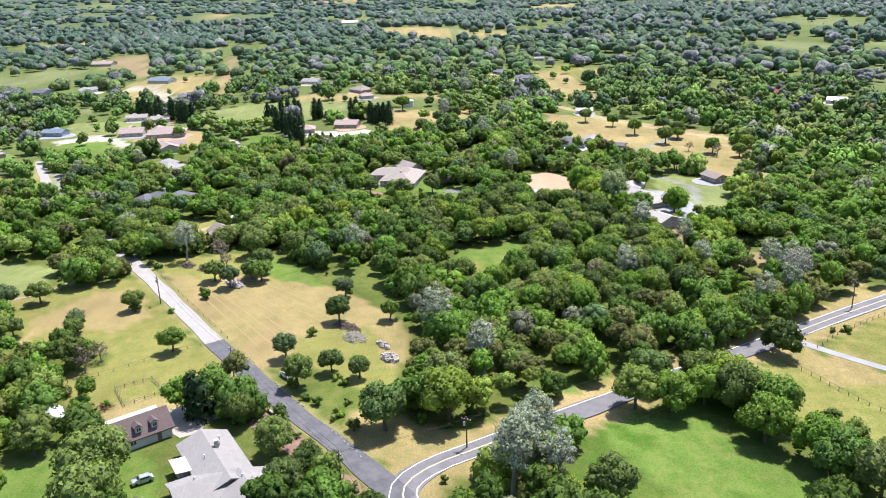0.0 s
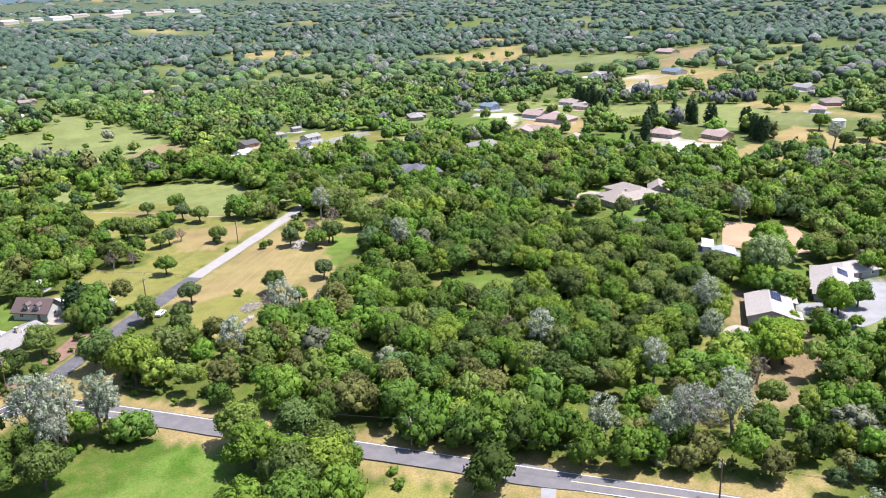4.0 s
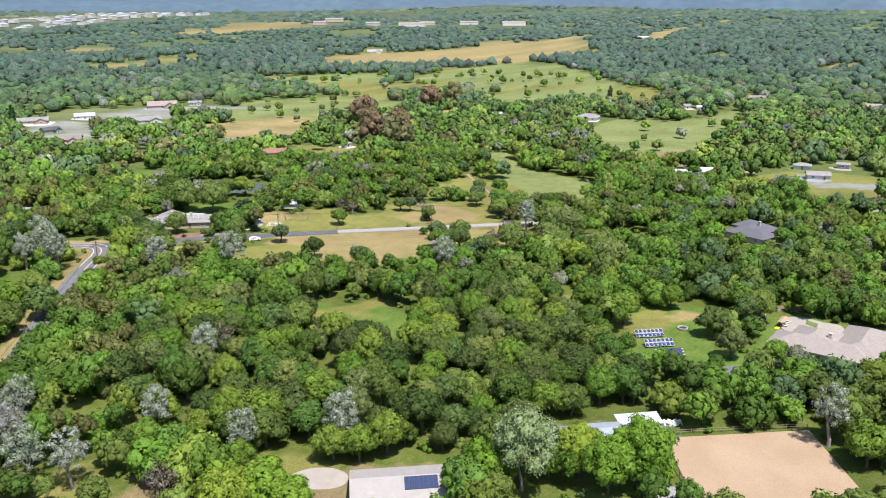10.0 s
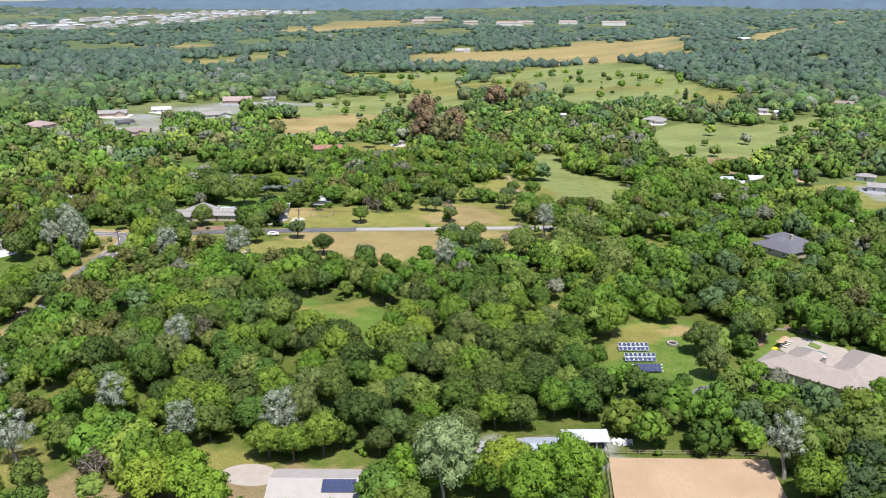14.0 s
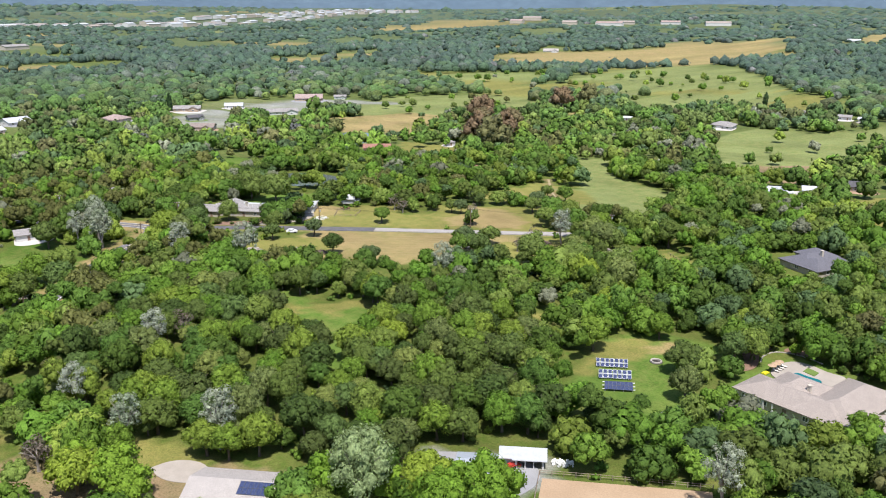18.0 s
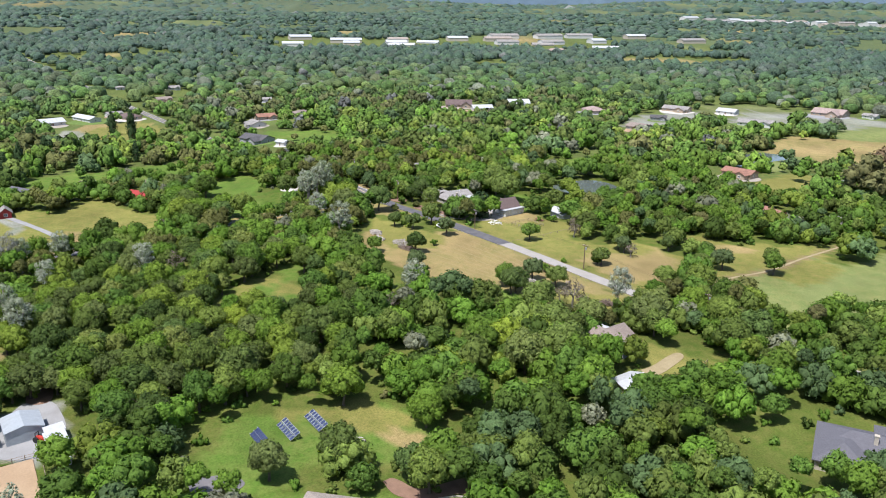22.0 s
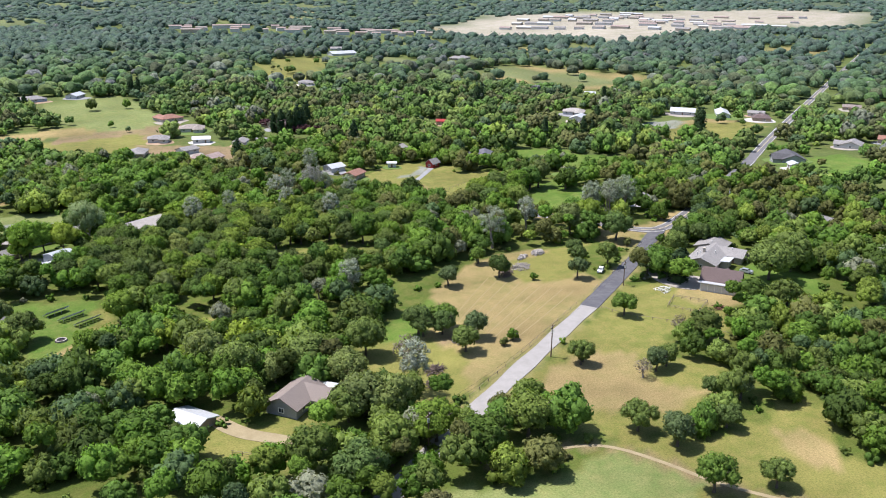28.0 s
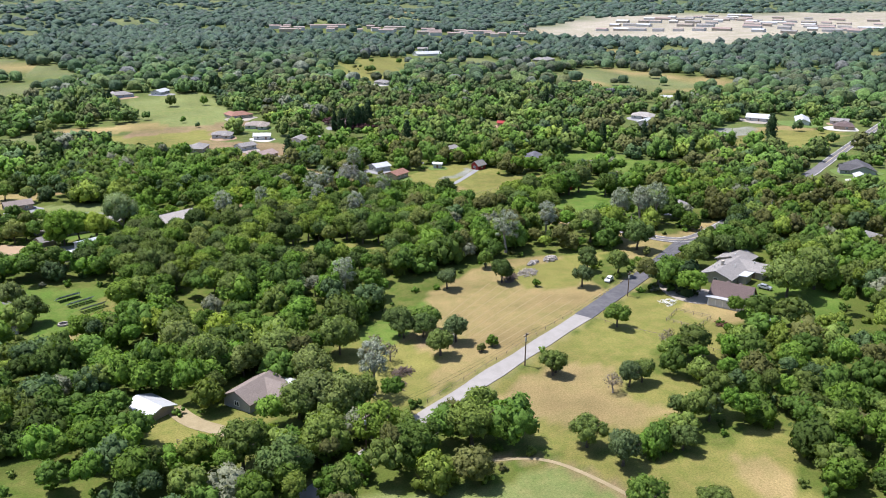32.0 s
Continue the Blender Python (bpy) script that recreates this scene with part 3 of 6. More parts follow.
CLEARINGS.append([(36, 132), (37, 147), (44, 153), (49, 146), (54, 136), (56, 124), (41, 125)])
LANE = soften([(-77.4, 138.6), (-73.4, 141.8), (-66, 147), (-58, 153.6), (-46, 162), (-35, 169.6), (-3, 190.4), (18, 205), (38, 219), (57, 234), (80, 246), (104, 258)], 1)
MAIN = soften([(-908, -395), (-325, -23), (-196, 61), (-140, 101), (-96, 129.5), (-79, 139.2), (-72.6, 138.6), (-66, 127), (-58, 114), (-50, 102), (-41, 88.5),
               (-33, 75.6), (-24, 59.5), (-12, 36), (6, 4)], 2)
FARM_DRIVE = soften([(-37, 80), (-42, 76), (-48, 70.5), (-56, 62), (-66, 50)])
EAST_DRIVE = soften([(40, 71), (58, 66), (75, 84), (79, 95), (93, 79), (102, 67), (124, 51), (150, 67), (165, 78)])
EAST_TRACK = soften([(48, 20), (75, 33), (107, 33), (125, 51), (149, 67), (190, 84)])
WEST_TRACK = soften([(4, 203), (-7, 204), (-11, 206), (-14, 211), (-16.5, 217), (-20, 222), (-25, 228), (-34, 241)])
BARN_DRIVE = soften([(-50, 60), (-57, 58), (-62, 51)])
MAIN_EAST, MAIN_NEAR, MAIN_WEST = [p for p in MAIN if p[0] > -92], [p for p in MAIN if -150 < p[0] < -84], [p for p in MAIN if p[0] < -130]
LANE_OPEN, LANE_WOODS = [p for p in LANE if p[0] < 3], [p for p in LANE if p[0] > -3]
LINES = ((LANE_OPEN, 2.3), (LANE_WOODS, 0.7), (MAIN_EAST, 3.3), (MAIN_NEAR, 1.2), (MAIN_WEST, 4.2), (FARM_DRIVE, 1.6), (EAST_DRIVE, 1.6), (EAST_TRACK, 1.6), (WEST_TRACK, 1.2), (BARN_DRIVE, 1.4))
POND_NEAR = [(-76, 198), (-80, 206), (-92, 207), (-101, 202), (-98, 193), (-91, 187), (-84, 191)]
POND_FAR = [(-121, 251), (-128, 247), (-136, 254), (-146, 266), (-143, 274), (-134, 274), (-129, 264), (-122, 260)]
ARENA = [(47.9, 107.6), (63.4, 116.3), (70.0, 103.0), (59.5, 92.5), (53.0, 97.0)]


def outward(x, y):
    """Points moved away from the middle of the place, by up to a tenth of their distance: land seen over low trees starts before it shows."""
    r = np.hypot(x + 8, y - 140)
    k = np.where(r > 120, (r + 20) / 13.0, 0.0) / np.maximum(r, 1)
    for u in (0.0, 0.35, 0.7, 1.05):
        yield x + (x + 8) * k * u, y + (y - 140) * k * u


def in_fields(x, y):
    hit = np.zeros(np.shape(x), bool)
    for qx, qy in outward(x, y):
        for _, outline in FIELDS:
            hit |= inside(outline, qx, qy)
    return hit


def openings(x, y):
    """Chance clearings in the woods farther off, more of them on the eastern slopes."""
    r = np.hypot(x + 8, y - 140)
    ease = 0.22 * smooth(40, 90, -x) * smooth(0, 60, 110 - y) + 0.30 * smooth(60, 160, x) + 0.25 * smooth(150, 400, -x) * smooth(200, 500, y)
    return (waves(x, y, 150, 31) + 0.6 * waves(x, y, 47, 32) > 1.2 - ease) & (r > 190)


# ---------- the ground, one sheet to the horizon ----------
def axis(middle):
    near = np.arange(0, 175, 1.45)
    far, step = [near[-1]], 1.6
    while far[-1] < 4700:
        step *= 1.15
        far.append(far[-1] + step)
    half = np.r_[near, far[1:]]
    return middle + np.r_[-half[:0:-1], half]


gx, gy = np.meshgrid(axis(-5.0), axis(150.0), indexing="ij")
shape = gx.shape
gx, gy = gx.ravel(), gy.ravel()
wx, wy = gx + 0.9 * waves(gx, gy, 6.0, 21), gy + 0.9 * waves(gx, gy, 6.0, 22)
tint = np.tile(COVER["f"], (len(gx), 1)).astype(float)
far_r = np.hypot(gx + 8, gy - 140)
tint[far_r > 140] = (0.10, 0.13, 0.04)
# bluer rings farther out: distance haze put into the ground colour
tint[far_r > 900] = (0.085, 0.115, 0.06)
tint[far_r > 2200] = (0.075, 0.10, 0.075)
far_open = openings(gx, gy)
tint[far_open] = (0.16, 0.175, 0.08)
tint[far_open & (waves(gx, gy, 90, 35) > 0.25)] = COVER["t"]
for qx, qy in list(outward(wx, wy))[::-1]:
    for kind_of, outline in FIELDS:
        tint[inside(outline, qx, qy)] = COVER[kind_of]
near_main = off_line(MAIN_EAST, gx, gy)
tint[(near_main < 4.2) & (np.hypot(gx + 10, gy - 150) < 200)] = COVER["t"]
tint[(off_line(LANE, gx, gy) < 2.1)] = (0.27, 0.23, 0.10)
tint[(off_line(EAST_DRIVE, gx, gy) < 1.0)] = COVER["r"]
tint[(off_line(EAST_TRACK, gx, gy) < 1.5)] = (0.4, 0.3, 0.19)
tint[(off_line(WEST_TRACK, gx, gy) < 0.8)] = COVER["d"]
tint[(off_line(BARN_DRIVE, gx, gy) < 1.3)] = COVER["r"]
tint *= (1 + 0.16 * waves(gx, gy, 17, 41) + 0.10 * waves(gx, gy, 5, 42))[:, None]
tint = np.clip(tint, 0.01, 0.8)
gz = land(gx, gy)
for pond in (POND_NEAR, POND_FAR):
    gz = gz - 0.7 * inside(pond, gx, gy)
gz = gz - 0.45 * (inside(ARENA, gx, gy) & (off_line(ARENA + [ARENA[0]], gx, gy) > 0.8))
n0, n1 = shape
idx = np.arange(n0 * n1).reshape(shape)
a, b, c, d = idx[:-1, :-1].ravel(), idx[1:, :-1].ravel(), idx[1:, 1:].ravel(), idx[:-1, 1:].ravel()
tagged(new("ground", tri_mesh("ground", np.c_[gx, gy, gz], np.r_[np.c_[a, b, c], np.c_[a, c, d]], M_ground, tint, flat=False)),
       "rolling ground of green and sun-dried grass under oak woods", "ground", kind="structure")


def strip(name, line, width, mat, lift, label, offset=0.0, dash=None, category="road", parent=None):
    """A band along a line, laid on the ground."""
    pts, run = [], 0.0
    for (x0, y0), (x1, y1) in zip(line[:-1], line[1:]):
        n = max(1, int(math.hypot(x1 - x0, y1 - y0) / (3.0 if abs(x0) < 200 else 15.0)))
        pts += [(x0 + (x1 - x0) * i / n, y0 + (y1 - y0) * i / n) for i in range(n)]
    pts.append(line[-1])
    P = np.array(pts)
    t = np.gradient(P, axis=0)
    t /= np.hypot(t[:, 0], t[:, 1])[:, None]
    side = np.c_[-t[:, 1], t[:, 0]]
    wob = 0.06 * width * waves(P[:, 0], P[:, 1], 9, 51) if width > 1 else 0 * P[:, 0]
    half = width / 2 + wob
    L, R = P + side * (offset + half)[:, None], P + side * (offset - half)[:, None]
    zl = np.maximum(land(L[:, 0], L[:, 1]), land(R[:, 0], R[:, 1])) + lift
    bm = bmesh.new()
    rows = []
    for i in range(len(P)):
        rows.append([bm.verts.new((*L[i], zl[i])), bm.verts.new((*R[i], zl[i])), bm.verts.new((*R[i], zl[i] - 0.12)), bm.verts.new((*L[i], zl[i] - 0.12))])
    step = np.r_[0, np.cumsum(np.hypot(*np.diff(P, axis=0).T))]
    for i in range(len(P) - 1):
        if dash and (step[i] % (dash * 2)) > dash:
            continue
        for j in range(4 if width > 1 else 1):
            k = (j + 1) % 4
            bm.faces.new((rows[i][j], rows[i + 1][j], rows[i + 1][k], rows[i][k]))
    me = bm_mesh(name, bm, mat)
    if parent:
        return part(name, me, mat, parent, label)
    return tagged(new(name, me), label, category, kind="structure")


dark_part = [p for p in LANE if p[0] < -34]
light_part = [p for p in LANE if p[0] > -38]
dark_part[-1] = light_part[0] = (-35.2, 169.5)
strip("lane_dark", dark_part, 3.0, M_dark_road, 0.09, "dark freshly patched asphalt end of a narrow country lane")
strip("lane_light", light_part, 2.8, M_light_road, 0.09, "pale worn narrow country lane between two grass fields")
road = strip("road", MAIN, 3.5, M_main_road, 0.08, "two-lane asphalt country road with painted edge lines")
strip("edge_line", MAIN, 0.13, M_line, 0.095, "", 1.5, parent=road)
strip("edge_line", MAIN, 0.13, M_line, 0.095, "", -1.5, parent=road)
strip("centre_line", MAIN, 0.16, M_yellow, 0.095, "", 0.0, parent=road)
strip("dirt_track", WEST_TRACK, 0.6, M_track, 0.03, "narrow worn dirt track over the meadow", category="track")
strip("farm_drive", FARM_DRIVE, 1.5, M_gravel, 0.04, "pale gravel farm drive leaving the main road", category="driveway")


def sheet(name, outline, mat, lift, label, category, z=None, rounds=2):
    """A flat bed with a real edge, in the shape of an outline."""
    line = soften(outline + [outline[0]], rounds)[:-1]
    bm = bmesh.new()
    zz = lift + (float(np.mean(land(*np.array(outline).T))) if z is None else z)
    slab(bm, [(x, y, zz if z is not None else float(land(x, y)) + lift) for x, y in line], 0.3 if rounds else 0.7)
    return tagged(new(name, bm_mesh(name, bm, mat)), label, category, kind="structure")


sheet("pond_water", POND_NEAR, M_water, 0.0, "still dark pond water behind the farmhouse", "pond", float(land(-88, 197)) - 0.12)
sheet("pond_water_far", POND_FAR, M_water, 0.0, "long still pond beside a dry grass paddock", "pond", float(land(-134, 262)) - 0.12)
sheet("riding_arena", ARENA, M_sand, 0.17, "bare tan sand riding arena with a raked surface", "arena", rounds=0)
sheet("yard_gravel", [(33.6, 99.9), (32.4, 103.2), (37.5, 106.8), (41.2, 108.8), (46.2, 109.8), (48.4, 106.4), (46.6, 101.4), (41, 98.8)], M_gravel, 0.05, "grey gravel yard round the workshop", "yard")
sheet("barn_forecourt", [(27, 76), (29.5, 83), (32, 84.5), (35.5, 81.5), (41, 80), (50, 80.5), (53, 77), (46, 73), (36, 71.5), (28, 73)], M_gravel, 0.05,
      "grey gravel forecourt between barn and house", "yard")
sheet("barn_pad", [(10.5, 83.4), (11.1, 86), (13.9, 87.8), (16.9, 87.4), (17.5, 84.8), (13.9, 82.8)], M_concrete, 0.06, "pale round-ended concrete pad beside the barn", "pad")
sheet("house_drive", [(-63, 167), (-58.5, 172), (-55, 170), (-53.5, 165), (-56.5, 158), (-59, 159), (-58, 164), (-62, 165)], M_concrete, 0.05,
      "pale concrete drive and yard beside the farmhouse", "driveway")
sheet("hay_yard", [(28.1, 178.9), (25.8, 183.9), (22.4, 187.0), (20.2, 189.5), (22.0, 190.2), (24.7, 187.9), (28.0, 184.9), (30.2, 180.0)], M_track, 0.05, "pale bare-earth track beside the hay barn", "track")
# a black trampoline, built only as a flat dark patch
sheet("solar_track", [(52.0, 126.5), (51.0, 130.5), (53.0, 133.0), (55.0, 131.0), (54.5, 126.0)], M_main_road, 0.05, "flat dark patch by the lawn in place of a trampoline", "driveway")
sheet("villa_court", [(134, 176), (128, 171), (122, 169), (117, 156), (123, 153), (132, 153), (137, 158), (134, 165)], M_pale_drive, 0.06,
      "white paved forecourt with a ring drive before a villa", "driveway")
sheet("villa_island", [(123, 158), (126, 156), (130, 157), (131, 161), (127, 164), (123, 162)], M_lawn, 0.1, "round planted island in the ring drive", "flower bed")
sheet("long_drive", [(136, 266), (145, 256), (137, 246), (133, 245), (139, 255), (130, 262)], M_pale_drive, 0.06, "white concrete drive before a long pink-roofed villa", "driveway")
sheet("garden_bed", [(-57.0, 157.4), (-60.6, 153.8), (-64, 151.6), (-66.8, 149.4), (-69.4, 151.2), (-65.0, 155), (-60.4, 159.6)], M_mulch, 0.05,
      "reddish bark-mulch garden bed between farmhouse and lane", "flower bed")
sheet("corner_bed", [(-72.6, 148), (-71.8, 146), (-73.6, 143.8), (-76.6, 143.4), (-76.4, 146.6), (-74.6, 148.2)], M_mulch, 0.07, "round kerbed mulch bed at the road junction", "flower bed")

# ---------- trees ----------
def ico(level):
    bm = bmesh.new()
    bmesh.ops.create_icosphere(bm, subdivisions=level, radius=1.0)
    bmesh.ops.triangulate(bm, faces=bm.faces)
    v = np.array([p.co for p in bm.verts])
    f = np.array([[p.index for p in q.verts] for q in bm.faces])
    bm.free()
    return v, f


ICO = {1: ico(1), 2: ico(2)}


def clumps(r, n, lo, hi, squash=0.8, reach=0.66):
    """Centres and sizes of the leaf clumps of a crown of radius about 1: spread over its top and sides, and one in the middle."""
    i = np.arange(n) + 0.5
    z = 1 - 1.42 * i / n
    a = 2.4 * i + r.uniform(0, 6.28) + r.uniform(-0.35, 0.35, n)
    s = np.sqrt(1 - z * z)
    c = np.c_[s * np.cos(a), s * np.sin(a), z] * reach * r.uniform(0.74, 1.14, (n, 1))
    c *= (r.uniform(0.84, 1.14), r.uniform(0.84, 1.14), squash)
    return np.r_[c, [[0, 0, -0.04]]], np.r_[r.uniform(lo, hi, n), [0.52]]


def unit(v):
    return v / np.maximum(np.linalg.norm(v, axis=-1, keepdims=True), 1e-6)


def buried(p, own, c, q, k=0.86):
    """Which points lie inside a clump other than their own."""
    d = np.linalg.norm(p[:, None] - c[None], axis=2) / q
    d[np.arange(len(p)), own] = 9
    return d.min(1) < k


def sprays(r, c, q, count, size, up=0.25, loose=0.45):
    """Leaf sprays: small flakes over the clumps, facing outwards, with the rounded clump's normals."""
    own = r.choice(len(q), count * 4, p=q ** 2 / (q ** 2).sum())
    n = unit(r.normal(size=(count * 4, 3)))
    p = c[own] + n * (q[own] * r.uniform(0.84, 1.16, count * 4))[:, None]
    ok = np.where((n[:, 2] > -0.6) & ~buried(p, own, c, q))[0][:count]
    p, n = p[ok], n[ok]
    m = unit(n + r.normal(size=n.shape) * loose + (0, 0, up))
    t = unit(np.cross(m, r.normal(size=m.shape)))
    s = np.cross(m, t)
    a = size * r.uniform(0.55, 1.35, (len(p), 1))
    b = a * r.uniform(0.55, 1.0, (len(p), 1))
    V = np.stack([p + t * a, p - t * a * 0.7 + s * b, p - t * a * 0.7 - s * b], 1).reshape(-1, 3)
    N = unit(0.62 * n + 0.3 * unit(p + (0, 0, 0.3)) + 0.3 * r.normal(size=n.shape))
    return V, np.arange(len(V)).reshape(-1, 3), np.repeat(N, 3, 0)


def cores(r, c, q, k, level=1):
    """The closed leaf mass inside the clumps, uneven, without what is buried."""
    V, F = ICO[level]
    vs, fs, ns, o = [], [], [], 0
    for j in range(len(q)):
        v = V * q[j] * k * r.uniform(0.86, 1.12, (len(V), 1)) + c[j]
        mid = v[F].mean(1)
        keep = ~buried(mid, np.full(len(F), j), c, q * k, 0.9) & (mid[:, 2] > c[:, 2].min() - 0.25)
        vs.append(v)
        fs.append(F[keep] + o)
        ns.append(unit(0.75 * V + 0.3 * unit(v + (0, 0, 0.3))))
        o += len(V)
    vs, fs, ns = np.concatenate(vs), np.concatenate(fs), np.concatenate(ns)
    used = np.unique(fs)
    place = np.zeros(len(vs), int)
    place[used] = np.arange(len(used))
    return vs[used], place[fs], ns[used]


def merged(*pieces):
    o = np.cumsum([0] + [len(p[0]) for p in pieces])
    return np.concatenate([p[0] for p in pieces]), np.concatenate([p[1] + k for p, k in zip(pieces, o)]), np.concatenate([p[2] for p in pieces])


def broad_crown(seed, n, leaves, size, lo=0.24, hi=0.42, squash=0.8, level=1, inner=0.92, reach=0.66):
    """A crown of leaf clumps of radius about 1, its middle at the origin."""
    r = np.random.default_rng(seed)
    c, q = clumps(r, n, lo, hi, squash, reach)
    leafy = sprays(r, c, q, leaves, size)
    return merged(leafy, cores(r, c, q, inner, level)) if inner else leafy


def far_crown(seed, level, leaves=0, squash=0.8):
    """A lumpy crown for trees that stay far off, open below."""
    r = np.random.default_rng(seed)
    V, F = ICO[level]
    lumps = unit(r.normal(size=(6, 3)) + (0, 0, 0.4))
    swell = 0.78 + 0.34 * np.exp(5.0 * ((V @ lumps.T).max(1) - 1)) + r.uniform(-0.07, 0.07, len(V))
    F = F[V[F].mean(1)[:, 2] > -0.45]
    v = V * swell[:, None] * (1, 1, squash)
    body = (v, F, unit(V + 0.25 * r.normal(size=V.shape)))
    if leaves:
        return merged(body, sprays(r, np.zeros((1, 3)), np.array([0.98]), leaves, 0.2))
    return body


def grove(name, label, templates, x, y, radius, height, tints, lift, category="trees", mat=None):
    """Many trees joined into one mesh. Each has its own place, size, turn and tint."""
    vs, fs, ns, ts, o = [], [], [], [], 0
    pick = rng.integers(0, len(templates), len(x))
    z = land(x, y)
    for k, (V, F, N) in enumerate(templates):
        m = np.where(pick == k)[0]
        if not len(m):
            continue
        ang = rng.uniform(0, 6.283, len(m))
        ca, sa = np.cos(ang)[:, None], np.sin(ang)[:, None]
        r, h = radius[m][:, None], height[m][:, None]
        X = (V[None, :, 0] * ca - V[None, :, 1] * sa) * r + x[m][:, None]
        Y = (V[None, :, 0] * sa + V[None, :, 1] * ca) * r + y[m][:, None]
        Z = V[None, :, 2] * r * rng.uniform(0.8, 1.3, (len(m), 1)) + z[m][:, None] + h * lift
        vs.append(np.stack([X, Y, Z], 2).reshape(-1, 3))
        ns.append(np.stack([N[None, :, 0] * ca - N[None, :, 1] * sa, N[None, :, 0] * sa + N[None, :, 1] * ca, np.tile(N[:, 2], (len(m), 1))], 2).reshape(-1, 3))
        fs.append((F[None] + (np.arange(len(m)) * len(V))[:, None, None]).reshape(-1, 3) + o)
        ts.append(np.repeat(tints[m], len(V), 0))
        o += len(m) * len(V)
    me = tri_mesh(name, np.concatenate(vs), np.concatenate(fs), mat or M_wood_stuff, np.concatenate(ts), normals=np.concatenate(ns))
    return tagged(new(name, me), label, category, kind="stuff")


WOOD_TINTS = np.array([(0.0688, 0.111, 0.0209), (0.116, 0.194, 0.0266), (0.0903, 0.16, 0.0276), (0.167, 0.223, 0.0361), (0.106, 0.144, 0.0318),
                       (0.0989, 0.184, 0.0238), (0.149, 0.204, 0.0437), (0.0839, 0.134, 0.0513), (0.182, 0.194, 0.128), (0.123, 0.123, 0.046)])
WOOD_SHARE = np.array([0.18, 0.17, 0.18, 0.09, 0.08, 0.16, 0.11, 0.045, 0.03, 0.014])


def wood_tints(x, y, share=WOOD_SHARE):
    """Tints in patches: neighbours are often of one kind."""
    k = rng.choice(len(WOOD_TINTS), len(x), p=share / share.sum())
    patch = (waves(x, y, 34, 61) + waves(x, y, 13, 62) * 0.6 + 1.4) / 2.8
    order = np.argsort(WOOD_TINTS[:8] @ np.array([0.6, 1.0, -0.2]))
    j = order[np.clip((patch * 8).astype(int), 0, 7)]
    k = np.where((rng.uniform(size=len(x)) < 0.42) & (k < 8), j, k)
    olive = rng.uniform(size=len(x)) < 0.3 * smooth(0, 1, waves(x, y, 55, 64) + 0.7 * smooth(10, 50, -x) * smooth(150, 120, y))
    hue = WOOD_TINTS[k]
    olive &= rng.uniform(size=len(x)) < smooth(30, -15, x) + 0.1
    hue[olive] = np.array([(0.118, 0.126, 0.038)])
    return hue * rng.uniform(0.7, 1.3, (len(x), 1))


def spots(x0, x1, y0, y1, step):
    """Jittered places on a staggered grid."""
    nx, ny = int((x1 - x0) / step) + 1, int((y1 - y0) / (step * 0.87)) + 1
    i, j = np.meshgrid(np.arange(nx), np.arange(ny), indexing="ij")
    x = x0 + (i + 0.5 * (j % 2)) * step
    y = y0 + j * step * 0.87
    x, y = x.ravel() + rng.uniform(-0.42, 0.42, x.size) * step, y.ravel() + rng.uniform(-0.42, 0.42, y.size) * step
    return x, y


HOUSE_SPOTS = []  # plan circles kept free of woods: x, y, radius


def wooded(x, y, edge=0.0):
    ok = np.ones(len(x), bool)
    ok &= ~in_fields(x, y)
    if edge > -0.5:
        for outline in CLEARINGS:
            ok &= ~inside(outline, x, y)
    for line, w in LINES:
        ok &= off_line(line, x, y) > w + edge
    for pond in (POND_NEAR, POND_FAR, ARENA):
        ok &= ~inside(pond, x, y) & (off_line(pond + [pond[0]], x, y) > 1.2 + edge)
    for i, (qx, qy) in enumerate(outward(x, y)):
        for hx, hy, hr in HOUSE_SPOTS:
            if i == 0 or hr > 3.4:
                ok &= np.hypot(qx - hx, qy - hy) > (hr + edge if i == 0 else hr * 0.9)
    return ok


def limbs(bm, r, height, spread, girth, n=6, reach=0.75):
    """A tapered trunk, leaning a little, that parts into limbs."""
    fork = height * r.uniform(0.28, 0.4)
    lean = Vector((r.uniform(-0.1, 0.1), r.uniform(-0.1, 0.1), 0)) * height
    mid = Vector((0, 0, fork)) + lean * 0.4
    tube(bm, (0, 0, -0.25), (0, 0, 0.12 * height), girth * 1.5, girth * 1.08, 7)
    tube(bm, (0, 0, 0.10 * height), mid, girth * 1.08, girth * 0.8, 7)
    for i in range(n):
        a = 6.283 * (i + r.uniform(-0.3, 0.3)) / n
        e = Vector((math.cos(a) * spread * reach, math.sin(a) * spread * reach, height * r.uniform(0.62, 0.88)))
        k = mid.lerp(e, 0.5) + Vector((0, 0, 0.06 * height))
        tube(bm, mid, k, girth * 0.55, girth * 0.3, 5)
        tube(bm, k, e, girth * 0.3, girth * 0.1, 4)
        tube(bm, k, k.lerp(e, 0.6) + Vector((r.uniform(-0.4, 0.4), r.uniform(-0.4, 0.4), 0.3)) * spread * 0.4, girth * 0.2, girth * 0.07, 4)
    return bm


def tree_meshes(seed, mat, bark, radius, height, leaves, size, n=18, squash=0.8, inner=0.92, reach=0.66, girth=0.16, lo=0.22, hi=0.38, level=1, limb=0.75):
    """Trunk and crown meshes of one tree, its foot at the origin."""
    r = np.random.default_rng(seed)
    trunk = bm_mesh("trunk", limbs(bmesh.new(), r, height, radius, girth, 6, limb), bark)
    V, F, N = broad_crown(seed, n, leaves, size, lo, hi, squash, level, inner, reach)
    return trunk, tri_mesh("crown", V * radius + (0, 0, height - radius * squash), F, mat, normals=N)


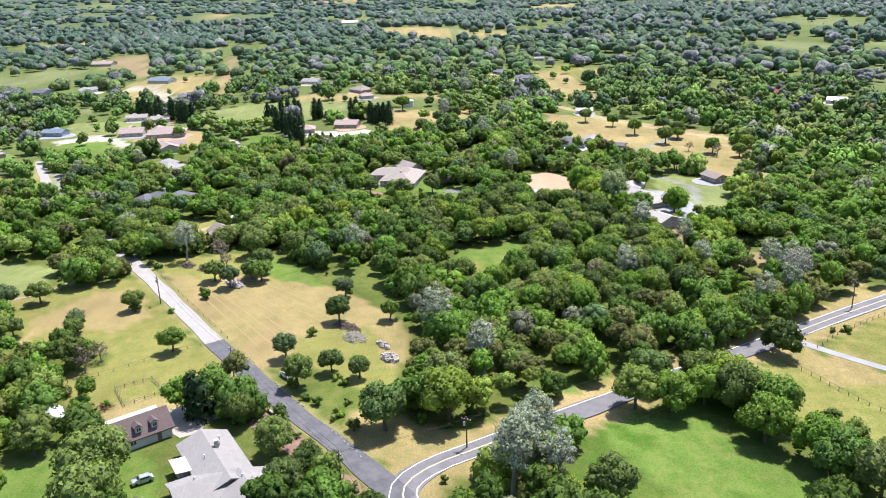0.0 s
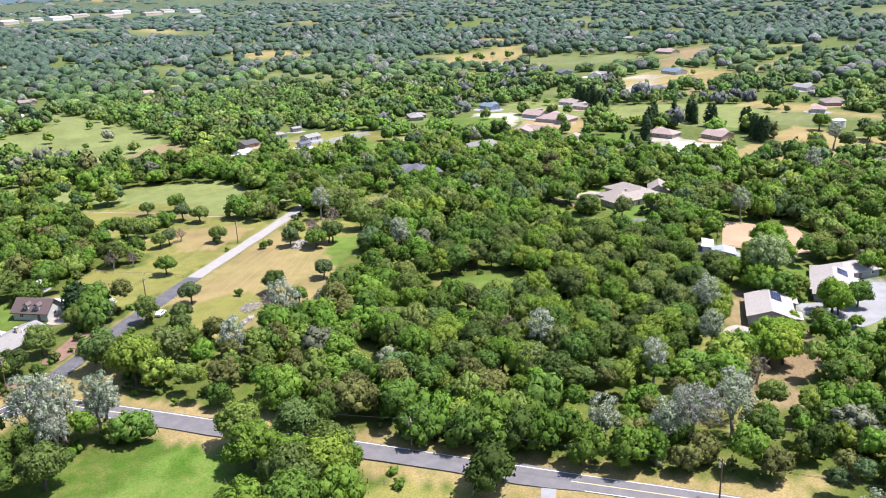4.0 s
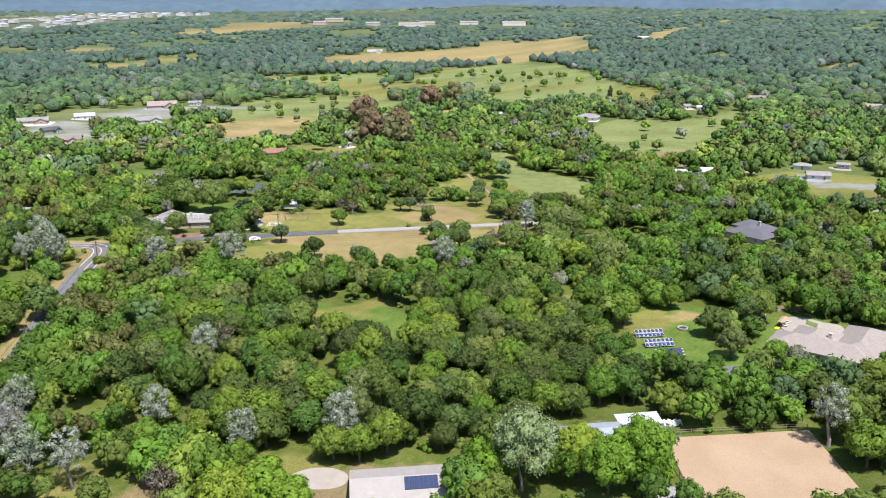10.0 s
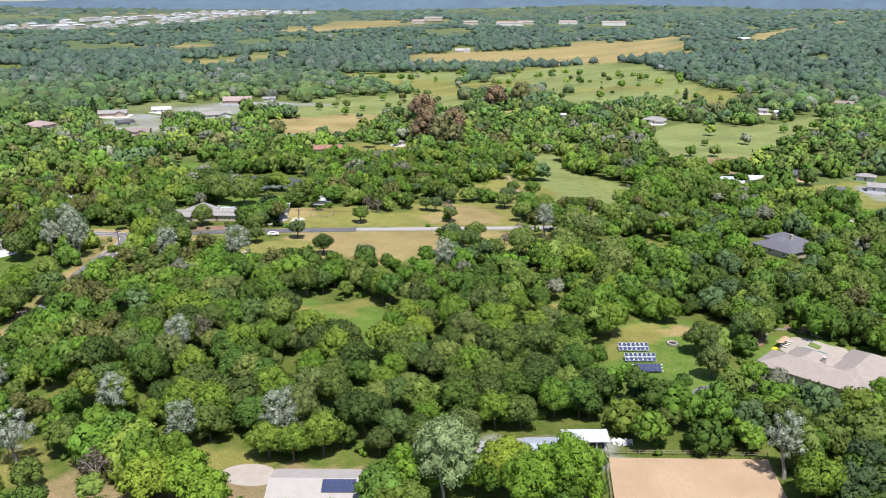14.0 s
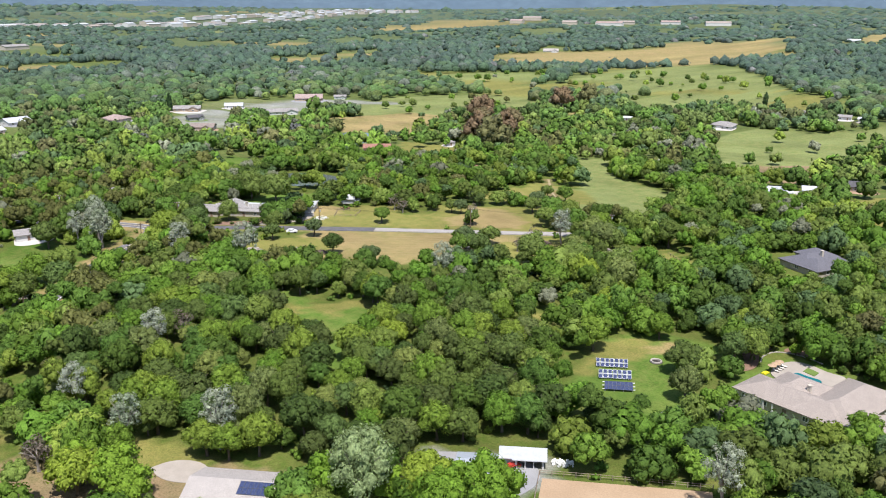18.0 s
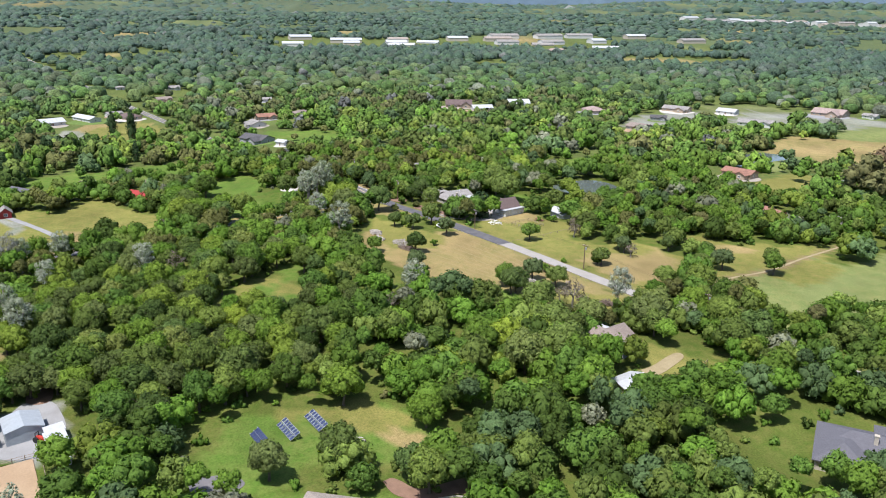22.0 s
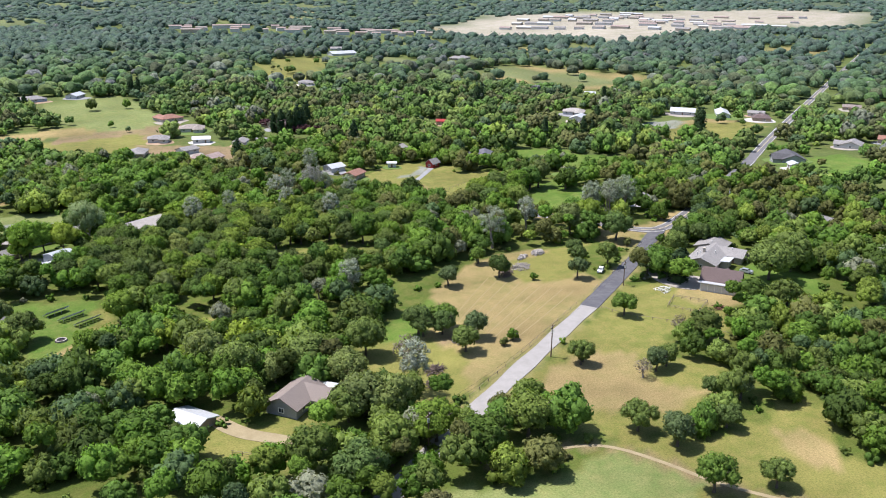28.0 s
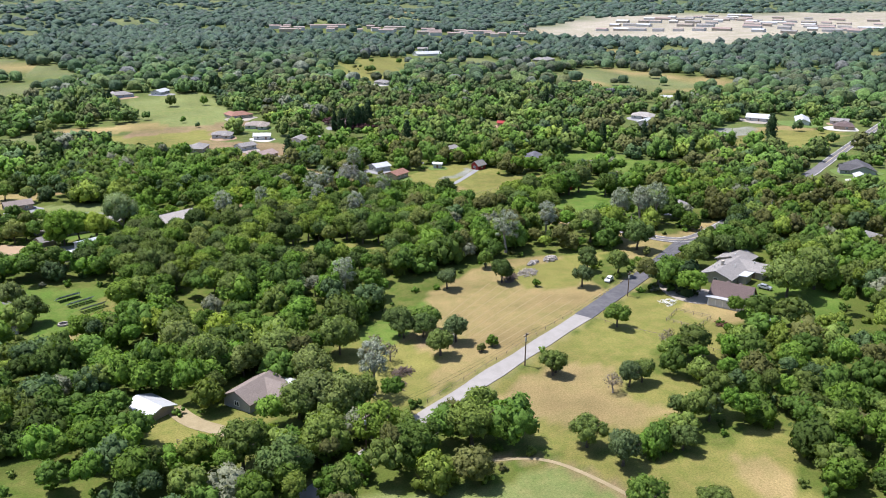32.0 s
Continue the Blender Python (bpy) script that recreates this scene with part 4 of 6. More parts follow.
def plant(name, meshes, x, y, scale, label, category="tree", group="", stretch=1.0, sink=0.05):
    """One tree as a thing, with its trunk and its crown."""
    m = Matrix.Translation((x, y, float(land(x, y)) - sink)) @ Matrix.Rotation(rng.uniform(0, 6.28), 4, "Z") @ Matrix.Diagonal((scale, scale, scale * stretch, 1))
    ob = root(name, m, label, category, group)
    part("trunk", meshes[0], None, ob)
    part("crown", meshes[1], None, ob)
    return ob

# ---------- buildings ----------
def window_meshes():
    bm = bmesh.new()
    for x0, x1, z0, z1 in ((-0.42, -0.34, -0.36, 0.36), (0.34, 0.42, -0.36, 0.36), (-0.34, 0.34, 0.28, 0.36), (-0.34, 0.34, -0.36, -0.28), (-0.025, 0.025, -0.28, 0.28)):
        box(bm, x0, x1, -0.06, 0.02, z0, z1)
    fr = bm_mesh("frame", bm, M_frame)
    pane = bm_mesh("pane", box(bmesh.new(), -0.34, 0.34, -0.02, 0.01, -0.28, 0.28), M_glass)
    return fr, pane


WIN_FRAME, WIN_PANE = window_meshes()
DOOR = bm_mesh("door", box(bmesh.new(), -0.27, 0.27, -0.05, 0.02, 0.0, 1.05), grainy("door_paint", (0.22, 0.15, 0.11), (0.17, 0.11, 0.08), 6, 1))


def set_window(house, m, scale=1.0):
    fr = part("window", WIN_FRAME, None, house)
    fr.matrix_basis = m @ Matrix.Diagonal((scale, 1, scale, 1))
    part("pane", WIN_PANE, None, fr)


def wing(house, cx, cy, rot, L, W, h, rise, form, wall, roof, over=0.35, windows=True, open_side=False):
    """One block of a house: walls under a gabled, hipped, single-slope or low curved roof."""
    m = Matrix.Translation((cx, cy, 0)) @ Matrix.Rotation(radians(rot), 4, "Z")
    l, w = L / 2, W / 2
    bm = bmesh.new()
    base = -0.5
    if open_side:
        t = 0.12
        for x0, x1, y0, y1 in ((-l, l, w - t, w), (-l, -l + t, -w, w - t), (l - t, l, -w, w - t)):
            box(bm, x0, x1, y0, y1, base, h)
        for k in range(4):
            x = -l + t + (L - 3 * t) * k / 3
            box(bm, x, x + t, -w, -w + t, base, h)
    else:
        box(bm, -l, l, -w, w, base, h)
    if form == "gable":
        for s in (-1, 1):
            x = s * (l - 0.003)
            v = [bm.verts.new(p) for p in ((x, -w, h), (x, w, h), (x, 0, h + rise * 0.97), (x - s * 0.12, -w, h), (x - s * 0.12, w, h), (x - s * 0.12, 0, h + rise * 0.97))]
            for f in ((0, 1, 2), (5, 4, 3), (0, 2, 5, 3), (1, 4, 5, 2), (0, 3, 4, 1)):
                bm.faces.new([v[i] for i in f])
    bm.transform(m)
    part("wall", bm, wall, house)
    bm = bmesh.new()
    drop = rise * over / max(w, 0.1)
    z, e, x = h + 0.06, over, over
    if form == "gable":
        for s in (-1, 1):
            slab(bm, [(-l - x, 0, z + rise), (l + x, 0, z + rise), (l + x, s * (w + e), z - drop), (-l - x, s * (w + e), z - drop)][::s], 0.12)
    elif form == "hip":
        k = max(l - w, 0.05)
        A, B = (-k, 0, z + rise), (k, 0, z + rise)
        c = [(-l - x, -w - e, z - drop), (l + x, -w - e, z - drop), (l + x, w + e, z - drop), (-l - x, w + e, z - drop)]
        for pts in ((c[0], c[1], B, A), (c[1], c[2], B), (c[2], c[3], A, B), (c[3], c[0], A)):
            slab(bm, pts, 0.12)
    elif form == "arch":
        n = 8
        prof = [(-w - e + (W + 2 * e) * i / n, z - drop + (rise + drop) * math.sin(math.pi * i / n) ** 0.8) for i in range(n + 1)]
        shell = [[bm.verts.new((px, py, pz + dz)) for dz in (0, -0.07) for py, pz in prof] for px in (-l - x, l + x)]
        for i in range(n):
            bm.faces.new((shell[0][i], shell[1][i], shell[1][i + 1], shell[0][i + 1]))
            bm.faces.new((shell[0][n + 2 + i], shell[0][n + 1 + i], shell[1][n + 1 + i], shell[1][n + 2 + i]))
            for sh in shell:
                bm.faces.new((sh[i], sh[i + 1], sh[n + 2 + i], sh[n + 1 + i]))
    else:
        slab(bm, [(-l - x, -w - e, z - 0.1), (l + x, -w - e, z - 0.1), (l + x, w + e, z + rise), (-l - x, w + e, z + rise)], 0.1)
    bm.transform(m)
    part("roof", bm, roof, house)
    if windows:
        n = max(1, int(L / 2.6))
        for s in (-1, 1):
            for i in range(n):
                px = -l + L * (i + 0.5) / n
                q = m @ Matrix.Translation((px, s * w, h * 0.55)) @ Matrix.Rotation(0 if s < 0 else math.pi, 4, "Z")
                if s < 0 and i == n // 2:
                    d = part("door", DOOR, None, house)
                    d.matrix_basis = m @ Matrix.Translation((px, -w, 0.02))
                else:
                    set_window(house, q)
        for s in (-1, 1):
            set_window(house, m @ Matrix.Translation((s * l, 0, h * 0.55)) @ Matrix.Rotation(radians(90 * s), 4, "Z"))


def house(x, y, rot, wings, wall, roof, label, name="house", category="house", chimney=None, windows=True, keep=None, over=0.35, group=""):
    """A building of one or more wings; rot turns it all about its place."""
    z = float(land(x, y))
    ob = root(name, Matrix.Translation((x, y, z)) @ Matrix.Rotation(radians(rot), 4, "Z"), label, category, group)
    reach = 0
    for wg in wings:
        cx, cy, r, L, W, h, rise, form = wg[:8]
        wing(ob, cx, cy, r, L, W, h, rise, form, WALLS[wall], ROOFS[wg[8] if len(wg) > 8 else roof], over, windows and form != "flat", form == "shed")
        reach = max(reach, math.hypot(cx, cy) + L * 0.55)
    if chimney:
        bm = box(bmesh.new(), chimney[0] - 0.22, chimney[0] + 0.22, chimney[1] - 0.22, chimney[1] + 0.22, 0.5, chimney[2])
        box(bm, chimney[0] - 0.28, chimney[0] + 0.28, chimney[1] - 0.28, chimney[1] + 0.28, chimney[2], chimney[2] + 0.1)
        part("chimney", bm, WALLS["cream"], ob)
    HOUSE_SPOTS.append((x, y, keep or reach))
    return ob


def panel_array(ob, m, cols, rows, w=0.5, d=0.85, gap=0.05, rim_mat=None):
    """Solar modules on a sloping plane; each is a part."""
    bm = box(bmesh.new(), 0.012, w - 0.012, 0.012, d - 0.012, 0.014, 0.034)
    pane = bm_mesh("solar_panel", bm, M_panel)
    bm = bmesh.new()
    for x0, x1, y0, y1 in ((0, w, 0, 0.03), (0, w, d - 0.03, d), (0, 0.03, 0.03, d - 0.03), (w - 0.03, w, 0.03, d - 0.03)):
        box(bm, x0, x1, y0, y1, 0, 0.04)
    rim = bm_mesh("panel_frame", bm, rim_mat or M_alu)
    for i in range(cols):
        for j in range(rows):
            p = part("solar_panel", pane, None, ob)
            p.matrix_basis = m @ Matrix.Translation(((i - cols / 2) * (w + gap), (j - rows / 2) * (d + gap), 0))
            part("panel_frame", rim, None, p)


def roof_panels(ob, cx, cy, rot, L, W, h, rise, side, off, cols, rows, w=0.5, d=0.85, up=0.0):
    """Modules lying on one slope of a gabled roof."""
    a = math.atan2(rise, W / 2)
    m = (Matrix.Translation((cx, cy, 0)) @ Matrix.Rotation(radians(rot), 4, "Z") @ Matrix.Translation((off, side * (W / 4 - up), h + 0.11 + rise / 2 + up * 2 * rise / W))
         @ Matrix.Rotation(-side * a, 4, "X"))
    panel_array(ob, m, cols, rows, w, d, 0.008, M_rim)


LOW = 1.45  # usual height of the eaves
# farmhouses at the junction
h1 = house(-70.5, 160.5, 30, [(0, 0, 0, 11.5, 5.6, LOW, 1.0, "gable"), (-4.2, 2.6, 90, 6.5, 5.2, LOW, 0.9, "gable"), (-7.6, -1.4, 0, 6.0, 5.4, LOW, 0.9, "gable"),
                              (1.2, 3.4, 0, 2.6, 1.9, LOW, 0.15, "flat", "whiteroof")],
           "cream", "greyroof", "rambling farmhouse with a pale grey shingle roof and a timber deck", chimney=(1.5, -0.6, 3.1))
bm = box(bmesh.new(), -8.6, -3.6, 4.9, 6.6, 0.5, 0.62)
for k in range(9):
    box(bm, -8.6 + 0.6 * k, -8.52 + 0.6 * k, 6.5, 6.58, -0.3, 1.1)
box(bm, -8.6, -3.6, 6.48, 6.6, 1.06, 1.14)
part("deck", bm, M_timber, h1, "weathered timber deck with a rail")
for vx, vy in ((2.0, -1.1), (3.2, -1.4), (0.2, 1.2), (-3.6, 3.4), (-6.0, -1.2)):
    part("roof_vent", tube(bmesh.new(), (vx, vy, 1.6), (vx, vy, 2.6), 0.09, 0.09, 8), M_frame, h1)
h2 = house(-62.6, 171.8, 307, [(0, 0, 0, 6.4, 4.0, 1.6, 1.7, "gable"), (0, 2.9, 0, 6.2, 1.9, 1.3, 0.25, "flat", "whiteroof")],
           "white", "brownroof", "white farmhouse with a dark brown dormered roof and porch", keep=5.5)
for dx in (-0.7, 1.3):
    bm = box(bmesh.new(), dx - 0.4, dx + 0.4, -1.75, -0.6, 1.9, 2.65)
    d_ = part("dormer", bm, WALLS["white"], h2)
    bm = bmesh.new()
    for s in (-1, 1):
        slab(bm, [(dx, -1.95, 3.02), (dx, -0.3, 3.02), (dx + s * 0.55, -0.3, 2.62), (dx + s * 0.55, -1.95, 2.62)][::-s], 0.07)
    part("dormer_roof", bm, ROOFS["brownroof"], d_)
    f_ = part("window", WIN_FRAME, None, d_)
    f_.matrix_basis = Matrix.Translation((dx, -1.76, 2.28)) @ Matrix.Diagonal((0.7, 1, 0.8, 1))
    part("pane", WIN_PANE, None, f_)
for k in range(6):
    part("porch_post", box(bmesh.new(), -3.0 + 1.18 * k, -2.9 + 1.18 * k, 3.85, 3.95, -0.2, 1.3), M_frame, h2)
house(-58.5, 184.6, 30, [(0, 0, 0, 3.2, 2.5, 1.4, 0.7, "gable"), (2.1, 0, 0, 1.4, 2.2, 1.0, 0.2, "flat")], "white", "whiteroof",
      "small white shed with a sheet-metal roof", "shed", "shed", windows=False)
# barn, house and hut by the arena
barn = house(24.0, 85.4, 31, [(0, 0, 0, 9.6, 6.8, 1.7, 1.1, "gable"), (-2.4, -3.9, 0, 2.6, 1.2, 1.3, 0.2, "flat", "whiteroof"), (4.6, -3.6, 0, 2.6, 1.6, 1.25, 0.2, "flat")],
             "grey", "creamroof", "grey barn with a broad cream roof carrying solar panels", "barn", "barn", keep=6.4)
roof_panels(barn, 0, 0, 0, 9.6, 6.8, 1.7, 1.1, -1, 2.4, 7, 2, up=0.65)
home = house(44.0, 84.0, 25, [(0, 0, 0, 12.5, 6.6, LOW, 1.25, "hip"), (7.4, -3.2, -50, 8.5, 5.2, LOW, 1.0, "hip"), (-6.4, 0.6, 90, 4.6, 4.0, LOW, 0.8, "hip")],
             "grey", "creamroof", "long grey ranch house with a cream hip roof and solar panels", keep=8.0)
roof_panels(home, 0, 0, 0, 12.5, 6.6, LOW, 1.25, -1, 1.6, 4, 2, 0.7, 0.9)
house(50.8, 95.6, 33, [(0, 0, 0, 3.0, 2.5, 1.2, 0.75, "gable")], "tan", "greyroof", "open timber pavilion with a grey shingle roof beside the arena", "pavilion", "pavilion",
      windows=False)
# workshop yard
house(41.8, 103.8, 32, [(0, 0, 0, 4.3, 4.2, 1.7, 0.5, "gable", "metalroof")], "metal", "metalroof", "grey sheet-metal workshop with a low-pitched metal roof", "workshop", "workshop",
      windows=False, over=0.12, keep=4.6)
house(45.2, 109.2, 32, [(0, 0, 0, 3.2, 1.7, 1.25, 0.2, "shed", "whiteroof"), (-2.4, 0.2, 0, 1.4, 1.6, 1.25, 0.1, "flat", "whiteroof")], "white", "whiteroof",
      "open-fronted white implement shed with stored gear", "shed", "shed", windows=False, keep=4.2)
# the wide house with the pool, and its garage
villa = house(64.0, 142.2, -13, [(0.7, -0.8, 0, 13.8, 5.8, 1.6, 1.1, "hip"), (-1.0, 1.5, 90, 8.6, 6.4, 1.6, 1.35, "hip"), (5.2, 3.8, 90, 13.0, 6.6, 1.6, 1.4, "hip")],
              "cream", "beigeroof", "wide villa under a sprawling beige hip roof", chimney=(1.0, 1.4, 2.9), keep=9.5)
for k in range(5):
    part("porch_column", box(bmesh.new(), -6.1 + 1.3 * k, -5.9 + 1.3 * k, -3.98, -3.78, -0.2, 1.55), WALLS["white"], villa)
house(76.3, 141.5, 35, [(0, 0, 0, 7.5, 4.6, 1.7, 1.3, "gable")], "cream", "beigeroof", "cream garage barn with a steep beige gable roof", "garage", "garage")
house(49.4, 202.6, 62, [(0, 0, 0, 10.5, 6.6, LOW, 1.3, "hip"), (-2.6, -2.6, 90, 6.5, 5.4, LOW, 1.15, "hip"), (3.4, 2.4, 90, 6.0, 5.0, LOW, 1.1, "hip")],
            "cream", "slateroof", "long house under a slate-grey hip roof with a pale chimney", chimney=(0.6, -1.2, 3.3), keep=8.0)
house(18.9, 180.3, 40, [(0, 0, 0, 6.6, 4.4, LOW, 1.15, "gable"), (-1.6, 1.9, 90, 4.4, 3.4, LOW, 1.0, "gable"), (-3.6, 1.6, 0, 2.0, 3.0, 1.2, 0.15, "flat", "whiteroof")],
            "grey", "tanroof", "small house with a tan shingle gable roof among oaks", keep=4.6)
house(31.8, 179.5, 125, [(0, 0, 0, 4.6, 3.7, 1.05, 0.55, "gable", "whiteroof")], "tan", "whiteroof", "open hay barn under a white sheet-metal roof", "hay_barn", "barn", windows=False,
      keep=3.4)
# red barns and neighbours to the south-west
for x, y, rot, L, W in ((-65.0, 51.2, 30, 3.6, 2.6), (-83.0, 77.0, 60, 5.0, 3.4), (-78.5, 82.0, 60, 4.0, 3.0), (-103.0, -5.0, 20, 4.5, 3.2), (192.0, -10.0, 10, 7.0, 4.5)):
    house(x, y, rot, [(0, 0, 0, L, W, 1.5, 1.1, "gable", "greyroof" if x == -65.0 else "redroof")], "red", "redroof", "weathered red wooden barn with a gable roof", "red_barn", "barn",
          group="red barns")
# houses scattered through the woods: x, y, turn, length, width, walls, roof
SCATTER = []


def lot(*row):
    SCATTER.append(row)


lot(141, 229, 100, 13, 9, "cream", "pinkroof")
lot(144, 242, 95, 8, 7, "cream", "pinkroof")
lot(114, 221, 30, 9, 7, "cream", "pinkroof")
lot(85, 213, 60, 10, 7, "white", "greyroof")
lot(176, 251, 95, 8, 5, "white", "beigeroof")
lot(170, 240, 95, 7, 5, "white", "beigeroof")
lot(213, 163, 20, 6, 5, "cream", "pinkroof")
lot(78, 206, 60, 5, 4, "white", "greyroof")
lot(115, 200, 20, 5, 4, "white", "pinkroof")
lot(138, 181, 95, 10, 6, "cream", "pinkroof")
lot(145, 165, 80, 8, 6, "tan", "pinkroof")
lot(294, 277, 70, 13, 7, "white", "blueroof")
lot(232, 248, 20, 8, 5, "white", "slateroof")
lot(387, 342, 80, 14, 8, "cream", "pinkroof")
lot(268, 194, 70, 9, 6, "white", "greyroof")
lot(232, 167, 40, 9, 6, "tan", "tanroof")
lot(149, 272, 80, 8, 5, "blue", "blueroof")
lot(263, 327, 60, 10, 6, "grey", "slateroof")
lot(108, 90, 70, 9, 6, "blue", "slateroof")
lot(112, 83, 160, 6, 5, "white", "greyroof")
lot(103, 76, 60, 4, 3, "grey", "slateroof")
lot(169, 75, 80, 6, 3, "white", "whiteroof")
lot(24, 261, 20, 7, 5, "white", "whiteroof")
lot(31, 268, 20, 5, 4, "white", "whiteroof")
lot(42, 250, 30, 4.5, 3.5, "blue", "blueroof")
lot(40, 281, 10, 6, 5, "tan", "darkroof")
lot(61, 274, 10, 6, 4, "white", "greyroof")
lot(113, 278, 60, 9, 5, "tan", "greyroof")
lot(263, 305, 30, 9, 6, "white", "greyroof")
lot(171, -25, 60, 7, 5, "white", "whiteroof")
lot(289, 98, 30, 7, 5, "grey", "slateroof")
lot(267, 87, 80, 9, 6, "white", "slateroof")
lot(697, 218, 80, 20, 9, "grey", "slateroof")
lot(-33, 374, 10, 9, 6, "white", "greyroof")
lot(-106, 246, 40, 9, 5, "tan", "terraroof")
lot(-195, 239, 40, 9, 6, "cream", "tanroof")
lot(-246, 231, 20, 10, 7, "cream", "pinkroof")
lot(-208, 291, 60, 14, 6, "white", "greyroof")
lot(-252, 271, 50, 12, 6, "tan", "greyroof")
lot(-775, 133, 80, 28, 10, "white", "whiteroof")
lot(-811, 161, 80, 24, 10, "white", "whiteroof")
lot(-795, 286, 95, 24, 10, "cream", "greyroof")
lot(-704, 287, 95, 20, 9, "cream", "pinkroof")
lot(-756, 347, 85, 28, 9, "white", "whiteroof")
lot(-264, 170, 90, 12, 9, "tan", "brownroof")
lot(-250, 180, 100, 9, 6, "white", "whiteroof")
lot(-270, 199, 95, 10, 8, "white", "whiteroof")
lot(-225, 10, 50, 14, 5, "white", "whiteroof")
lot(-232, 26, 50, 10, 5, "tan", "brownroof")
lot(-159, -3, 40, 8, 6, "white", "whiteroof")
lot(-86, 46, 60, 8, 5, "blue", "slateroof")
lot(-36, 44, 20, 5, 4, "white", "whiteroof")
lot(-38, 55, 40, 6, 4, "tan", "terraroof")
lot(-58, 236, 20, 5, 4, "tan", "terraroof")
lot(-8, -68, 20, 9, 6, "cream", "terraroof")
lot(-21, -7, 60, 6, 4, "white", "greyroof")
lot(-44, -36, 20, 11, 7, "tan", "brownroof")
lot(13, -2, 70, 8, 5, "tan", "greyroof")
lot(-6, 16, 40, 7, 5, "tan", "pinkroof")
lot(-2, 0, 30, 6, 4, "white", "greyroof")
lot(38, -144, 20, 10, 6, "blue", "greyroof")
lot(20, -150, 60, 9, 5, "white", "whiteroof")
lot(-172, 92, 55, 11, 7, "grey", "darkroof")
lot(-161, 103, 55, 4, 3, "white", "whiteroof")
lot(-212, 84, 30, 8, 6, "white", "greyroof")
lot(-171, -309, 10, 20, 8, "white", "whiteroof")
lot(-238, -250, 40, 14, 8, "cream", "greyroof")
lot(-97, 77, 60, 5, 3.5, "tan", "tanroof")
lot(-90, 118, 70, 5, 4, "white", "greyroof")
lot(-112, 152, 20, 6, 4, "white", "greyroof")
lot(-65, 25, 30, 6, 4, "grey", "greyroof")
lot(60, 60, 20, 6, 4, "tan", "tanroof")
lot(-11.6, -41, 167, 8.6, 5.7, "white", "beigeroof")
lot(-10, -17, 167, 5.6, 3.7, "white", "whiteroof")
lot(-29, -6, 164, 5, 3.3, "blue", "greyroof")
lot(3, -24.3, 169, 6.9, 4.6, "white", "greyroof")
lot(-49.3, 36.6, 155, 3.5, 2.3, "white", "whiteroof")
lot(-53.6, 46.4, 153, 2.4, 1.6, "white", "whiteroof")
lot(-94, -158, 160, 7.7, 5.1, "white", "greyroof")
lot(-184, -356, 159, 9, 5.9, "white", "greyroof")
lot(-103.8, -17.5, 151, 4.9, 3.2, "tan", "redroof")
lot(-168, -19, 142, 9, 5.9, "white", "creamroof")
lot(-210, -64, 141, 5.2, 3.4, "white", "whiteroof")
lot(-99, 58, 143, 3.2, 2.1, "tan", "tanroof")
lot(-212, 0, 134, 10, 6.6, "white", "whiteroof")
lot(-237.7, 17, 130, 6.6, 4.4, "white", "greyroof")
lot(-233, 84, 122, 8.2, 5.4, "tan", "terraroof")
lot(-337, -14, 126, 4.6, 3, "white", "greyroof")
lot(-339, 14, 123, 7.1, 4.7, "white", "greyroof")
lot(-291, 23, 125, 7.3, 4.8, "tan", "tanroof")
lot(-240, 99, 120, 7, 4.6, "tan", "tanroof")
lot(-240.8, 338, 43, 13.8, 9.1, "tan", "pinkroof")
lot(-232, 352, 41, 6.1, 4, "white", "greyroof")
lot(-244, 292, 47, 8.4, 5.5, "white", "whiteroof")
lot(-376, 798, 29, 15.3, 10.1, "white", "creamroof")
lot(-865, 894, 46, 12, 7.9, "white", "whiteroof")
lot(-73.7, 369, 20, 3.9, 2.6, "white", "whiteroof")
lot(-18.5, 436, 10, 4.1, 2.7, "white", "greyroof")
lot(-1, 430, 8, 5.7, 3.8, "white", "greyroof")
lot(8, 427, 7, 5.1, 3.4, "white", "whiteroof")
lot(80, 459, 177, 9, 5.9, "tan", "pinkroof")
lot(28, 480, 3, 8, 5.3, "tan", "tanroof")
lot(56.4, 287.6, 0, 4.7, 3.1, "white", "greyroof")
lot(52.3, 264.9, 1, 3.8, 2.5, "blue", "slateroof")
lot(67.7, 293.9, 178, 3.4, 2.2, "grey", "greyroof")
lot(-172, 1169, 11, 14.5, 9.6, "white", "whiteroof")
lot(-294.7, 73.3, 100, 5.9, 3.9, "white", "greyroof")
lot(-222, 254, 74, 6.5, 4.3, "grey", "darkroof")
lot(-93, 270, 62, 3.1, 2, "white", "greyroof")
lot(-53, 249, 62, 2.6, 1.7, "white", "greyroof")
lot(346, 70, 83, 5.5, 3.6, "white", "greyroof")
lot(489, 445, 116, 9.7, 6.4, "white", "greyroof")
lot(797, 222, 95, 17, 11.2, "white", "whiteroof")
ROOF_WORDS = {"greyroof": "pale grey", "brownroof": "dark brown", "creamroof": "cream", "tanroof": "tan", "beigeroof": "beige", "slateroof": "slate-grey", "pinkroof": "pinkish tile",
              "darkroof": "near-black", "terraroof": "terracotta", "blueroof": "blue-grey", "whiteroof": "white metal", "metalroof": "grey metal", "redroof": "red"}
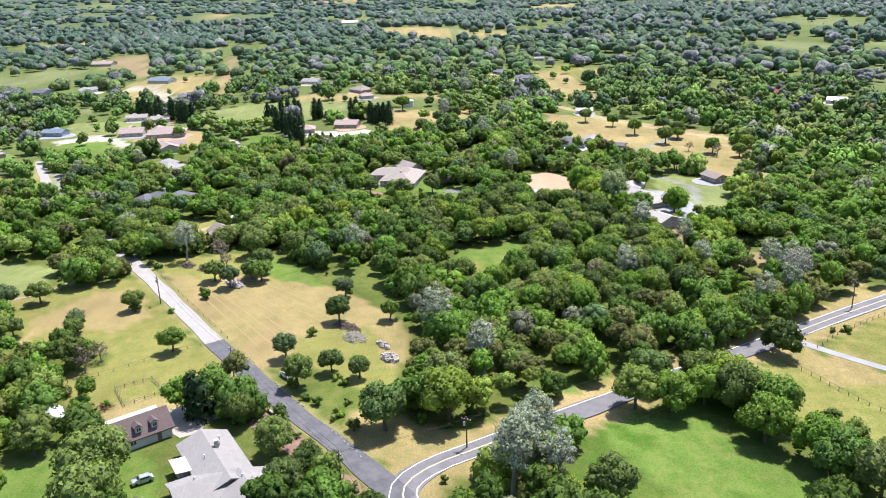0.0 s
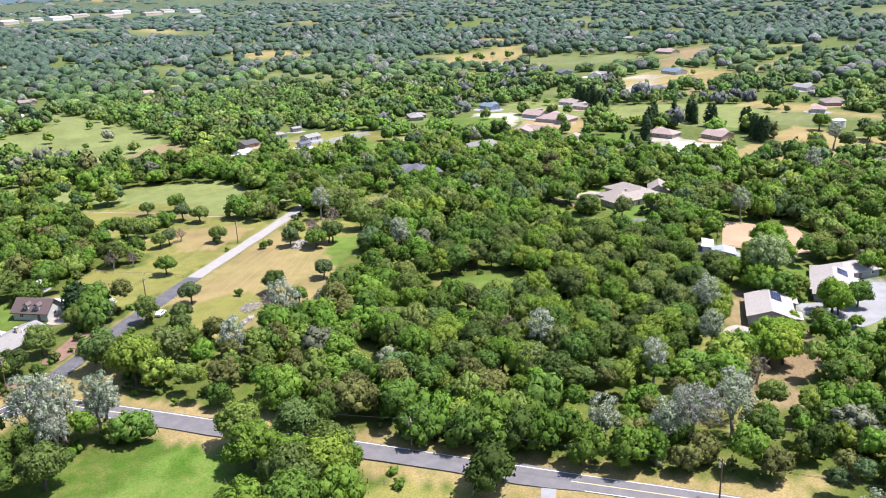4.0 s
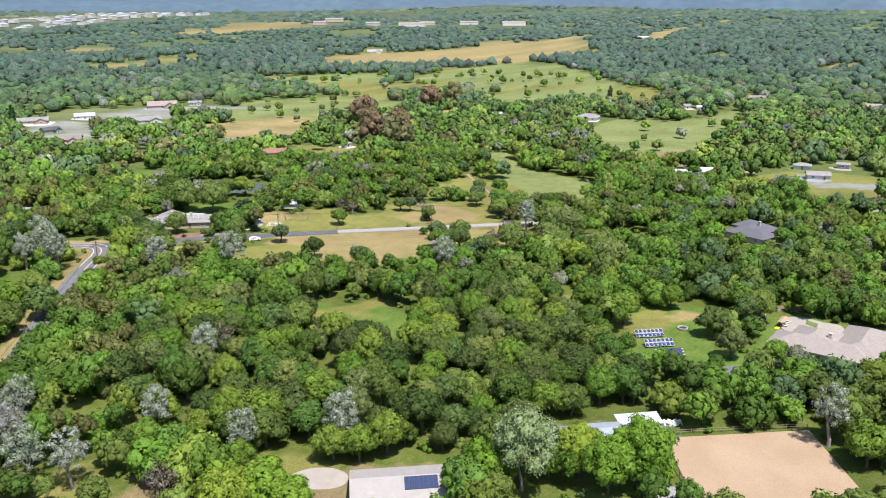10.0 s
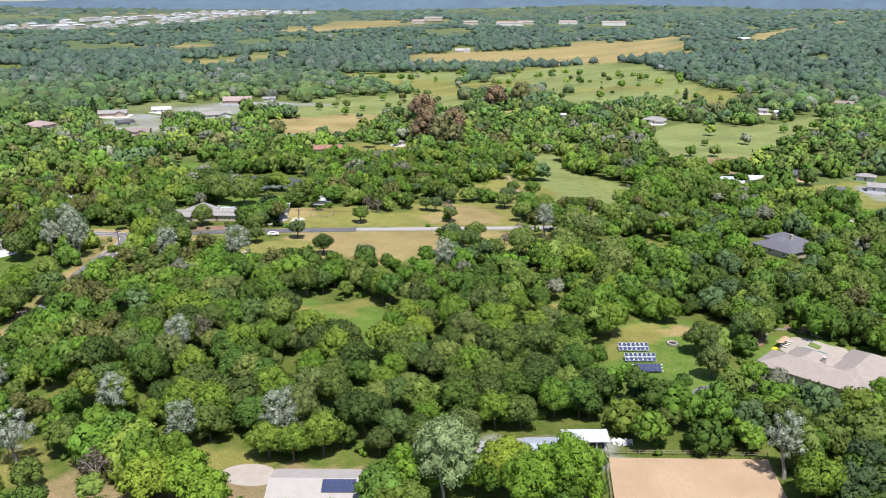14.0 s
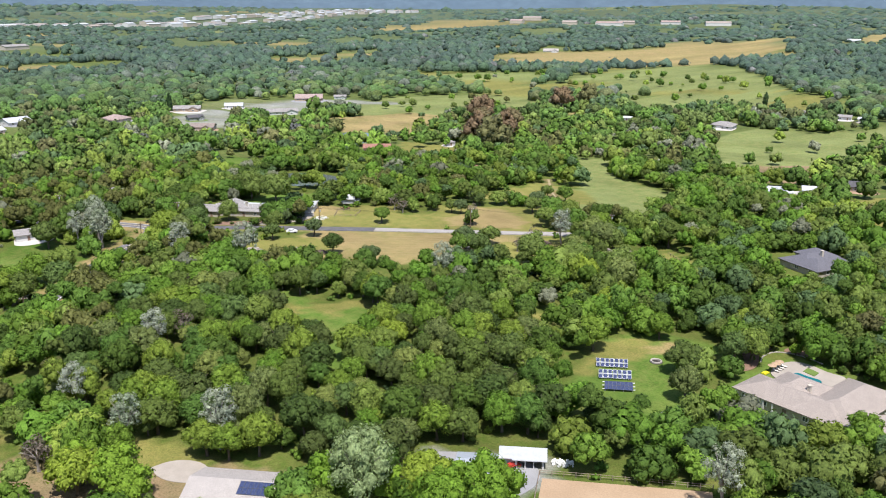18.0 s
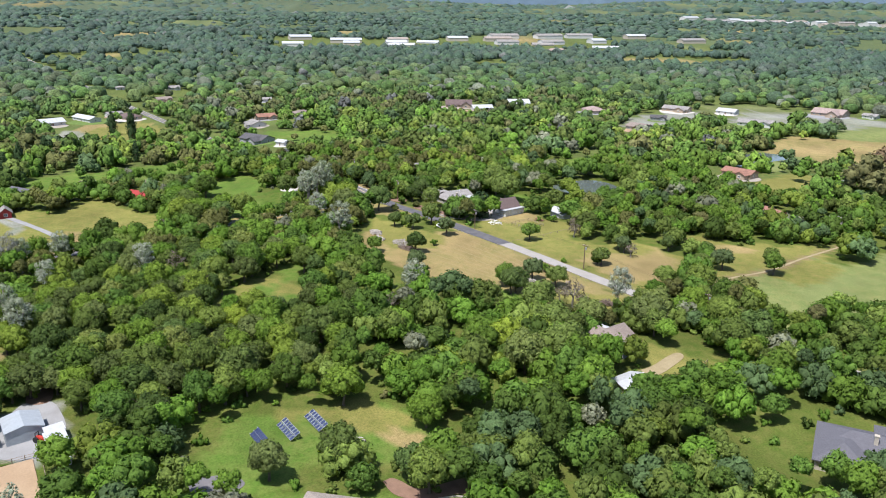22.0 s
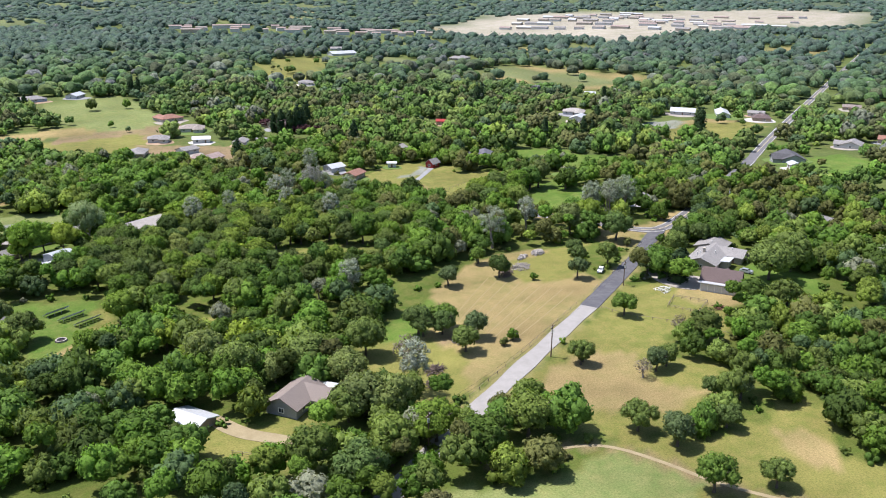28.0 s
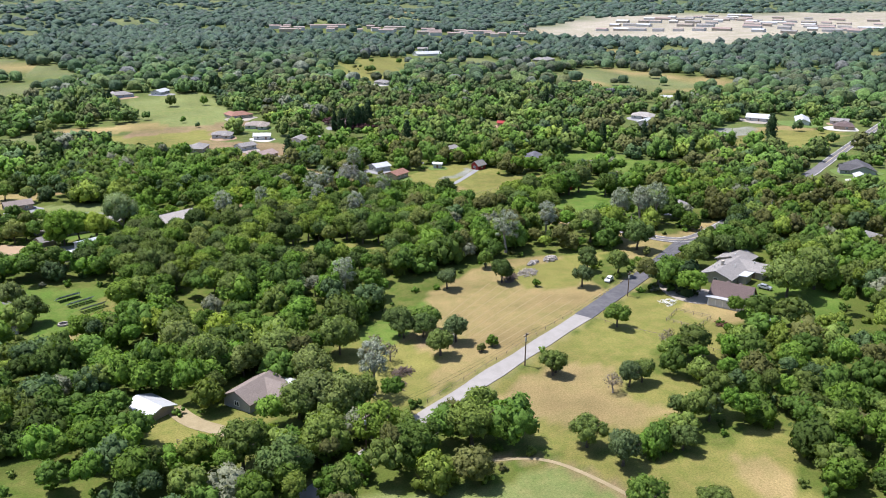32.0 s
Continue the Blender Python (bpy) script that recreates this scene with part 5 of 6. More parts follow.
for k, (x, y, rot, L, W, wall_, roof_) in enumerate(SCATTER):
    form_ = "hip" if k % 3 == 0 and roof_ != "whiteroof" else "gable"
    wings_ = [(0, 0, 0, L, W, LOW, W * 0.19, form_)]
    if L > 6 and L < 20 and roof_ != "whiteroof":
        wings_.append((L * 0.25, -W * 0.42, 90, W * 0.95, L * 0.38, LOW, W * 0.17, form_))
    house(x, y, rot, wings_, wall_, roof_, "%s-walled house with a %s roof among trees" % (wall_, ROOF_WORDS[roof_]), keep=L * 0.78 + 2.2, windows=L < 20, group="scattered houses")
    away_ = math.hypot(x + 8, y - 140)
    if away_ < 330 and L < 20:
        r_ = np.random.default_rng(900 + k)
        to_x, to_y = (-8 - x) / away_, (140 - y) / away_
        ring_ = []
        for q in range(10):
            a_ = 6.2832 * q / 10
            rad_ = (0.55 * L + 1.6) * r_.uniform(0.75, 1.2)
            ring_.append((x + to_x * 0.3 * L + rad_ * math.cos(a_), y + to_y * 0.3 * L + rad_ * math.sin(a_)))
        sheet("house_yard", ring_, (M_dirt, M_gravel, M_lawn, M_pale_drive, M_concrete)[k % 5], 0.06,
              ("bare earth yard", "grey gravel yard", "small green lawn", "pale concrete drive", "pale paved yard")[k % 5] + " round a house among trees", "yard")


def town(x0, y0, ux, uy, vx, vy, nu, nv, seed, label, roofs_, size, tall=3.0):
    """Rows of far buildings in one quarter of the town."""
    r = np.random.default_rng(seed)
    for i in range(nu):
        for j in range(nv):
            if r.uniform() < 0.3:
                continue
            x, y = x0 + ux * i + vx * j + r.uniform(-8, 8) * size, y0 + uy * i + vy * j + r.uniform(-8, 8) * size
            L, W = r.uniform(13, 30) * size, r.uniform(9, 14) * size
            house(x, y, math.degrees(math.atan2(uy, ux)) + r.uniform(-8, 8), [(0, 0, 0, L, W, tall * size, 1.6 * size, "gable")], "white" if r.uniform() < 0.6 else "cream",
                  roofs_[int(r.integers(0, len(roofs_)))], label, "far_building", "building", windows=False, keep=L * 0.85 + 9 * size, group="far town buildings")


town(-1640, 880, -22, 66, -75, -18, 30, 5, 1, "pale far commercial building with a low flat roof", ("whiteroof", "greyroof", "whiteroof", "beigeroof"), 1.7, 5.0)
town(-1000, 1650, 100, 40, -30, 110, 5, 2, 4, "pale far building with a tiled roof", ("beigeroof", "pinkroof", "greyroof"), 2.0)
town(-95, -575, -14.5, 4, -6, -24, 18, 3, 2, "pale far town house with a tiled roof", ("pinkroof", "beigeroof", "pinkroof"), 0.5, 6.5)
town(-444, -609, -14, 17, -60, -33, 13, 8, 3, "pale far building on cleared land", ("whiteroof", "beigeroof", "greyroof", "pinkroof"), 0.75)
town(-760, 20, -12, 56, -45, 0, 9, 3, 5, "pale far commercial building with a low flat roof", ("whiteroof", "greyroof", "beigeroof"), 1.2)
town(420, 1900, 130, 60, -40, 100, 5, 2, 6, "pale far building with a tiled roof", ("beigeroof", "pinkroof", "whiteroof"), 2.0)

# water tank on the eastern slope
tank = root("water_tank", Matrix.Translation((186, 144, float(land(186, 144)))), "white round water tank with a shallow conical roof", "tank")
part("tank_wall", tube(bmesh.new(), (0, 0, -0.3), (0, 0, 2.4), 2.2, 2.2, 28), WALLS["white"], tank)
part("tank_roof", tube(bmesh.new(), (0, 0, 2.4), (0, 0, 3.0), 2.3, 0.2, 28), M_frame, tank)
HOUSE_SPOTS.append((186, 144, 4))

# solar tables on the lawn
for k, (x, y, blue) in enumerate(((40.0, 138.7, 0), (42.1, 135.6, 0), (44.2, 132.5, 1))):
    ob = root("solar_table", Matrix.Translation((x, y, float(land(x, y)))) @ Matrix.Rotation(radians(31), 4, "Z"),
              "ground-mounted rack of blue solar panels on the lawn" if blue else "ground-mounted rack of solar panels with bright gaps", "solar panels", "solar tables")
    tilt = Matrix.Translation((0, 0, 0.62)) @ Matrix.Rotation(radians(30), 4, "X")
    panel_array(ob, tilt, 7, 2, 0.52, 0.66, 0.01 if blue else 0.13, M_rim if blue else None)
    bm = bmesh.new()
    for yy in (-0.6, -0.05, 0.5):
        box(bm, -2.15, 2.15, yy, yy + 0.09, -0.07, -0.005, tilt)
    part("rail", bm, M_alu, ob)
    for xx in (-1.8, -0.6, 0.6, 1.8):
        for yy, zz in ((-0.5, 0.36), (0.5, 0.8)):
            part("leg", tube(bmesh.new(), (xx, yy, -0.1), (xx, yy, zz), 0.035, 0.035, 6), M_alu, ob)
# pool terrace and garden behind the villa
terrace = sheet("pool_terrace", [(60.3, 148.6), (58.1, 150.2), (58.3, 153.8), (59.4, 156.4), (61.7, 156.8), (64.8, 155.4), (67.2, 155.6), (67.8, 151.5), (62.8, 148.2)], M_concrete, 0.12,
                "pale concrete terrace round a swimming pool", "terrace")
sheet("pool", [(60.7, 151.2), (61.2, 152.9), (62.7, 152.3), (65, 152.2), (64.7, 149.8), (61.5, 150.7)], M_pool, 0.15, "turquoise swimming pool with a curved edge", "pool")
sheet("spa", [(60.2, 149.6), (60.4, 150.7), (61.4, 150.4), (61.1, 149.3)], M_pool, 0.24, "small raised square spa pool beside the swimming pool", "spa")
sheet("planter_bed", [(61.8, 153.6), (62, 155.2), (63.7, 154.4), (63.5, 152.9)], M_lawn, 0.2, "square planted bed with a clipped border on the terrace", "flower bed", rounds=0)
sheet("villa_bed", [(52.7, 147.4), (55.1, 148.4), (56.2, 150.6), (55.8, 153.4), (55.1, 155.2), (55.1, 157.9), (56.1, 159.5), (53.8, 160.2), (51.9, 156.8), (52.8, 154.6), (54.7, 151.3), (51.7, 148.5)],
      M_mulch, 0.06, "curved bark-mulch bed under garden trees", "flower bed")
sheet("villa_bed_far", [(57.4, 159.3), (59.1, 159.6), (61.5, 159.2), (61.6, 160.6), (58.9, 161.2), (57.2, 160.8)], M_mulch, 0.06, "small mulch bed at the edge of a lawn", "flower bed")
edging = root("garden_edging", Matrix.Identity(4), "curved row of pale edging stones round a lawn", "edging stones")
arc = soften([(56, 153.5), (55.6, 155), (55.8, 156.6), (56.3, 158.1), (57.6, 158.9), (59.3, 159.2), (61.2, 158.9), (63.2, 158.1)], 2)
edge_stone = bm_mesh("edging_stone", box(bmesh.new(), -0.2, 0.2, -0.07, 0.07, -0.05, 0.12), M_stone)
for (ax, ay), (bx, by) in zip(arc[:-1], arc[1:]):
    part("edging_stone", edge_stone, None, edging).matrix_basis = Matrix.Translation((ax, ay, float(land(ax, ay)) + 0.02)) @ Matrix.Rotation(math.atan2(by - ay, bx - ax), 4, "Z")
M_cushion = grainy("pale_canvas", (0.68, 0.64, 0.58), (0.6, 0.56, 0.5), 8, 1)
M_thatch = grainy("tan_umbrella_cloth", (0.40, 0.28, 0.18), (0.32, 0.22, 0.14), 8, 1)
for k in range(3):
    x, y = 58.35 + 0.2 * k, 150.9 + 0.97 * k
    ob = root("garden_umbrella", Matrix.Translation((x, y, float(land(x, y)) + 0.12)), "round tan garden umbrella over sun loungers", "umbrella", "umbrellas by the pool")
    part("pole", tube(bmesh.new(), (0, 0, 0), (0, 0, 1.15), 0.025, 0.025, 8), M_timber, ob)
    part("canopy", tube(bmesh.new(), (0, 0, 0.92), (0, 0, 1.18), 0.62, 0.04, 14), M_thatch, ob)
for k in range(4):
    x, y = 58.95 + 0.12 * k, 151.2 + 0.75 * k
    ob = root("sun_lounger", Matrix.Translation((x, y, float(land(x, y)) + 0.12)) @ Matrix.Rotation(radians(80), 4, "Z"), "pale canvas sun lounger beside the pool", "lounger",
              "loungers by the pool")
    part("seat", box(bmesh.new(), -0.16, 0.16, -0.35, 0.3, 0.14, 0.2), M_cushion, ob)
    part("backrest", box(bmesh.new(), -0.16, 0.16, 0.0, 0.36, 0, 0.05, Matrix.Translation((0, 0.3, 0.16)) @ Matrix.Rotation(radians(40), 4, "X")), M_cushion, ob)
    for lx in (-0.13, 0.13):
        for ly in (-0.3, 0.25):
            part("leg", box(bmesh.new(), lx - 0.02, lx + 0.02, ly - 0.02, ly + 0.02, 0, 0.14), M_timber, ob)
mat_ob = new("pool_float", bm_mesh("pool_float", box(bmesh.new(), -0.5, 0.5, -0.32, 0.32, 0, 0.16), M_float))
mat_ob.matrix_world = Matrix.Translation((57.8, 150, float(land(57.8, 150)) + 0.02)) @ Matrix.Rotation(radians(75), 4, "Z")
tagged(mat_ob, "bright yellow pool float lying on grass", "pool float")
house(50.8, 145.0, 75, [(0, 0, 0, 1.5, 1.1, 1.0, 0.35, "gable")], "white", "beigeroof", "small white pump house under a beige roof", "pump_house", "hut", windows=False, over=0.15, keep=1.4)
pit = root("fire_pit", Matrix.Translation((44.2, 144.1, float(land(44.2, 144.1)))), "round stone fire pit on the dry lawn", "fire pit")
part("ash", tube(bmesh.new(), (0, 0, -0.05), (0, 0, 0.03), 0.95, 0.95, 18), M_dark, pit)
for k in range(12):
    a_ = 6.2832 * k / 12
    part("stone", edge_stone, None, pit).matrix_basis = Matrix.Translation((0.72 * math.cos(a_), 0.72 * math.sin(a_), 0.06)) @ Matrix.Rotation(a_ + 1.57, 4, "Z") @ Matrix.Diagonal((0.85, 1.4, 1.4, 1))
sheet("soil_yard", [(27.3, 98.8), (27.5, 101.2), (33.1, 103.8), (34.4, 102.0), (33.0, 99.6)], M_mulch, 0.07, "bare red-brown soil beside the workshop yard", "yard")


# ---------- fences, poles, vehicles, piles ----------
def fence(line, label, height=0.6, gap=1.3, rails=2, name="fence", mat=None):
    x0, y0 = line[0]
    ob = root(name, Matrix.Translation((x0, y0, 0)), label, "fence")
    post = bm_mesh("post", tube(bmesh.new(), (0, 0, -0.2), (0, 0, height), 0.05, 0.045, 6), mat or M_timber)
    pts = []
    for (ax, ay), (bx, by) in zip(line[:-1], line[1:]):
        n = max(1, round(math.hypot(bx - ax, by - ay) / gap))
        pts += [(ax + (bx - ax) * i / n, ay + (by - ay) * i / n) for i in range(n)]
    pts.append(line[-1])
    P = [Vector((px - x0, py - y0, float(land(px, py)))) for px, py in pts]
    for p in P:
        part("post", post, None, ob).matrix_basis = Matrix.Translation(p)
    for j in range(rails):
        h = height * (0.92 - 0.42 * j)
        for a_, b_ in zip(P[:-1], P[1:]):
            part("rail", tube(bmesh.new(), a_ + Vector((0, 0, h)), b_ + Vector((0, 0, h)), 0.028, 0.028, 4), mat or M_timber, ob)
    return ob


fence([(47.2, 108.2), (63.2, 117.0)], "weathered timber rail fence along the sand arena", 0.65)
fence([(47.3, 107.9), (51.4, 99.6)], "dark timber rail fence beside the sand arena", 0.65)
fence([(-36.5, 171.2), (-38, 175), (-44, 182), (-49, 191)], "low wire-and-post fence crossing the meadow", 0.5, 2.2, 1)
fence([(-49.6, 179.7), (-47.0, 175.4), (-51.0, 172.4), (-54.5, 176.8), (-49.6, 179.7)], "square timber corral fence on green grass", 0.6, 1.4)
fence([(-44.5, 84.5), (-49, 82), (-56.3, 79.0), (-63, 75)], "timber post fence beside the farm track", 0.6, 1.6, 1)
fence([(-40.5, 77.4), (-35.0, 71.0), (-28.6, 60.0)], "white-topped post fence along the main road", 0.6, 1.6, 1)
fence([(-62.5, 110), (-56, 100.5), (-49.5, 91)], "post fence between the road and the green meadow", 0.6, 1.8, 1)
fence([(-33.9, 167.7), (-17.6, 178.4), (-1.9, 188.5)], "low post fence along the pale lane", 0.45, 2.6, 1)
fence([(-15, 76), (-10.5, 69.5), (-8, 66)], "timber post-and-rail paddock fence", 0.6, 1.4)
fence([(29, 188.4), (24.2, 192.6)], "weathered timber gate fence over the yard", 0.55, 1.2)


def utility_pole(x, y, height, turn, label="tall brown timber utility pole with a cross-arm"):
    ob = root("utility_pole", Matrix.Translation((x, y, float(land(x, y)))) @ Matrix.Rotation(radians(turn), 4, "Z"), label, "utility pole", "utility poles")
    part("pole", tube(bmesh.new(), (0, 0, -0.4), (0, 0, height), 0.11, 0.07, 8), M_pole, ob)
    part("cross_arm", box(bmesh.new(), -0.65, 0.65, -0.06, 0.06, height - 0.45, height - 0.34), M_pole, ob)
    for px in (-0.58, -0.2, 0.2, 0.58):
        part("insulator", tube(bmesh.new(), (px, 0, height - 0.34), (px, 0, height - 0.2), 0.035, 0.025, 6), M_frame, ob)
    part("transformer", tube(bmesh.new(), (0.22, 0.1, height - 1.2), (0.22, 0.1, height - 0.7), 0.14, 0.14, 10), M_alu, ob)
    return ob


POLES = [(-75.0, 145.8, 5.1, 30), (-18.4, 182.9, 5.1, 35), (-47.0, 163.8, 4.6, 35), (-26.2, 65.2, 5.0, 60), (-67.6, 131.6, 4.2, 60), (-44, 95.5, 4.6, 60), (8.6, 197.6, 5.0, 35),
         (-104, 132.5, 5.0, 35), (-9.5, 37.0, 5.0, 60)]
for p in POLES:
    utility_pole(*p)


def wire(a_, b_, ha, hb):
    """A slack cable between two poles."""
    A = Vector((a_[0], a_[1], float(land(a_[0], a_[1])) + ha))
    B = Vector((b_[0], b_[1], float(land(b_[0], b_[1])) + hb))
    cu = bpy.data.curves.new("cable", "CURVE")
    cu.dimensions, cu.bevel_depth = "3D", 0.012
    sp = cu.splines.new("POLY")
    sp.points.add(12)
    for i in range(13):
        u = i / 12
        q = A.lerp(B, u) - Vector((0, 0, 1.1 * 4 * u * (1 - u) * (A - B).length / 50))
        sp.points[i].co = (*q, 1)
    cu.materials.append(M_tyre)
    tagged(new("cable", cu), "thin dark overhead cable slung between utility poles", "cable", "overhead cables")


for i, j in ((0, 2), (2, 1), (1, 6), (0, 4), (4, 5), (5, 3), (3, 8), (0, 7)):
    for s in (-0.2, 0.25):
        wire((POLES[i][0] + s, POLES[i][1] - s), (POLES[j][0] + s, POLES[j][1] - s), POLES[i][2] - 0.25, POLES[j][2] - 0.25)


def vehicle(x, y, rot, paint, label, pickup=False, z=None):
    """A car or pickup about 2.4 long, to the scale of the place."""
    ob = root("pickup_truck" if pickup else "car", Matrix.Translation((x, y, float(land(x, y)) + 0.06 if z is None else z)) @ Matrix.Rotation(radians(rot), 4, "Z"), label,
              "truck" if pickup else "car", "parked vehicles")
    bm = bmesh.new()
    prof = [(-1.2, 0.18), (1.2, 0.18), (1.2, 0.42), (1.1, 0.5), (0.55, 0.54), (0.25, 0.82), (-0.35 if pickup else -0.75, 0.84), (-0.45 if pickup else -1.05, 0.55), (-1.2, 0.52)]
    sides = [[bm.verts.new((px, s * (0.47 if pz < 0.6 else 0.38), pz)) for px, pz in prof] for s in (-1, 1)]
    bm.faces.new(sides[0])
    bm.faces.new(sides[1][::-1])
    for i in range(len(prof)):
        j = (i + 1) % len(prof)
        bm.faces.new((sides[0][j], sides[0][i], sides[1][i], sides[1][j]))
    bmesh.ops.triangulate(bm, faces=[f for f in bm.faces if len(f.verts) > 4])
    part("body", bm, paint, ob)
    part("windscreen", box(bmesh.new(), -0.02, 0.02, -0.34, 0.34, 0, 0.3, Matrix.Translation((0.52, 0, 0.56)) @ Matrix.Rotation(radians(-46), 4, "Y")), M_glass, ob)
    for s in (-1, 1):
        part("side_window", box(bmesh.new(), -0.3 if pickup else -0.7, 0.28, s * 0.425 - 0.02, s * 0.425 + 0.02, 0.58, 0.78), M_glass, ob)
        for wx_ in (-0.75, 0.75):
            part("wheel", tube(bmesh.new(), (wx_, s * 0.36, 0.17), (wx_, s * 0.49, 0.17), 0.175, 0.175, 14), M_tyre, ob)
    if pickup:
        part("load_bed", box(bmesh.new(), -1.12, -0.45, -0.38, 0.38, 0.5, 0.535), M_dark, ob)
    return ob


vehicle(43.6, 78.9, 60, M_car_white, "white pickup parked on the gravel forecourt", True)
vehicle(48.4, 81.6, 15, M_car_white, "white car parked on the gravel forecourt")
vehicle(-47.8, 156.2, 40, M_car_white, "white car parked beside the lane")
vehicle(-72.2, 168.6, 120, M_car_silver, "silver car parked beside the farmhouse")

tractor = root("tractor", Matrix.Translation((43.9, 106.9, float(land(43.9, 106.9)) + 0.05)) @ Matrix.Rotation(radians(75), 4, "Z"), "small red tractor with a front loader on gravel", "tractor")
part("body", box(bmesh.new(), -0.7, 0.75, -0.22, 0.22, 0.3, 0.68), M_tractor, tractor)
part("seat_platform", box(bmesh.new(), -0.75, -0.2, -0.32, 0.32, 0.45, 0.56), M_tractor, tractor)
part("roll_bar", box(box(box(bmesh.new(), -0.62, -0.55, -0.3, -0.24, 0.5, 1.2), -0.62, -0.55, 0.24, 0.3, 0.5, 1.2), -0.62, -0.55, -0.24, 0.24, 1.14, 1.2), M_tyre, tractor)
part("loader_arm", box(box(bmesh.new(), 0.1, 1.3, -0.38, -0.31, 0.36, 0.46), 0.1, 1.3, 0.31, 0.38, 0.36, 0.46), M_tractor, tractor)
part("bucket", box(bmesh.new(), 1.2, 1.5, -0.5, 0.5, 0.08, 0.4), M_tractor, tractor)
for s in (-1, 1):
    part("rear_wheel", tube(bmesh.new(), (-0.5, s * 0.3, 0.36), (-0.5, s * 0.48, 0.36), 0.36, 0.36, 16), M_tyre, tractor)
    part("front_wheel", tube(bmesh.new(), (0.6, s * 0.28, 0.22), (0.6, s * 0.4, 0.22), 0.22, 0.22, 14), M_tyre, tractor)


def heap(name, x, y, rx, ry, hgt, turn, mat, label, category, seed, sticks=True, count=60):
    """A loose pile of many pieces: sticks, or broken blocks."""
    r = np.random.default_rng(seed)
    bm = bmesh.new()
    for _ in range(count):
        a, q = r.uniform(0, 6.283), math.sqrt(r.uniform())
        px, py = rx * q * math.cos(a), ry * q * math.sin(a)
        pz = hgt * (1 - q * q) * r.uniform(0.2, 1.0)
        if sticks:
            d = Vector((r.normal(), r.normal(), r.normal() * 0.3)).normalized() * r.uniform(0.3, 0.8)
            tube(bm, Vector((px, py, pz + 0.05)) - d, Vector((px, py, pz + 0.05)) + d, 0.06, 0.02, 4)
        else:
            s = r.uniform(0.12, 0.34)
            box(bm, -s, s, -s * 0.7, s * 0.7, -s * 0.5, s * 0.5,
                Matrix.Translation((px, py, pz + 0.1)) @ Euler((r.uniform(0, 3), r.uniform(0, 3), r.uniform(0, 3))).to_matrix().to_4x4())
    ob = new(name, bm_mesh(name, bm, mat))
    ob.matrix_world = Matrix.Translation((x, y, float(land(x, y)))) @ Matrix.Rotation(radians(turn), 4, "Z")
    return tagged(ob, label, category, kind="stuff")


heap("brush_pile", -1.2, 179.6, 1.6, 1.0, 0.8, 20, M_brush, "heap of cut brown brush on the field", "brush pile", 3, True, 130)
heap("brush_pile", 0.6, 183.2, 1.5, 0.9, 0.7, 50, M_brush, "low heap of cut brown brush", "brush pile", 4, True, 120)
heap("log_pile", -31.4, 149.2, 2.6, 1.0, 0.6, 55, M_brush, "pile of grey logs and branches on dry grass", "log pile", 5, True, 140)
heap("log_pile", -35.6, 147.6, 2.4, 1.5, 0.6, 40, M_stone, "pile of pale logs and rubble on dry grass", "log pile", 6, True, 120)
heap("rubble_pile", -10.2, 171.8, 2.8, 1.2, 0.5, 35, M_stone, "long low pile of pale rubble under oaks", "rubble", 7, False, 130)
heap("rubble_pile", -43.2, 141.8, 1.8, 1.1, 0.5, 30, M_stone, "pile of broken pale stones at the edge of the wood", "rubble", 8, False, 90)
heap("rubble_pile", -38.8, 143.0, 1.7, 0.5, 0.3, 30, M_stone, "row of pale stones along the field edge", "rubble", 9, False, 34)
heap("scrap_heap", -54.6, 179.4, 1.4, 0.6, 0.35, 30, M_rust_metal, "heap of rusty farm scrap", "scrap", 10, True, 40)
heap("scrap_heap", -51.8, 168.8, 1.6, 1.3, 0.7, 30, M_frame, "clutter of white and red yard gear", "scrap", 11, True, 40)
heap("stored_gear", 48.2, 111.4, 1.2, 0.6, 0.3, 30, M_frame, "pale stacked gear lying by the fence", "stacked gear", 12, False, 24)
# kerb stones and a low wall along the end of the lane
kerb = root("kerb_row", Matrix.Identity(4), "row of pale kerb stones beside the dark lane", "kerb stones")
stone = bm_mesh("stone", box(bmesh.new(), -0.2, 0.2, -0.07, 0.07, -0.05, 0.1), M_kerb)
for (ax, ay), (bx, by) in (((-41, 163.2), (-46.5, 159.6)), ((-49.5, 157.6), (-57, 152.2)), ((-61, 149.2), (-69.5, 143.6))):
    n = int(math.hypot(bx - ax, by - ay) / 0.95)
    for i in range(n):
        x, y = ax + (bx - ax) * (i + rng.uniform(-0.2, 0.2)) / n, ay + (by - ay) * (i + rng.uniform(-0.2, 0.2)) / n
        part("stone", stone, None, kerb).matrix_basis = Matrix.Translation((x, y, float(land(x, y)) + 0.03)) @ Matrix.Rotation(math.atan2(by - ay, bx - ax) + rng.uniform(-0.15, 0.15), 4, "Z")
wall_run = root("garden_wall", Matrix.Translation((-57.2, 157.2, 0)), "low pale rendered garden wall beside the mulch bed", "wall")
part("coping", box(bmesh.new(), 0, 4.8, -0.14, 0.14, 0.42, 0.5, Matrix.Rotation(radians(-140), 4, "Z")), M_concrete, wall_run)
part("wall_face", box(bmesh.new(), 0.04, 4.76, -0.1, 0.1, -0.1, 0.42, Matrix.Rotation(radians(-140), 4, "Z")), WALLS["cream"], wall_run)
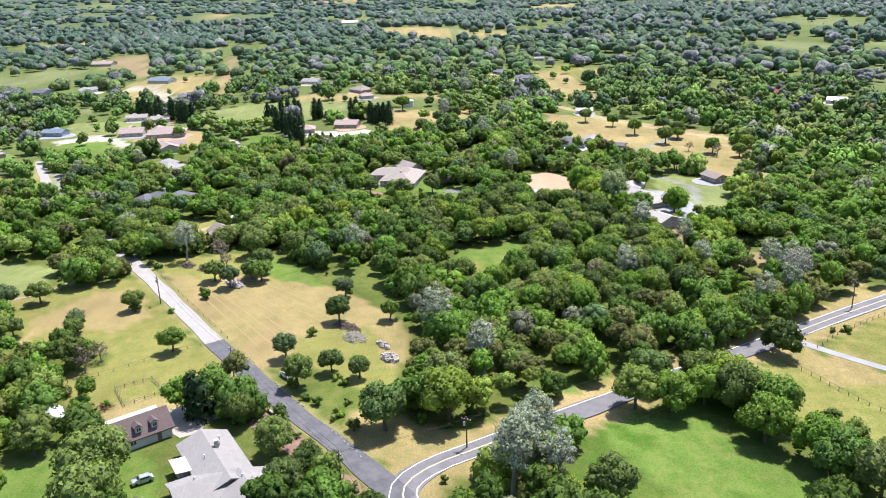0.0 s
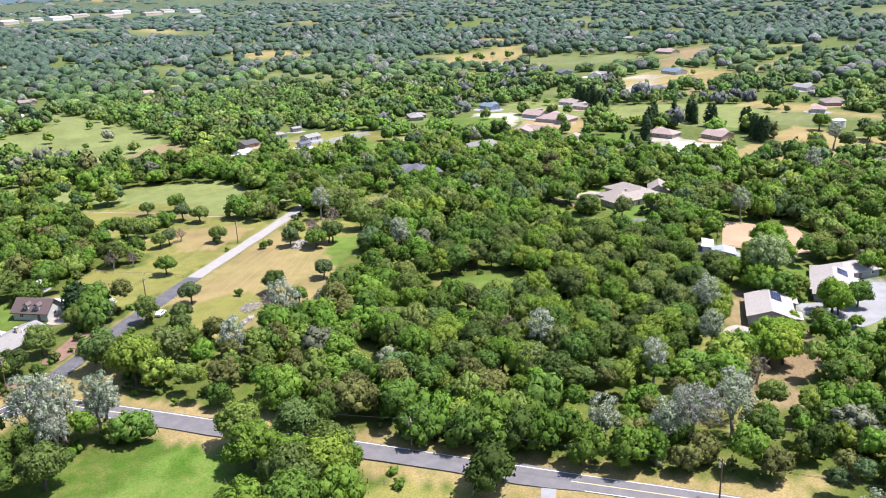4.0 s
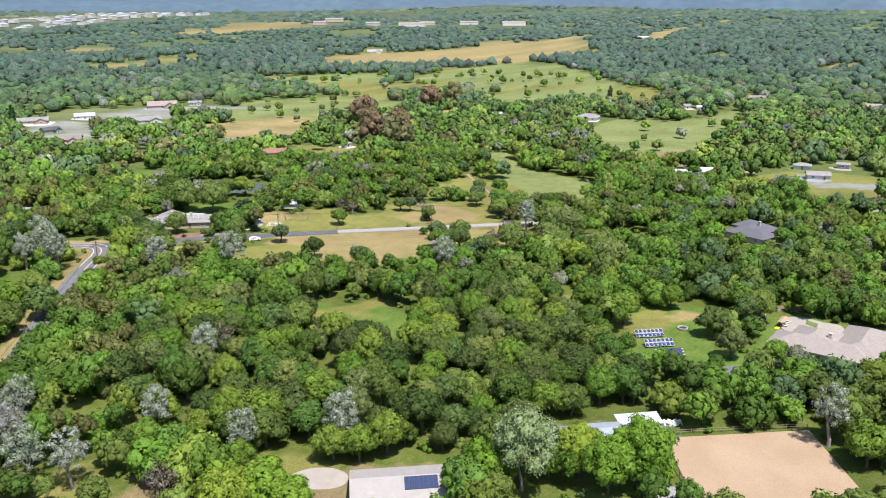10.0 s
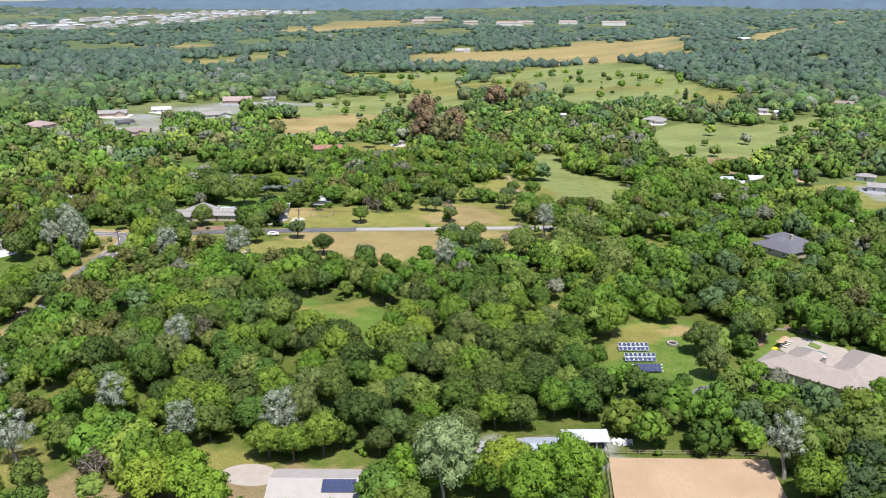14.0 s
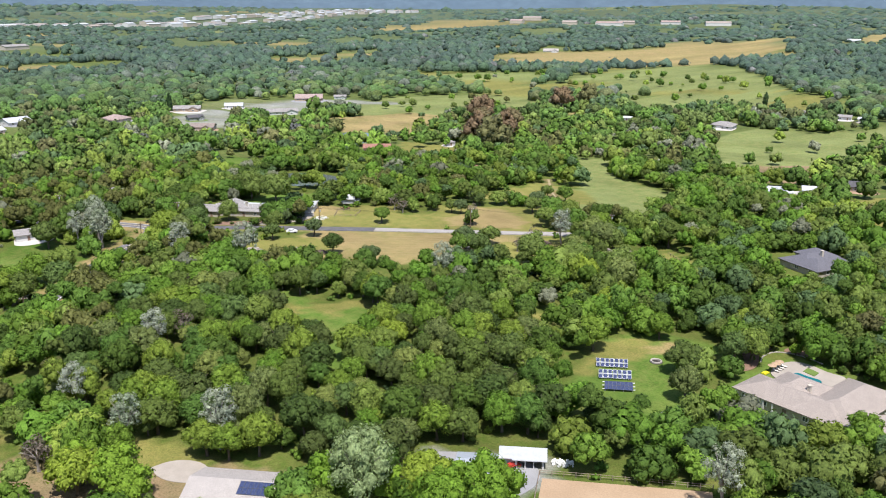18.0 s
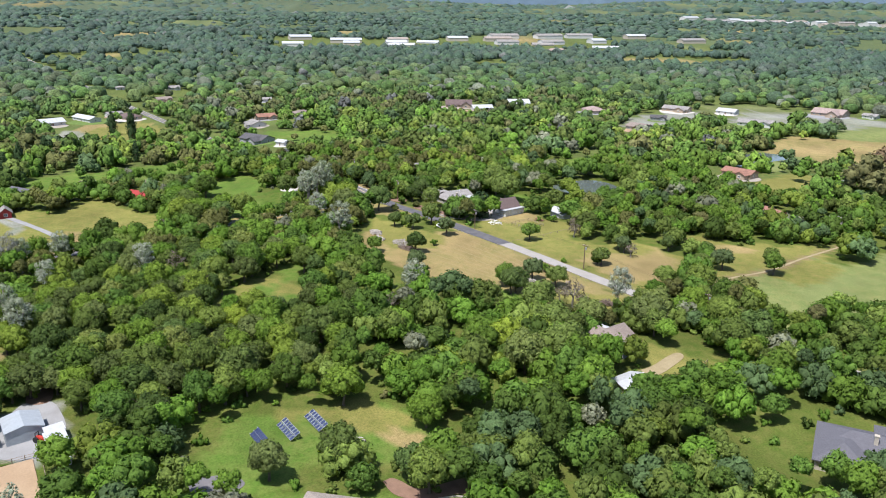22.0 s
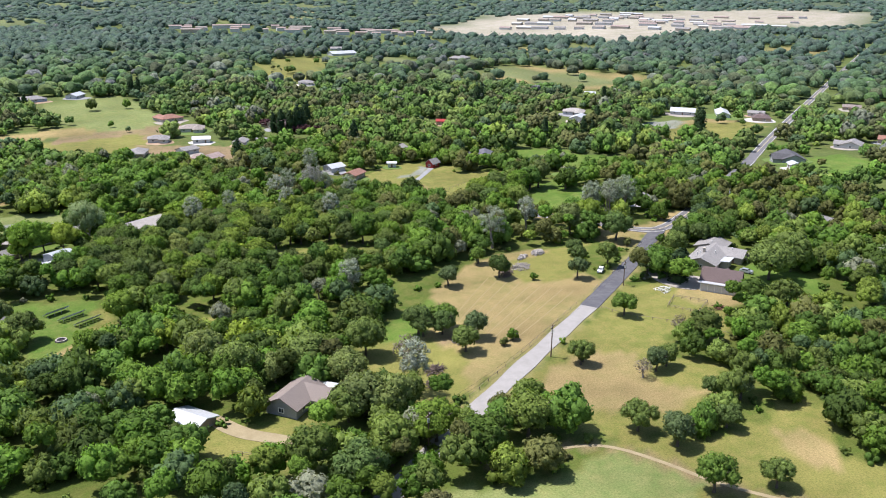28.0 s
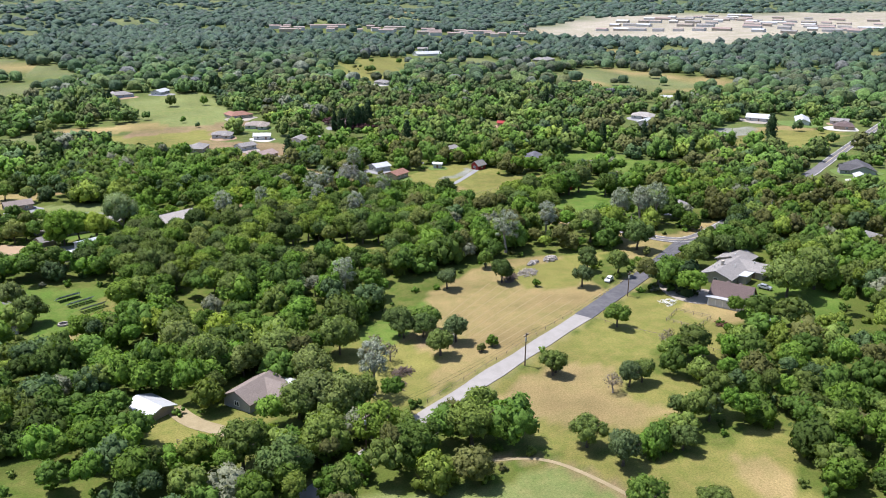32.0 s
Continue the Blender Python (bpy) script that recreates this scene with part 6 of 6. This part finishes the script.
# faint mown lines along the lane side of the tan field
mown = root("mown_lines", Matrix.Identity(4), "pale mown lines on the dry grass field", "mown grass", kind="structure")
for k in range(9):
    ax, ay = -37.5 + 0.95 * k + rng.uniform(-0.2, 0.2), 162.2 - 1.5 * k
    strip("mown_line", [(ax + 0.4 * k, ay), (ax + 11, ay + 7.2), (ax + 22 - 0.5 * k, ay + 14.2)], 0.18, M_stubble, 0.012, "", parent=mown)

# ---------- single trees ----------
def kinds_of(count_of, seed, **kw):
    return [tree_meshes(seed + k, **kw) for k in range(count_of)]


OAKS = kinds_of(8, 100, mat=M_oak, bark=M_bark, radius=2.7, height=5.0, leaves=1450, size=0.058, n=24, lo=0.17, hi=0.36)
LAWN_OAKS = kinds_of(5, 120, mat=M_lawn_oak, bark=M_bark, radius=2.3, height=4.4, leaves=1350, size=0.06, n=20, lo=0.18, hi=0.36)
GRAYS = kinds_of(4, 140, mat=M_gray, bark=M_bark_pale, radius=1.9, height=6.4, leaves=3000, size=0.04, n=26, squash=1.5, inner=0.5, lo=0.14, hi=0.26, reach=0.76)
BIG_GRAYS = kinds_of(1, 146, mat=M_twig_pale, bark=M_bark_pale, radius=3.7, height=9.6, leaves=6000, size=0.022, n=34, squash=0.95, inner=0.35, lo=0.12, hi=0.24, reach=0.78)
WILLOWS = kinds_of(1, 150, mat=M_willow, bark=M_bark_pale, radius=4.0, height=9.0, leaves=4200, size=0.034, n=26, squash=1.0, inner=0.7, lo=0.18, hi=0.3)
PALES = kinds_of(2, 160, mat=M_pale, bark=M_bark, radius=3.4, height=6.0, leaves=1500, size=0.055, n=22)
BIG_LIMES = kinds_of(2, 174, mat=M_lime, bark=M_bark, radius=4.0, height=7.2, leaves=3200, size=0.034, n=30, lo=0.14, hi=0.3)
LIMES = kinds_of(2, 170, mat=M_lime, bark=M_bark, radius=2.6, height=4.6, leaves=1100, size=0.065, n=17)
RUSTS = kinds_of(2, 180, mat=M_rust, bark=M_bark, radius=5.0, height=11.0, leaves=700, size=0.08, n=14, squash=1.1)
BARES = kinds_of(2, 190, mat=M_twig, bark=M_bark_pale, radius=1.9, height=4.2, leaves=500, size=0.07, n=12, squash=1.0, inner=0, limb=0.9)
PLUMS = kinds_of(2, 204, mat=M_plum, bark=M_bark, radius=2.2, height=3.2, leaves=260, size=0.12, n=8)
SHRUBS = kinds_of(2, 200, mat=M_shrub, bark=M_bark, radius=1.1, height=1.75, leaves=220, size=0.13, n=8)


def spire(seed, radius, height, count, mat=M_cypress):
    """A slim upright evergreen."""
    r = np.random.default_rng(seed)
    u = np.linspace(0.12, 0.95, 8)
    c = np.c_[r.uniform(-0.1, 0.1, 8) * radius, r.uniform(-0.1, 0.1, 8) * radius, u * height]
    q = radius * np.sin(np.pi * np.clip(1.08 - u, 0, 0.62) / 1.24) + 0.12
    V, F, N = merged(sprays(r, c, q, count, radius * 0.2, 0.6), cores(r, c, q, 0.88))
    crown = tri_mesh("crown", V, F, mat, normals=unit(N * (1, 1, 0.6)))
    return bm_mesh("trunk", tube(bmesh.new(), (0, 0, -0.3), (0, 0, height * 0.5), radius * 0.16, radius * 0.08, 7), M_bark), crown


CYPRESSES = [spire(210, 0.95, 5.6, 260), spire(211, 1.1, 6.2, 280)]
POPLARS = [spire(214, 1.25, 5.2, 520, M_lime)]
CONIFERS = [spire(212, 1.7, 6.0, 260)]

SINGLE = {}
SINGLE["gray"] = [(-77, 127), (-69.5, 123.5), (-76, 122), (13.8, 90.9), (-8.9, 85.2), (65.6, 113.4),
             (-14.0, 70.6), (4.1, 184.4), (-49, 128.4), (-36.7, 135), (-26.8, 80.4), (-22.7, 74.4), (4.4, 84.4), (-27, 49.5), (-10, 72.8),
             (-70, 124), (-14.4, 100.6), (110, 118), (140, 108), (150, 130), (205, 120), (249, 134), (248, 118), (-74, 125.5), (0, 150.5)]
SINGLE["gray_big"] = [(-19.8, 72.5)]
SINGLE["pale_big"] = [(-73.0, 173.1), (-80.5, 171.5)]
SINGLE["willow"] = [(35.6, 91.9)]
SINGLE["pale"] = [(9, 189), (14.5, 187.5), (24, 172), (27, 166), (5.5, 171), (19.5, 173.3), (11.0, 178.0), (-67.5, 154.2), (14.5, 172)]
SINGLE["lime"] = [(11.5, 78.9), (7.5, 77.0), (15.2, 78.4), (32.0, 78.6), (12, 123), (31.2, 91.5), (9.0, 75.6), (21.5, 164), (30.6, 155.6), (37.6, 95.2)]
SINGLE["lime_round"] = [(31.9, 77.6), (48.5, 98.6)]
SINGLE["lane_oak"] = [(6.9, 196.3), (13.6, 198.6), (4.3, 202.6), (-3.4, 200.2), (22.4, 196.8), (12.0, 187.0), (18.4, 201.6)]
SINGLE["plum"] = [(-38.4, -40.3), (-39.5, -37.0), (-40.0, -28.4), (-41.4, -25.0), (-43.6, -23.9), (-45.1, -20.4), (-47.4, -19.2), (-49.1, -16.9), (-50.8, -14.7)]
SINGLE["lime_big"] = [(44.3, 94.9), (40.8, 96.4), (47.0, 97.6)]
SINGLE["lime_small"] = [(59.2, 159.0), (23.3, 81.0), (24.5, 76.9), (31.4, 89.9), (30.3, 85.1), (25.5, 74.0), (28.9, 73.5), (27.0, 79.0)]
SINGLE["rust"] = [(-111, 314), (-82, 288), (-90, 304), (-71, 265), (-110, 375), (-106, 392), (-98, 296), (-84, 276)]
SINGLE["bare"] = [(-10.4, 104.5), (1.0, 75.3), (-15.7, 106.1), (4.2, 146.8), (-26.1, 193.9), (-0.8, 175.4), (-0.8, 76), (-40.5, 185), (-44, 186), (88, 50), (96, 56), (2.2, 177.0)]
SINGLE["cypress"] = [(182, 252), (180, 249), (180, 247), (179, 244), (180, 243), (172, 236), (171, 233), (169, 231), (167, 229), (168, 227), (154, 195), (148, 192), (143, 190),
                (139, 187), (134, 185), (131, 183), (128, 181), (126, 179), (161, 165), (160, 163), (158, 161), (153, 157), (151, 155), (149, 154), (148, 152), (147, 150),
                (168, 190), (166, 187), (164, 185), (163, 179), (163, 177), (160, 191)]
SINGLE["small_cypress"] = [(116, 181), (115, 177), (113, 174), (113, 170), (110, 167), (107, 164)]
SINGLE["slope_oak"] = [(116, 53.6), (99, 37), (73.1, 66.3), (77.3, 72.3), (134, 128), (150, 126), (166, 126), (108, 60), (124, 66), (132, 54), (150, 78), (140, 70), (92, 50), (86, 44), (165, 120),
                  (128, 138), (144, 132), (176, 146), (170, 128), (64, 50), (70, 44), (58, 54)]
SINGLE["poplar"] = [(62, 80.4), (56, 80.8), (63.5, 82)]
SINGLE["far_cypress"] = [(-38, -26), (-40, -23), (-43, -22), (-46, -22), (-104, 33), (-136, 31), (-140, 31), (-180, 44), (-12, 26), (-54, 14), (-127, -54), (-141, -56),
                    (-192, -30), (51, -110), (44, -107), (42, -106), (-188, 34), (-4, -144), (-7, -143), (-153, -73), (-129, -61), (-43, 454), (-257, 265), (-50, -30), (-47, -28), (-53, -33),
                    (-120, 30), (-150, 20), (-135, 60)]
SINGLE["conifer"] = [(-58.6, 165.5), (-57.2, 166.4)]
SINGLE["big_oak"] = [(-60, 105), (-59, 109.5), (-57.5, 100), (-60, 96.5), (-62.5, 93), (-71, 91), (-75, 90), (-79, 88), (-66.5, 95.5), (-79, 117),
                (-55.5, 96), (-53, 99.5), (-53, 106), (-61.5, 133.5), (-63, 141.5), (-56.5, 134), (-83, 95)]
SINGLE["oak"] = [(-29, 193.2), (-40, 188), (-20.8, 186.8), (-41.7, 157.2), (-46.9, 149.9), (-49, 145.8), (-50.9, 154.1), (-55.2, 160.6), (-8.2, 175.9), (-5, 168.3), (-18.5, 150.6),
            (-76.5, 151.8), (-66, 183.5), (-29.3, 142.3), (-38.1, 175.0), (-31.4, 192.6), (-30.4, 202.8), (-33.5, 204.4), (-26.4, 209), (-16.1, 204.8), (-18, 209.6), (-15.1, 218.4),
            (-21.8, 220.8), (-12, 172.2), (-9.1, 167), (-4.6, 167.4)]
SINGLE["yard_oak"] = [(49, 142.4), (52.4, 135), (35.3, 141.6), (53.0, 150.8), (55.0, 152.4), (40.9, 152.2), (69.5, 110), (74, 77.5), (63.2, 79), (61.7, 85.8), (37.5, 76.8),
                 (113.8, 54.5), (93, 39.6), (72.6, 67), (83, 73), (-29, 150.6), (-7.9, 169), (57, 92), (55.0, 90.0), (34, 88), (33.0, 91.4),
                 (-60.2, 160.0), (-72.5, 149.6)]
SINGLE["shrub"] = [(-34.0, 154.4), (-16.6, 175.3), (-53.4, 182.6), (-14.4, 176.5), (-50.8, 185.9), (-61.6, 156), (-58.8, 155.2), (-66.8, 150.6), (-70.4, 147.0), (66.2, 156.4),
              (60.2, 135.0), (68, 157.6), (-21.6, 186.2), (31, 88.4), (28.8, 90.0), (39.8, 88.4), (41.0, 90.2), (-52.5, 162.5), (-56.0, 150.8), (-62.8, 145.4)]
WHAT = {
    "gray": ("gray_pine", GRAYS, 1.15, 1.6, "tall thin gray pine with open silvery foliage", "pine"),
    "willow": ("willow_tree", WILLOWS, 1.05, 1.05, "large pale silvery-green willow with fine foliage", "willow"),
    "pale": ("broad_tree", PALES, 0.8, 1.05, "broad tree in pale yellow-green spring leaf", "tree"),
    "gray_big": ("gray_pine", BIG_GRAYS, 1.0, 1.0, "broad bare-looking grey tree with fine pale twigs", "tree"),
    "pale_big": ("broad_tree", PALES, 1.2, 1.35, "large airy yellow-green tree beside the farmhouse", "tree"),
    "lime_round": ("lime_tree", LIMES, 0.85, 0.95, "round clipped bright-green tree on the forecourt", "tree"),
    "lane_oak": ("oak_tree", OAKS, 1.15, 1.4, "broad olive-green oak over the end of the lane", "oak"),
    "plum": ("plum_shrub", PLUMS, 0.9, 1.2, "dark purple-leaved hedge shrub", "shrub"),
    "lime": ("lime_tree", LIMES, 0.85, 1.25, "bright lime-green leafy garden tree", "tree"),
    "lime_big": ("lime_tree", BIG_LIMES, 0.94, 1.1, "big bright yellow-green garden tree", "tree"),
    "lime_small": ("lime_tree", LIMES, 0.38, 0.52, "small round bright-green garden tree", "tree"),
    "rust": ("rusty_tree", RUSTS, 1.0, 1.35, "tall tree with rusty brown foliage", "tree"),
    "bare": ("bare_tree", BARES, 0.7, 1.15, "bare pinkish-grey tree with a haze of fine twigs", "tree"),
    "cypress": ("cypress_tree", CYPRESSES, 1.2, 1.5, "dark slim cypress in a garden row", "cypress"),
    "small_cypress": ("cypress_tree", CYPRESSES, 0.75, 0.9, "small clipped cypress beside a drive", "cypress"),
    "slope_oak": ("oak_tree", LAWN_OAKS, 0.9, 1.4, "broad oak standing alone on dry grass", "oak"),
    "poplar": ("lime_tree", POPLARS, 0.9, 1.1, "slim upright bright-green tree", "tree"),
    "far_cypress": ("cypress_tree", CYPRESSES, 1.1, 1.7, "tall dark pointed evergreen", "cypress"),
    "conifer": ("conifer_tree", CONIFERS, 0.9, 1.0, "dense dark conifer beside the farmhouse", "conifer"),
    "big_oak": ("oak_tree", OAKS, 1.15, 1.5, "large dark spreading oak beside the road", "oak"),
    "oak": ("oak_tree", LAWN_OAKS, 0.78, 1.08, "rounded green oak standing on open grass", "oak"),
    "yard_oak": ("oak_tree", OAKS, 0.8, 1.12, "spreading green oak beside a yard", "oak"),
    "shrub": ("garden_shrub", SHRUBS, 0.7, 1.15, "low leafy green shrub", "shrub"),
}
taken = []
for key, places in SINGLE.items():
    name_, meshes_, lo_, hi_, label_, cat_ = WHAT[key]
    for i, (x, y) in enumerate(places):
        s_ = rng.uniform(lo_, hi_)
        plant(name_, meshes_[i % len(meshes_)], x, y, s_, label_, cat_, name_.replace("_", " ") + "s", rng.uniform(0.92, 1.1))
        if key not in ("shrub", "bare"):
            taken.append((x, y, (2.0 if key in ("lime", "pale") else 1.2) * s_ if key != "willow" else 4.0))
HOUSE_SPOTS += taken

# ---------- the woods ----------
# near woods: one by one in their middle stretch, massed round it
x, y = spots(-165, 150, 10, 300, 3.8)
d_mid = np.hypot(x + 8, (y - 140) * 0.95)
ok = wooded(x, y, 0.15) & (d_mid < 128)
thin = waves(x, y, 30, 71) + 0.6 * waves(x, y, 12, 72) > 1.35
ok &= ~(thin & (rng.uniform(size=len(x)) < 0.8))
x, y = x[ok], y[ok]
order = np.argsort(np.hypot((x - 6) * 0.8, y - 112))
x, y = x[order], y[order]
N_SINGLE = 225
for i in range(N_SINGLE):
    plant("oak_tree", OAKS[i % len(OAKS)], float(x[i]), float(y[i]), rng.uniform(0.62, 1.16), "green oak in the closed wood", "oak", "woodland oaks", rng.uniform(0.9, 1.2))
x, y = x[N_SINGLE:], y[N_SINGLE:]
NEAR = [broad_crown(300 + k, 16, 470, 0.078, 0.2, 0.4) for k in range(9)]
OUTER = [broad_crown(310 + k, 12, 190, 0.105) for k in range(8)]
rad = rng.uniform(1.4, 3.4, len(x)) * (1 + 0.12 * waves(x, y, 20, 73))
hgt = rng.uniform(2.7, 5.9, len(x))
hgt = np.maximum(hgt - rad * 0.8, rad * 0.55)
shades = wood_tints(x, y)
inner = np.hypot(x + 8, (y - 140) * 0.95) < 88
grove("near_woodland", "closed canopy of oaks in many greens", NEAR, x[inner], y[inner], rad[inner], hgt[inner], shades[inner], 1.0, "woodland")
grove("outer_woodland", "oak woods round the fields in many greens", OUTER, x[~inner], y[~inner], rad[~inner], hgt[~inner], shades[~inner], 1.0, "woodland")
# undergrowth between them
x, y = spots(-150, 110, 40, 260, 4.2)
ok = wooded(x, y, -0.6) & (np.hypot(x + 8, y - 140) < 105) & (rng.uniform(size=len(x)) < 0.75)
x, y = x[ok], y[ok]
BUSH = [broad_crown(330 + k, 4, 26, 0.2) for k in range(4)]
grove("undergrowth", "low green scrub between the oaks", BUSH, x, y, rng.uniform(0.5, 1.2, len(x)), np.full(len(x), 0.35), wood_tints(x, y) * 0.95, 1.0, "undergrowth")
# trunks under the massed crowns are hidden by them; woods farther off, in rings
def ring(lo, hi, step, box_, templates, r0, r1, h0, h1, name, label, share=WOOD_SHARE, gaps=True, keep=0.86):
    x, y = spots(*box_, step)
    r = np.hypot(x + 8, y - 140)
    ok = (r >= lo) & (r < hi) & ~((r > 210) & (np.degrees(np.arctan2(y - 134, x + 153)) < -33) & (np.degrees(np.arctan2(y - 279, x - 29)) > -79))
    x, y, r = x[ok], y[ok], r[ok]
    ok = wooded(x, y)
    if gaps:
        hidden = np.zeros(len(x), bool)
        for qx, qy in outward(x, y):
            hidden |= openings(qx, qy)
        ok &= ~(hidden & (rng.uniform(size=len(x)) < 0.93))
        ok &= rng.uniform(size=len(x)) < keep - 0.22 * smooth(60, 130, x)
    x, y = x[ok], y[ok]
    rad = r0 + (r1 - r0) * rng.uniform(size=len(x)) ** 1.4
    hgt = h0 + (h1 - h0) * rng.uniform(size=len(x)) * (0.5 + 0.5 * (rad - r0) / (r1 - r0))
    shades = wood_tints(x, y, share)
    # crowns lean to blue-grey with distance: haze painted into their tint
    far_haze = smooth(90, 600, np.hypot(x + 8, y - 140))[:, None] * 0.8
    shades = shades * (1 - far_haze) + np.array([(0.054, 0.084, 0.078)]) * far_haze
    silver = (rng.uniform(size=len(x)) < 0.2 * smooth(110, 260, x) + 0.01) & (waves(x, y, 60, 77) > -0.2)
    shades[silver] = np.array([(0.135, 0.142, 0.132)]) * rng.uniform(0.75, 1.2, (int(silver.sum()), 1))
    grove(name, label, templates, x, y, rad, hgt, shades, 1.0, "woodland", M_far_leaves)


MIDDLE = [broad_crown(400 + k, 8, 40, 0.16, 0.3, 0.48) for k in range(7)]
FAR = [far_crown(420 + k, 2, 6) for k in range(7)]
FARTHER = [far_crown(430 + k, 1, 3) for k in range(6)]
LAST = [far_crown(440 + k, 1, 0, 0.55) for k in range(6)]
# lone trees on the far fields
x, y = spots(-420, 330, -330, 620, 12.0)
r = np.hypot(x + 8, y - 140)
ok = (r > 125) & (rng.uniform(size=len(x)) < 0.2 + 0.25 * (waves(x, y, 60, 81) > 0.5))
for line, w in LINES:
    ok &= off_line(line, x, y) > w + 2
hit = np.zeros(len(x), bool)
for cover, outline in FIELDS:
    if cover in "gvyt":
        hit |= inside(outline, x, y)
for pond in (POND_NEAR, POND_FAR):
    hit &= ~inside(pond, x, y)
ok &= hit
x, y = x[ok], y[ok]
rad = rng.uniform(1.2, 3.0, len(x))
grove("field_trees", "lone green trees dotted over the far fields", MIDDLE, x, y, rad, rad * 0.9, wood_tints(x, y), 1.0, "trees", M_far_leaves)
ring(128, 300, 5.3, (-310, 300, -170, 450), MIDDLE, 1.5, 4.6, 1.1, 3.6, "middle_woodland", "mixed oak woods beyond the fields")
# larger blue-green and grey shares from here out also stand in for haze
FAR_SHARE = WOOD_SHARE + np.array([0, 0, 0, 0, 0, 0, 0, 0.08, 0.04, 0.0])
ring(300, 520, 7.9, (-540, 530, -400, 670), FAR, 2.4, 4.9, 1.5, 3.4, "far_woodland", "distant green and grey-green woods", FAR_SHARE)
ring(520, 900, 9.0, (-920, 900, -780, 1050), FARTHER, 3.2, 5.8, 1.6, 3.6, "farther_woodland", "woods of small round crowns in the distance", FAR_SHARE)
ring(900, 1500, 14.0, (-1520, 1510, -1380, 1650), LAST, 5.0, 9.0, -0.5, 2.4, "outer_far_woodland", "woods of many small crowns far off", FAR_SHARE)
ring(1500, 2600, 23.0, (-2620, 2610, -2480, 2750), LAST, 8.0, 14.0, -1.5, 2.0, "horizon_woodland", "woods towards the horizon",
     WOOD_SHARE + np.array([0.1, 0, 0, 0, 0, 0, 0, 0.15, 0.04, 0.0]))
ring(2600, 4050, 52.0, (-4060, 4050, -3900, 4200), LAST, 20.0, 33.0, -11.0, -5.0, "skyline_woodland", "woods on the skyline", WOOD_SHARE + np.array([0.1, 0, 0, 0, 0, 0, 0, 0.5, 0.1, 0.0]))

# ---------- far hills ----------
# the blue is aerial haze, painted into the hills' base colour
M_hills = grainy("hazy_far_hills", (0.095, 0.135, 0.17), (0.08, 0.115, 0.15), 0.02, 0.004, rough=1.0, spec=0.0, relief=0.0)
ang = np.linspace(0, 2 * np.pi, 361)[:-1]
top = 84 + 26 * waves(np.cos(ang) * 900, np.sin(ang) * 900, 700, 91) + 9 * waves(np.cos(ang) * 900, np.sin(ang) * 900, 130, 92)
rings = [(4150, np.full(360, -20.0)), (4300, 20 + top * 0.45), (4520, 20 + top), (4700, 20 + top * 0.7)]
V = np.concatenate([np.c_[rr * np.cos(ang) - 5, rr * np.sin(ang) + 150, zz] for rr, zz in rings])
i = np.arange(360)
j = (i + 1) % 360
F = np.concatenate([np.r_[np.c_[k * 360 + i, k * 360 + j, k * 360 + 360 + j], np.c_[k * 360 + i, k * 360 + 360 + j, k * 360 + 360 + i]] for k in range(3)])
tagged(new("backdrop", tri_mesh("backdrop", V, F, M_hills, flat=False)), "far hills along the horizon in painted haze blue", "hills", kind="structure")
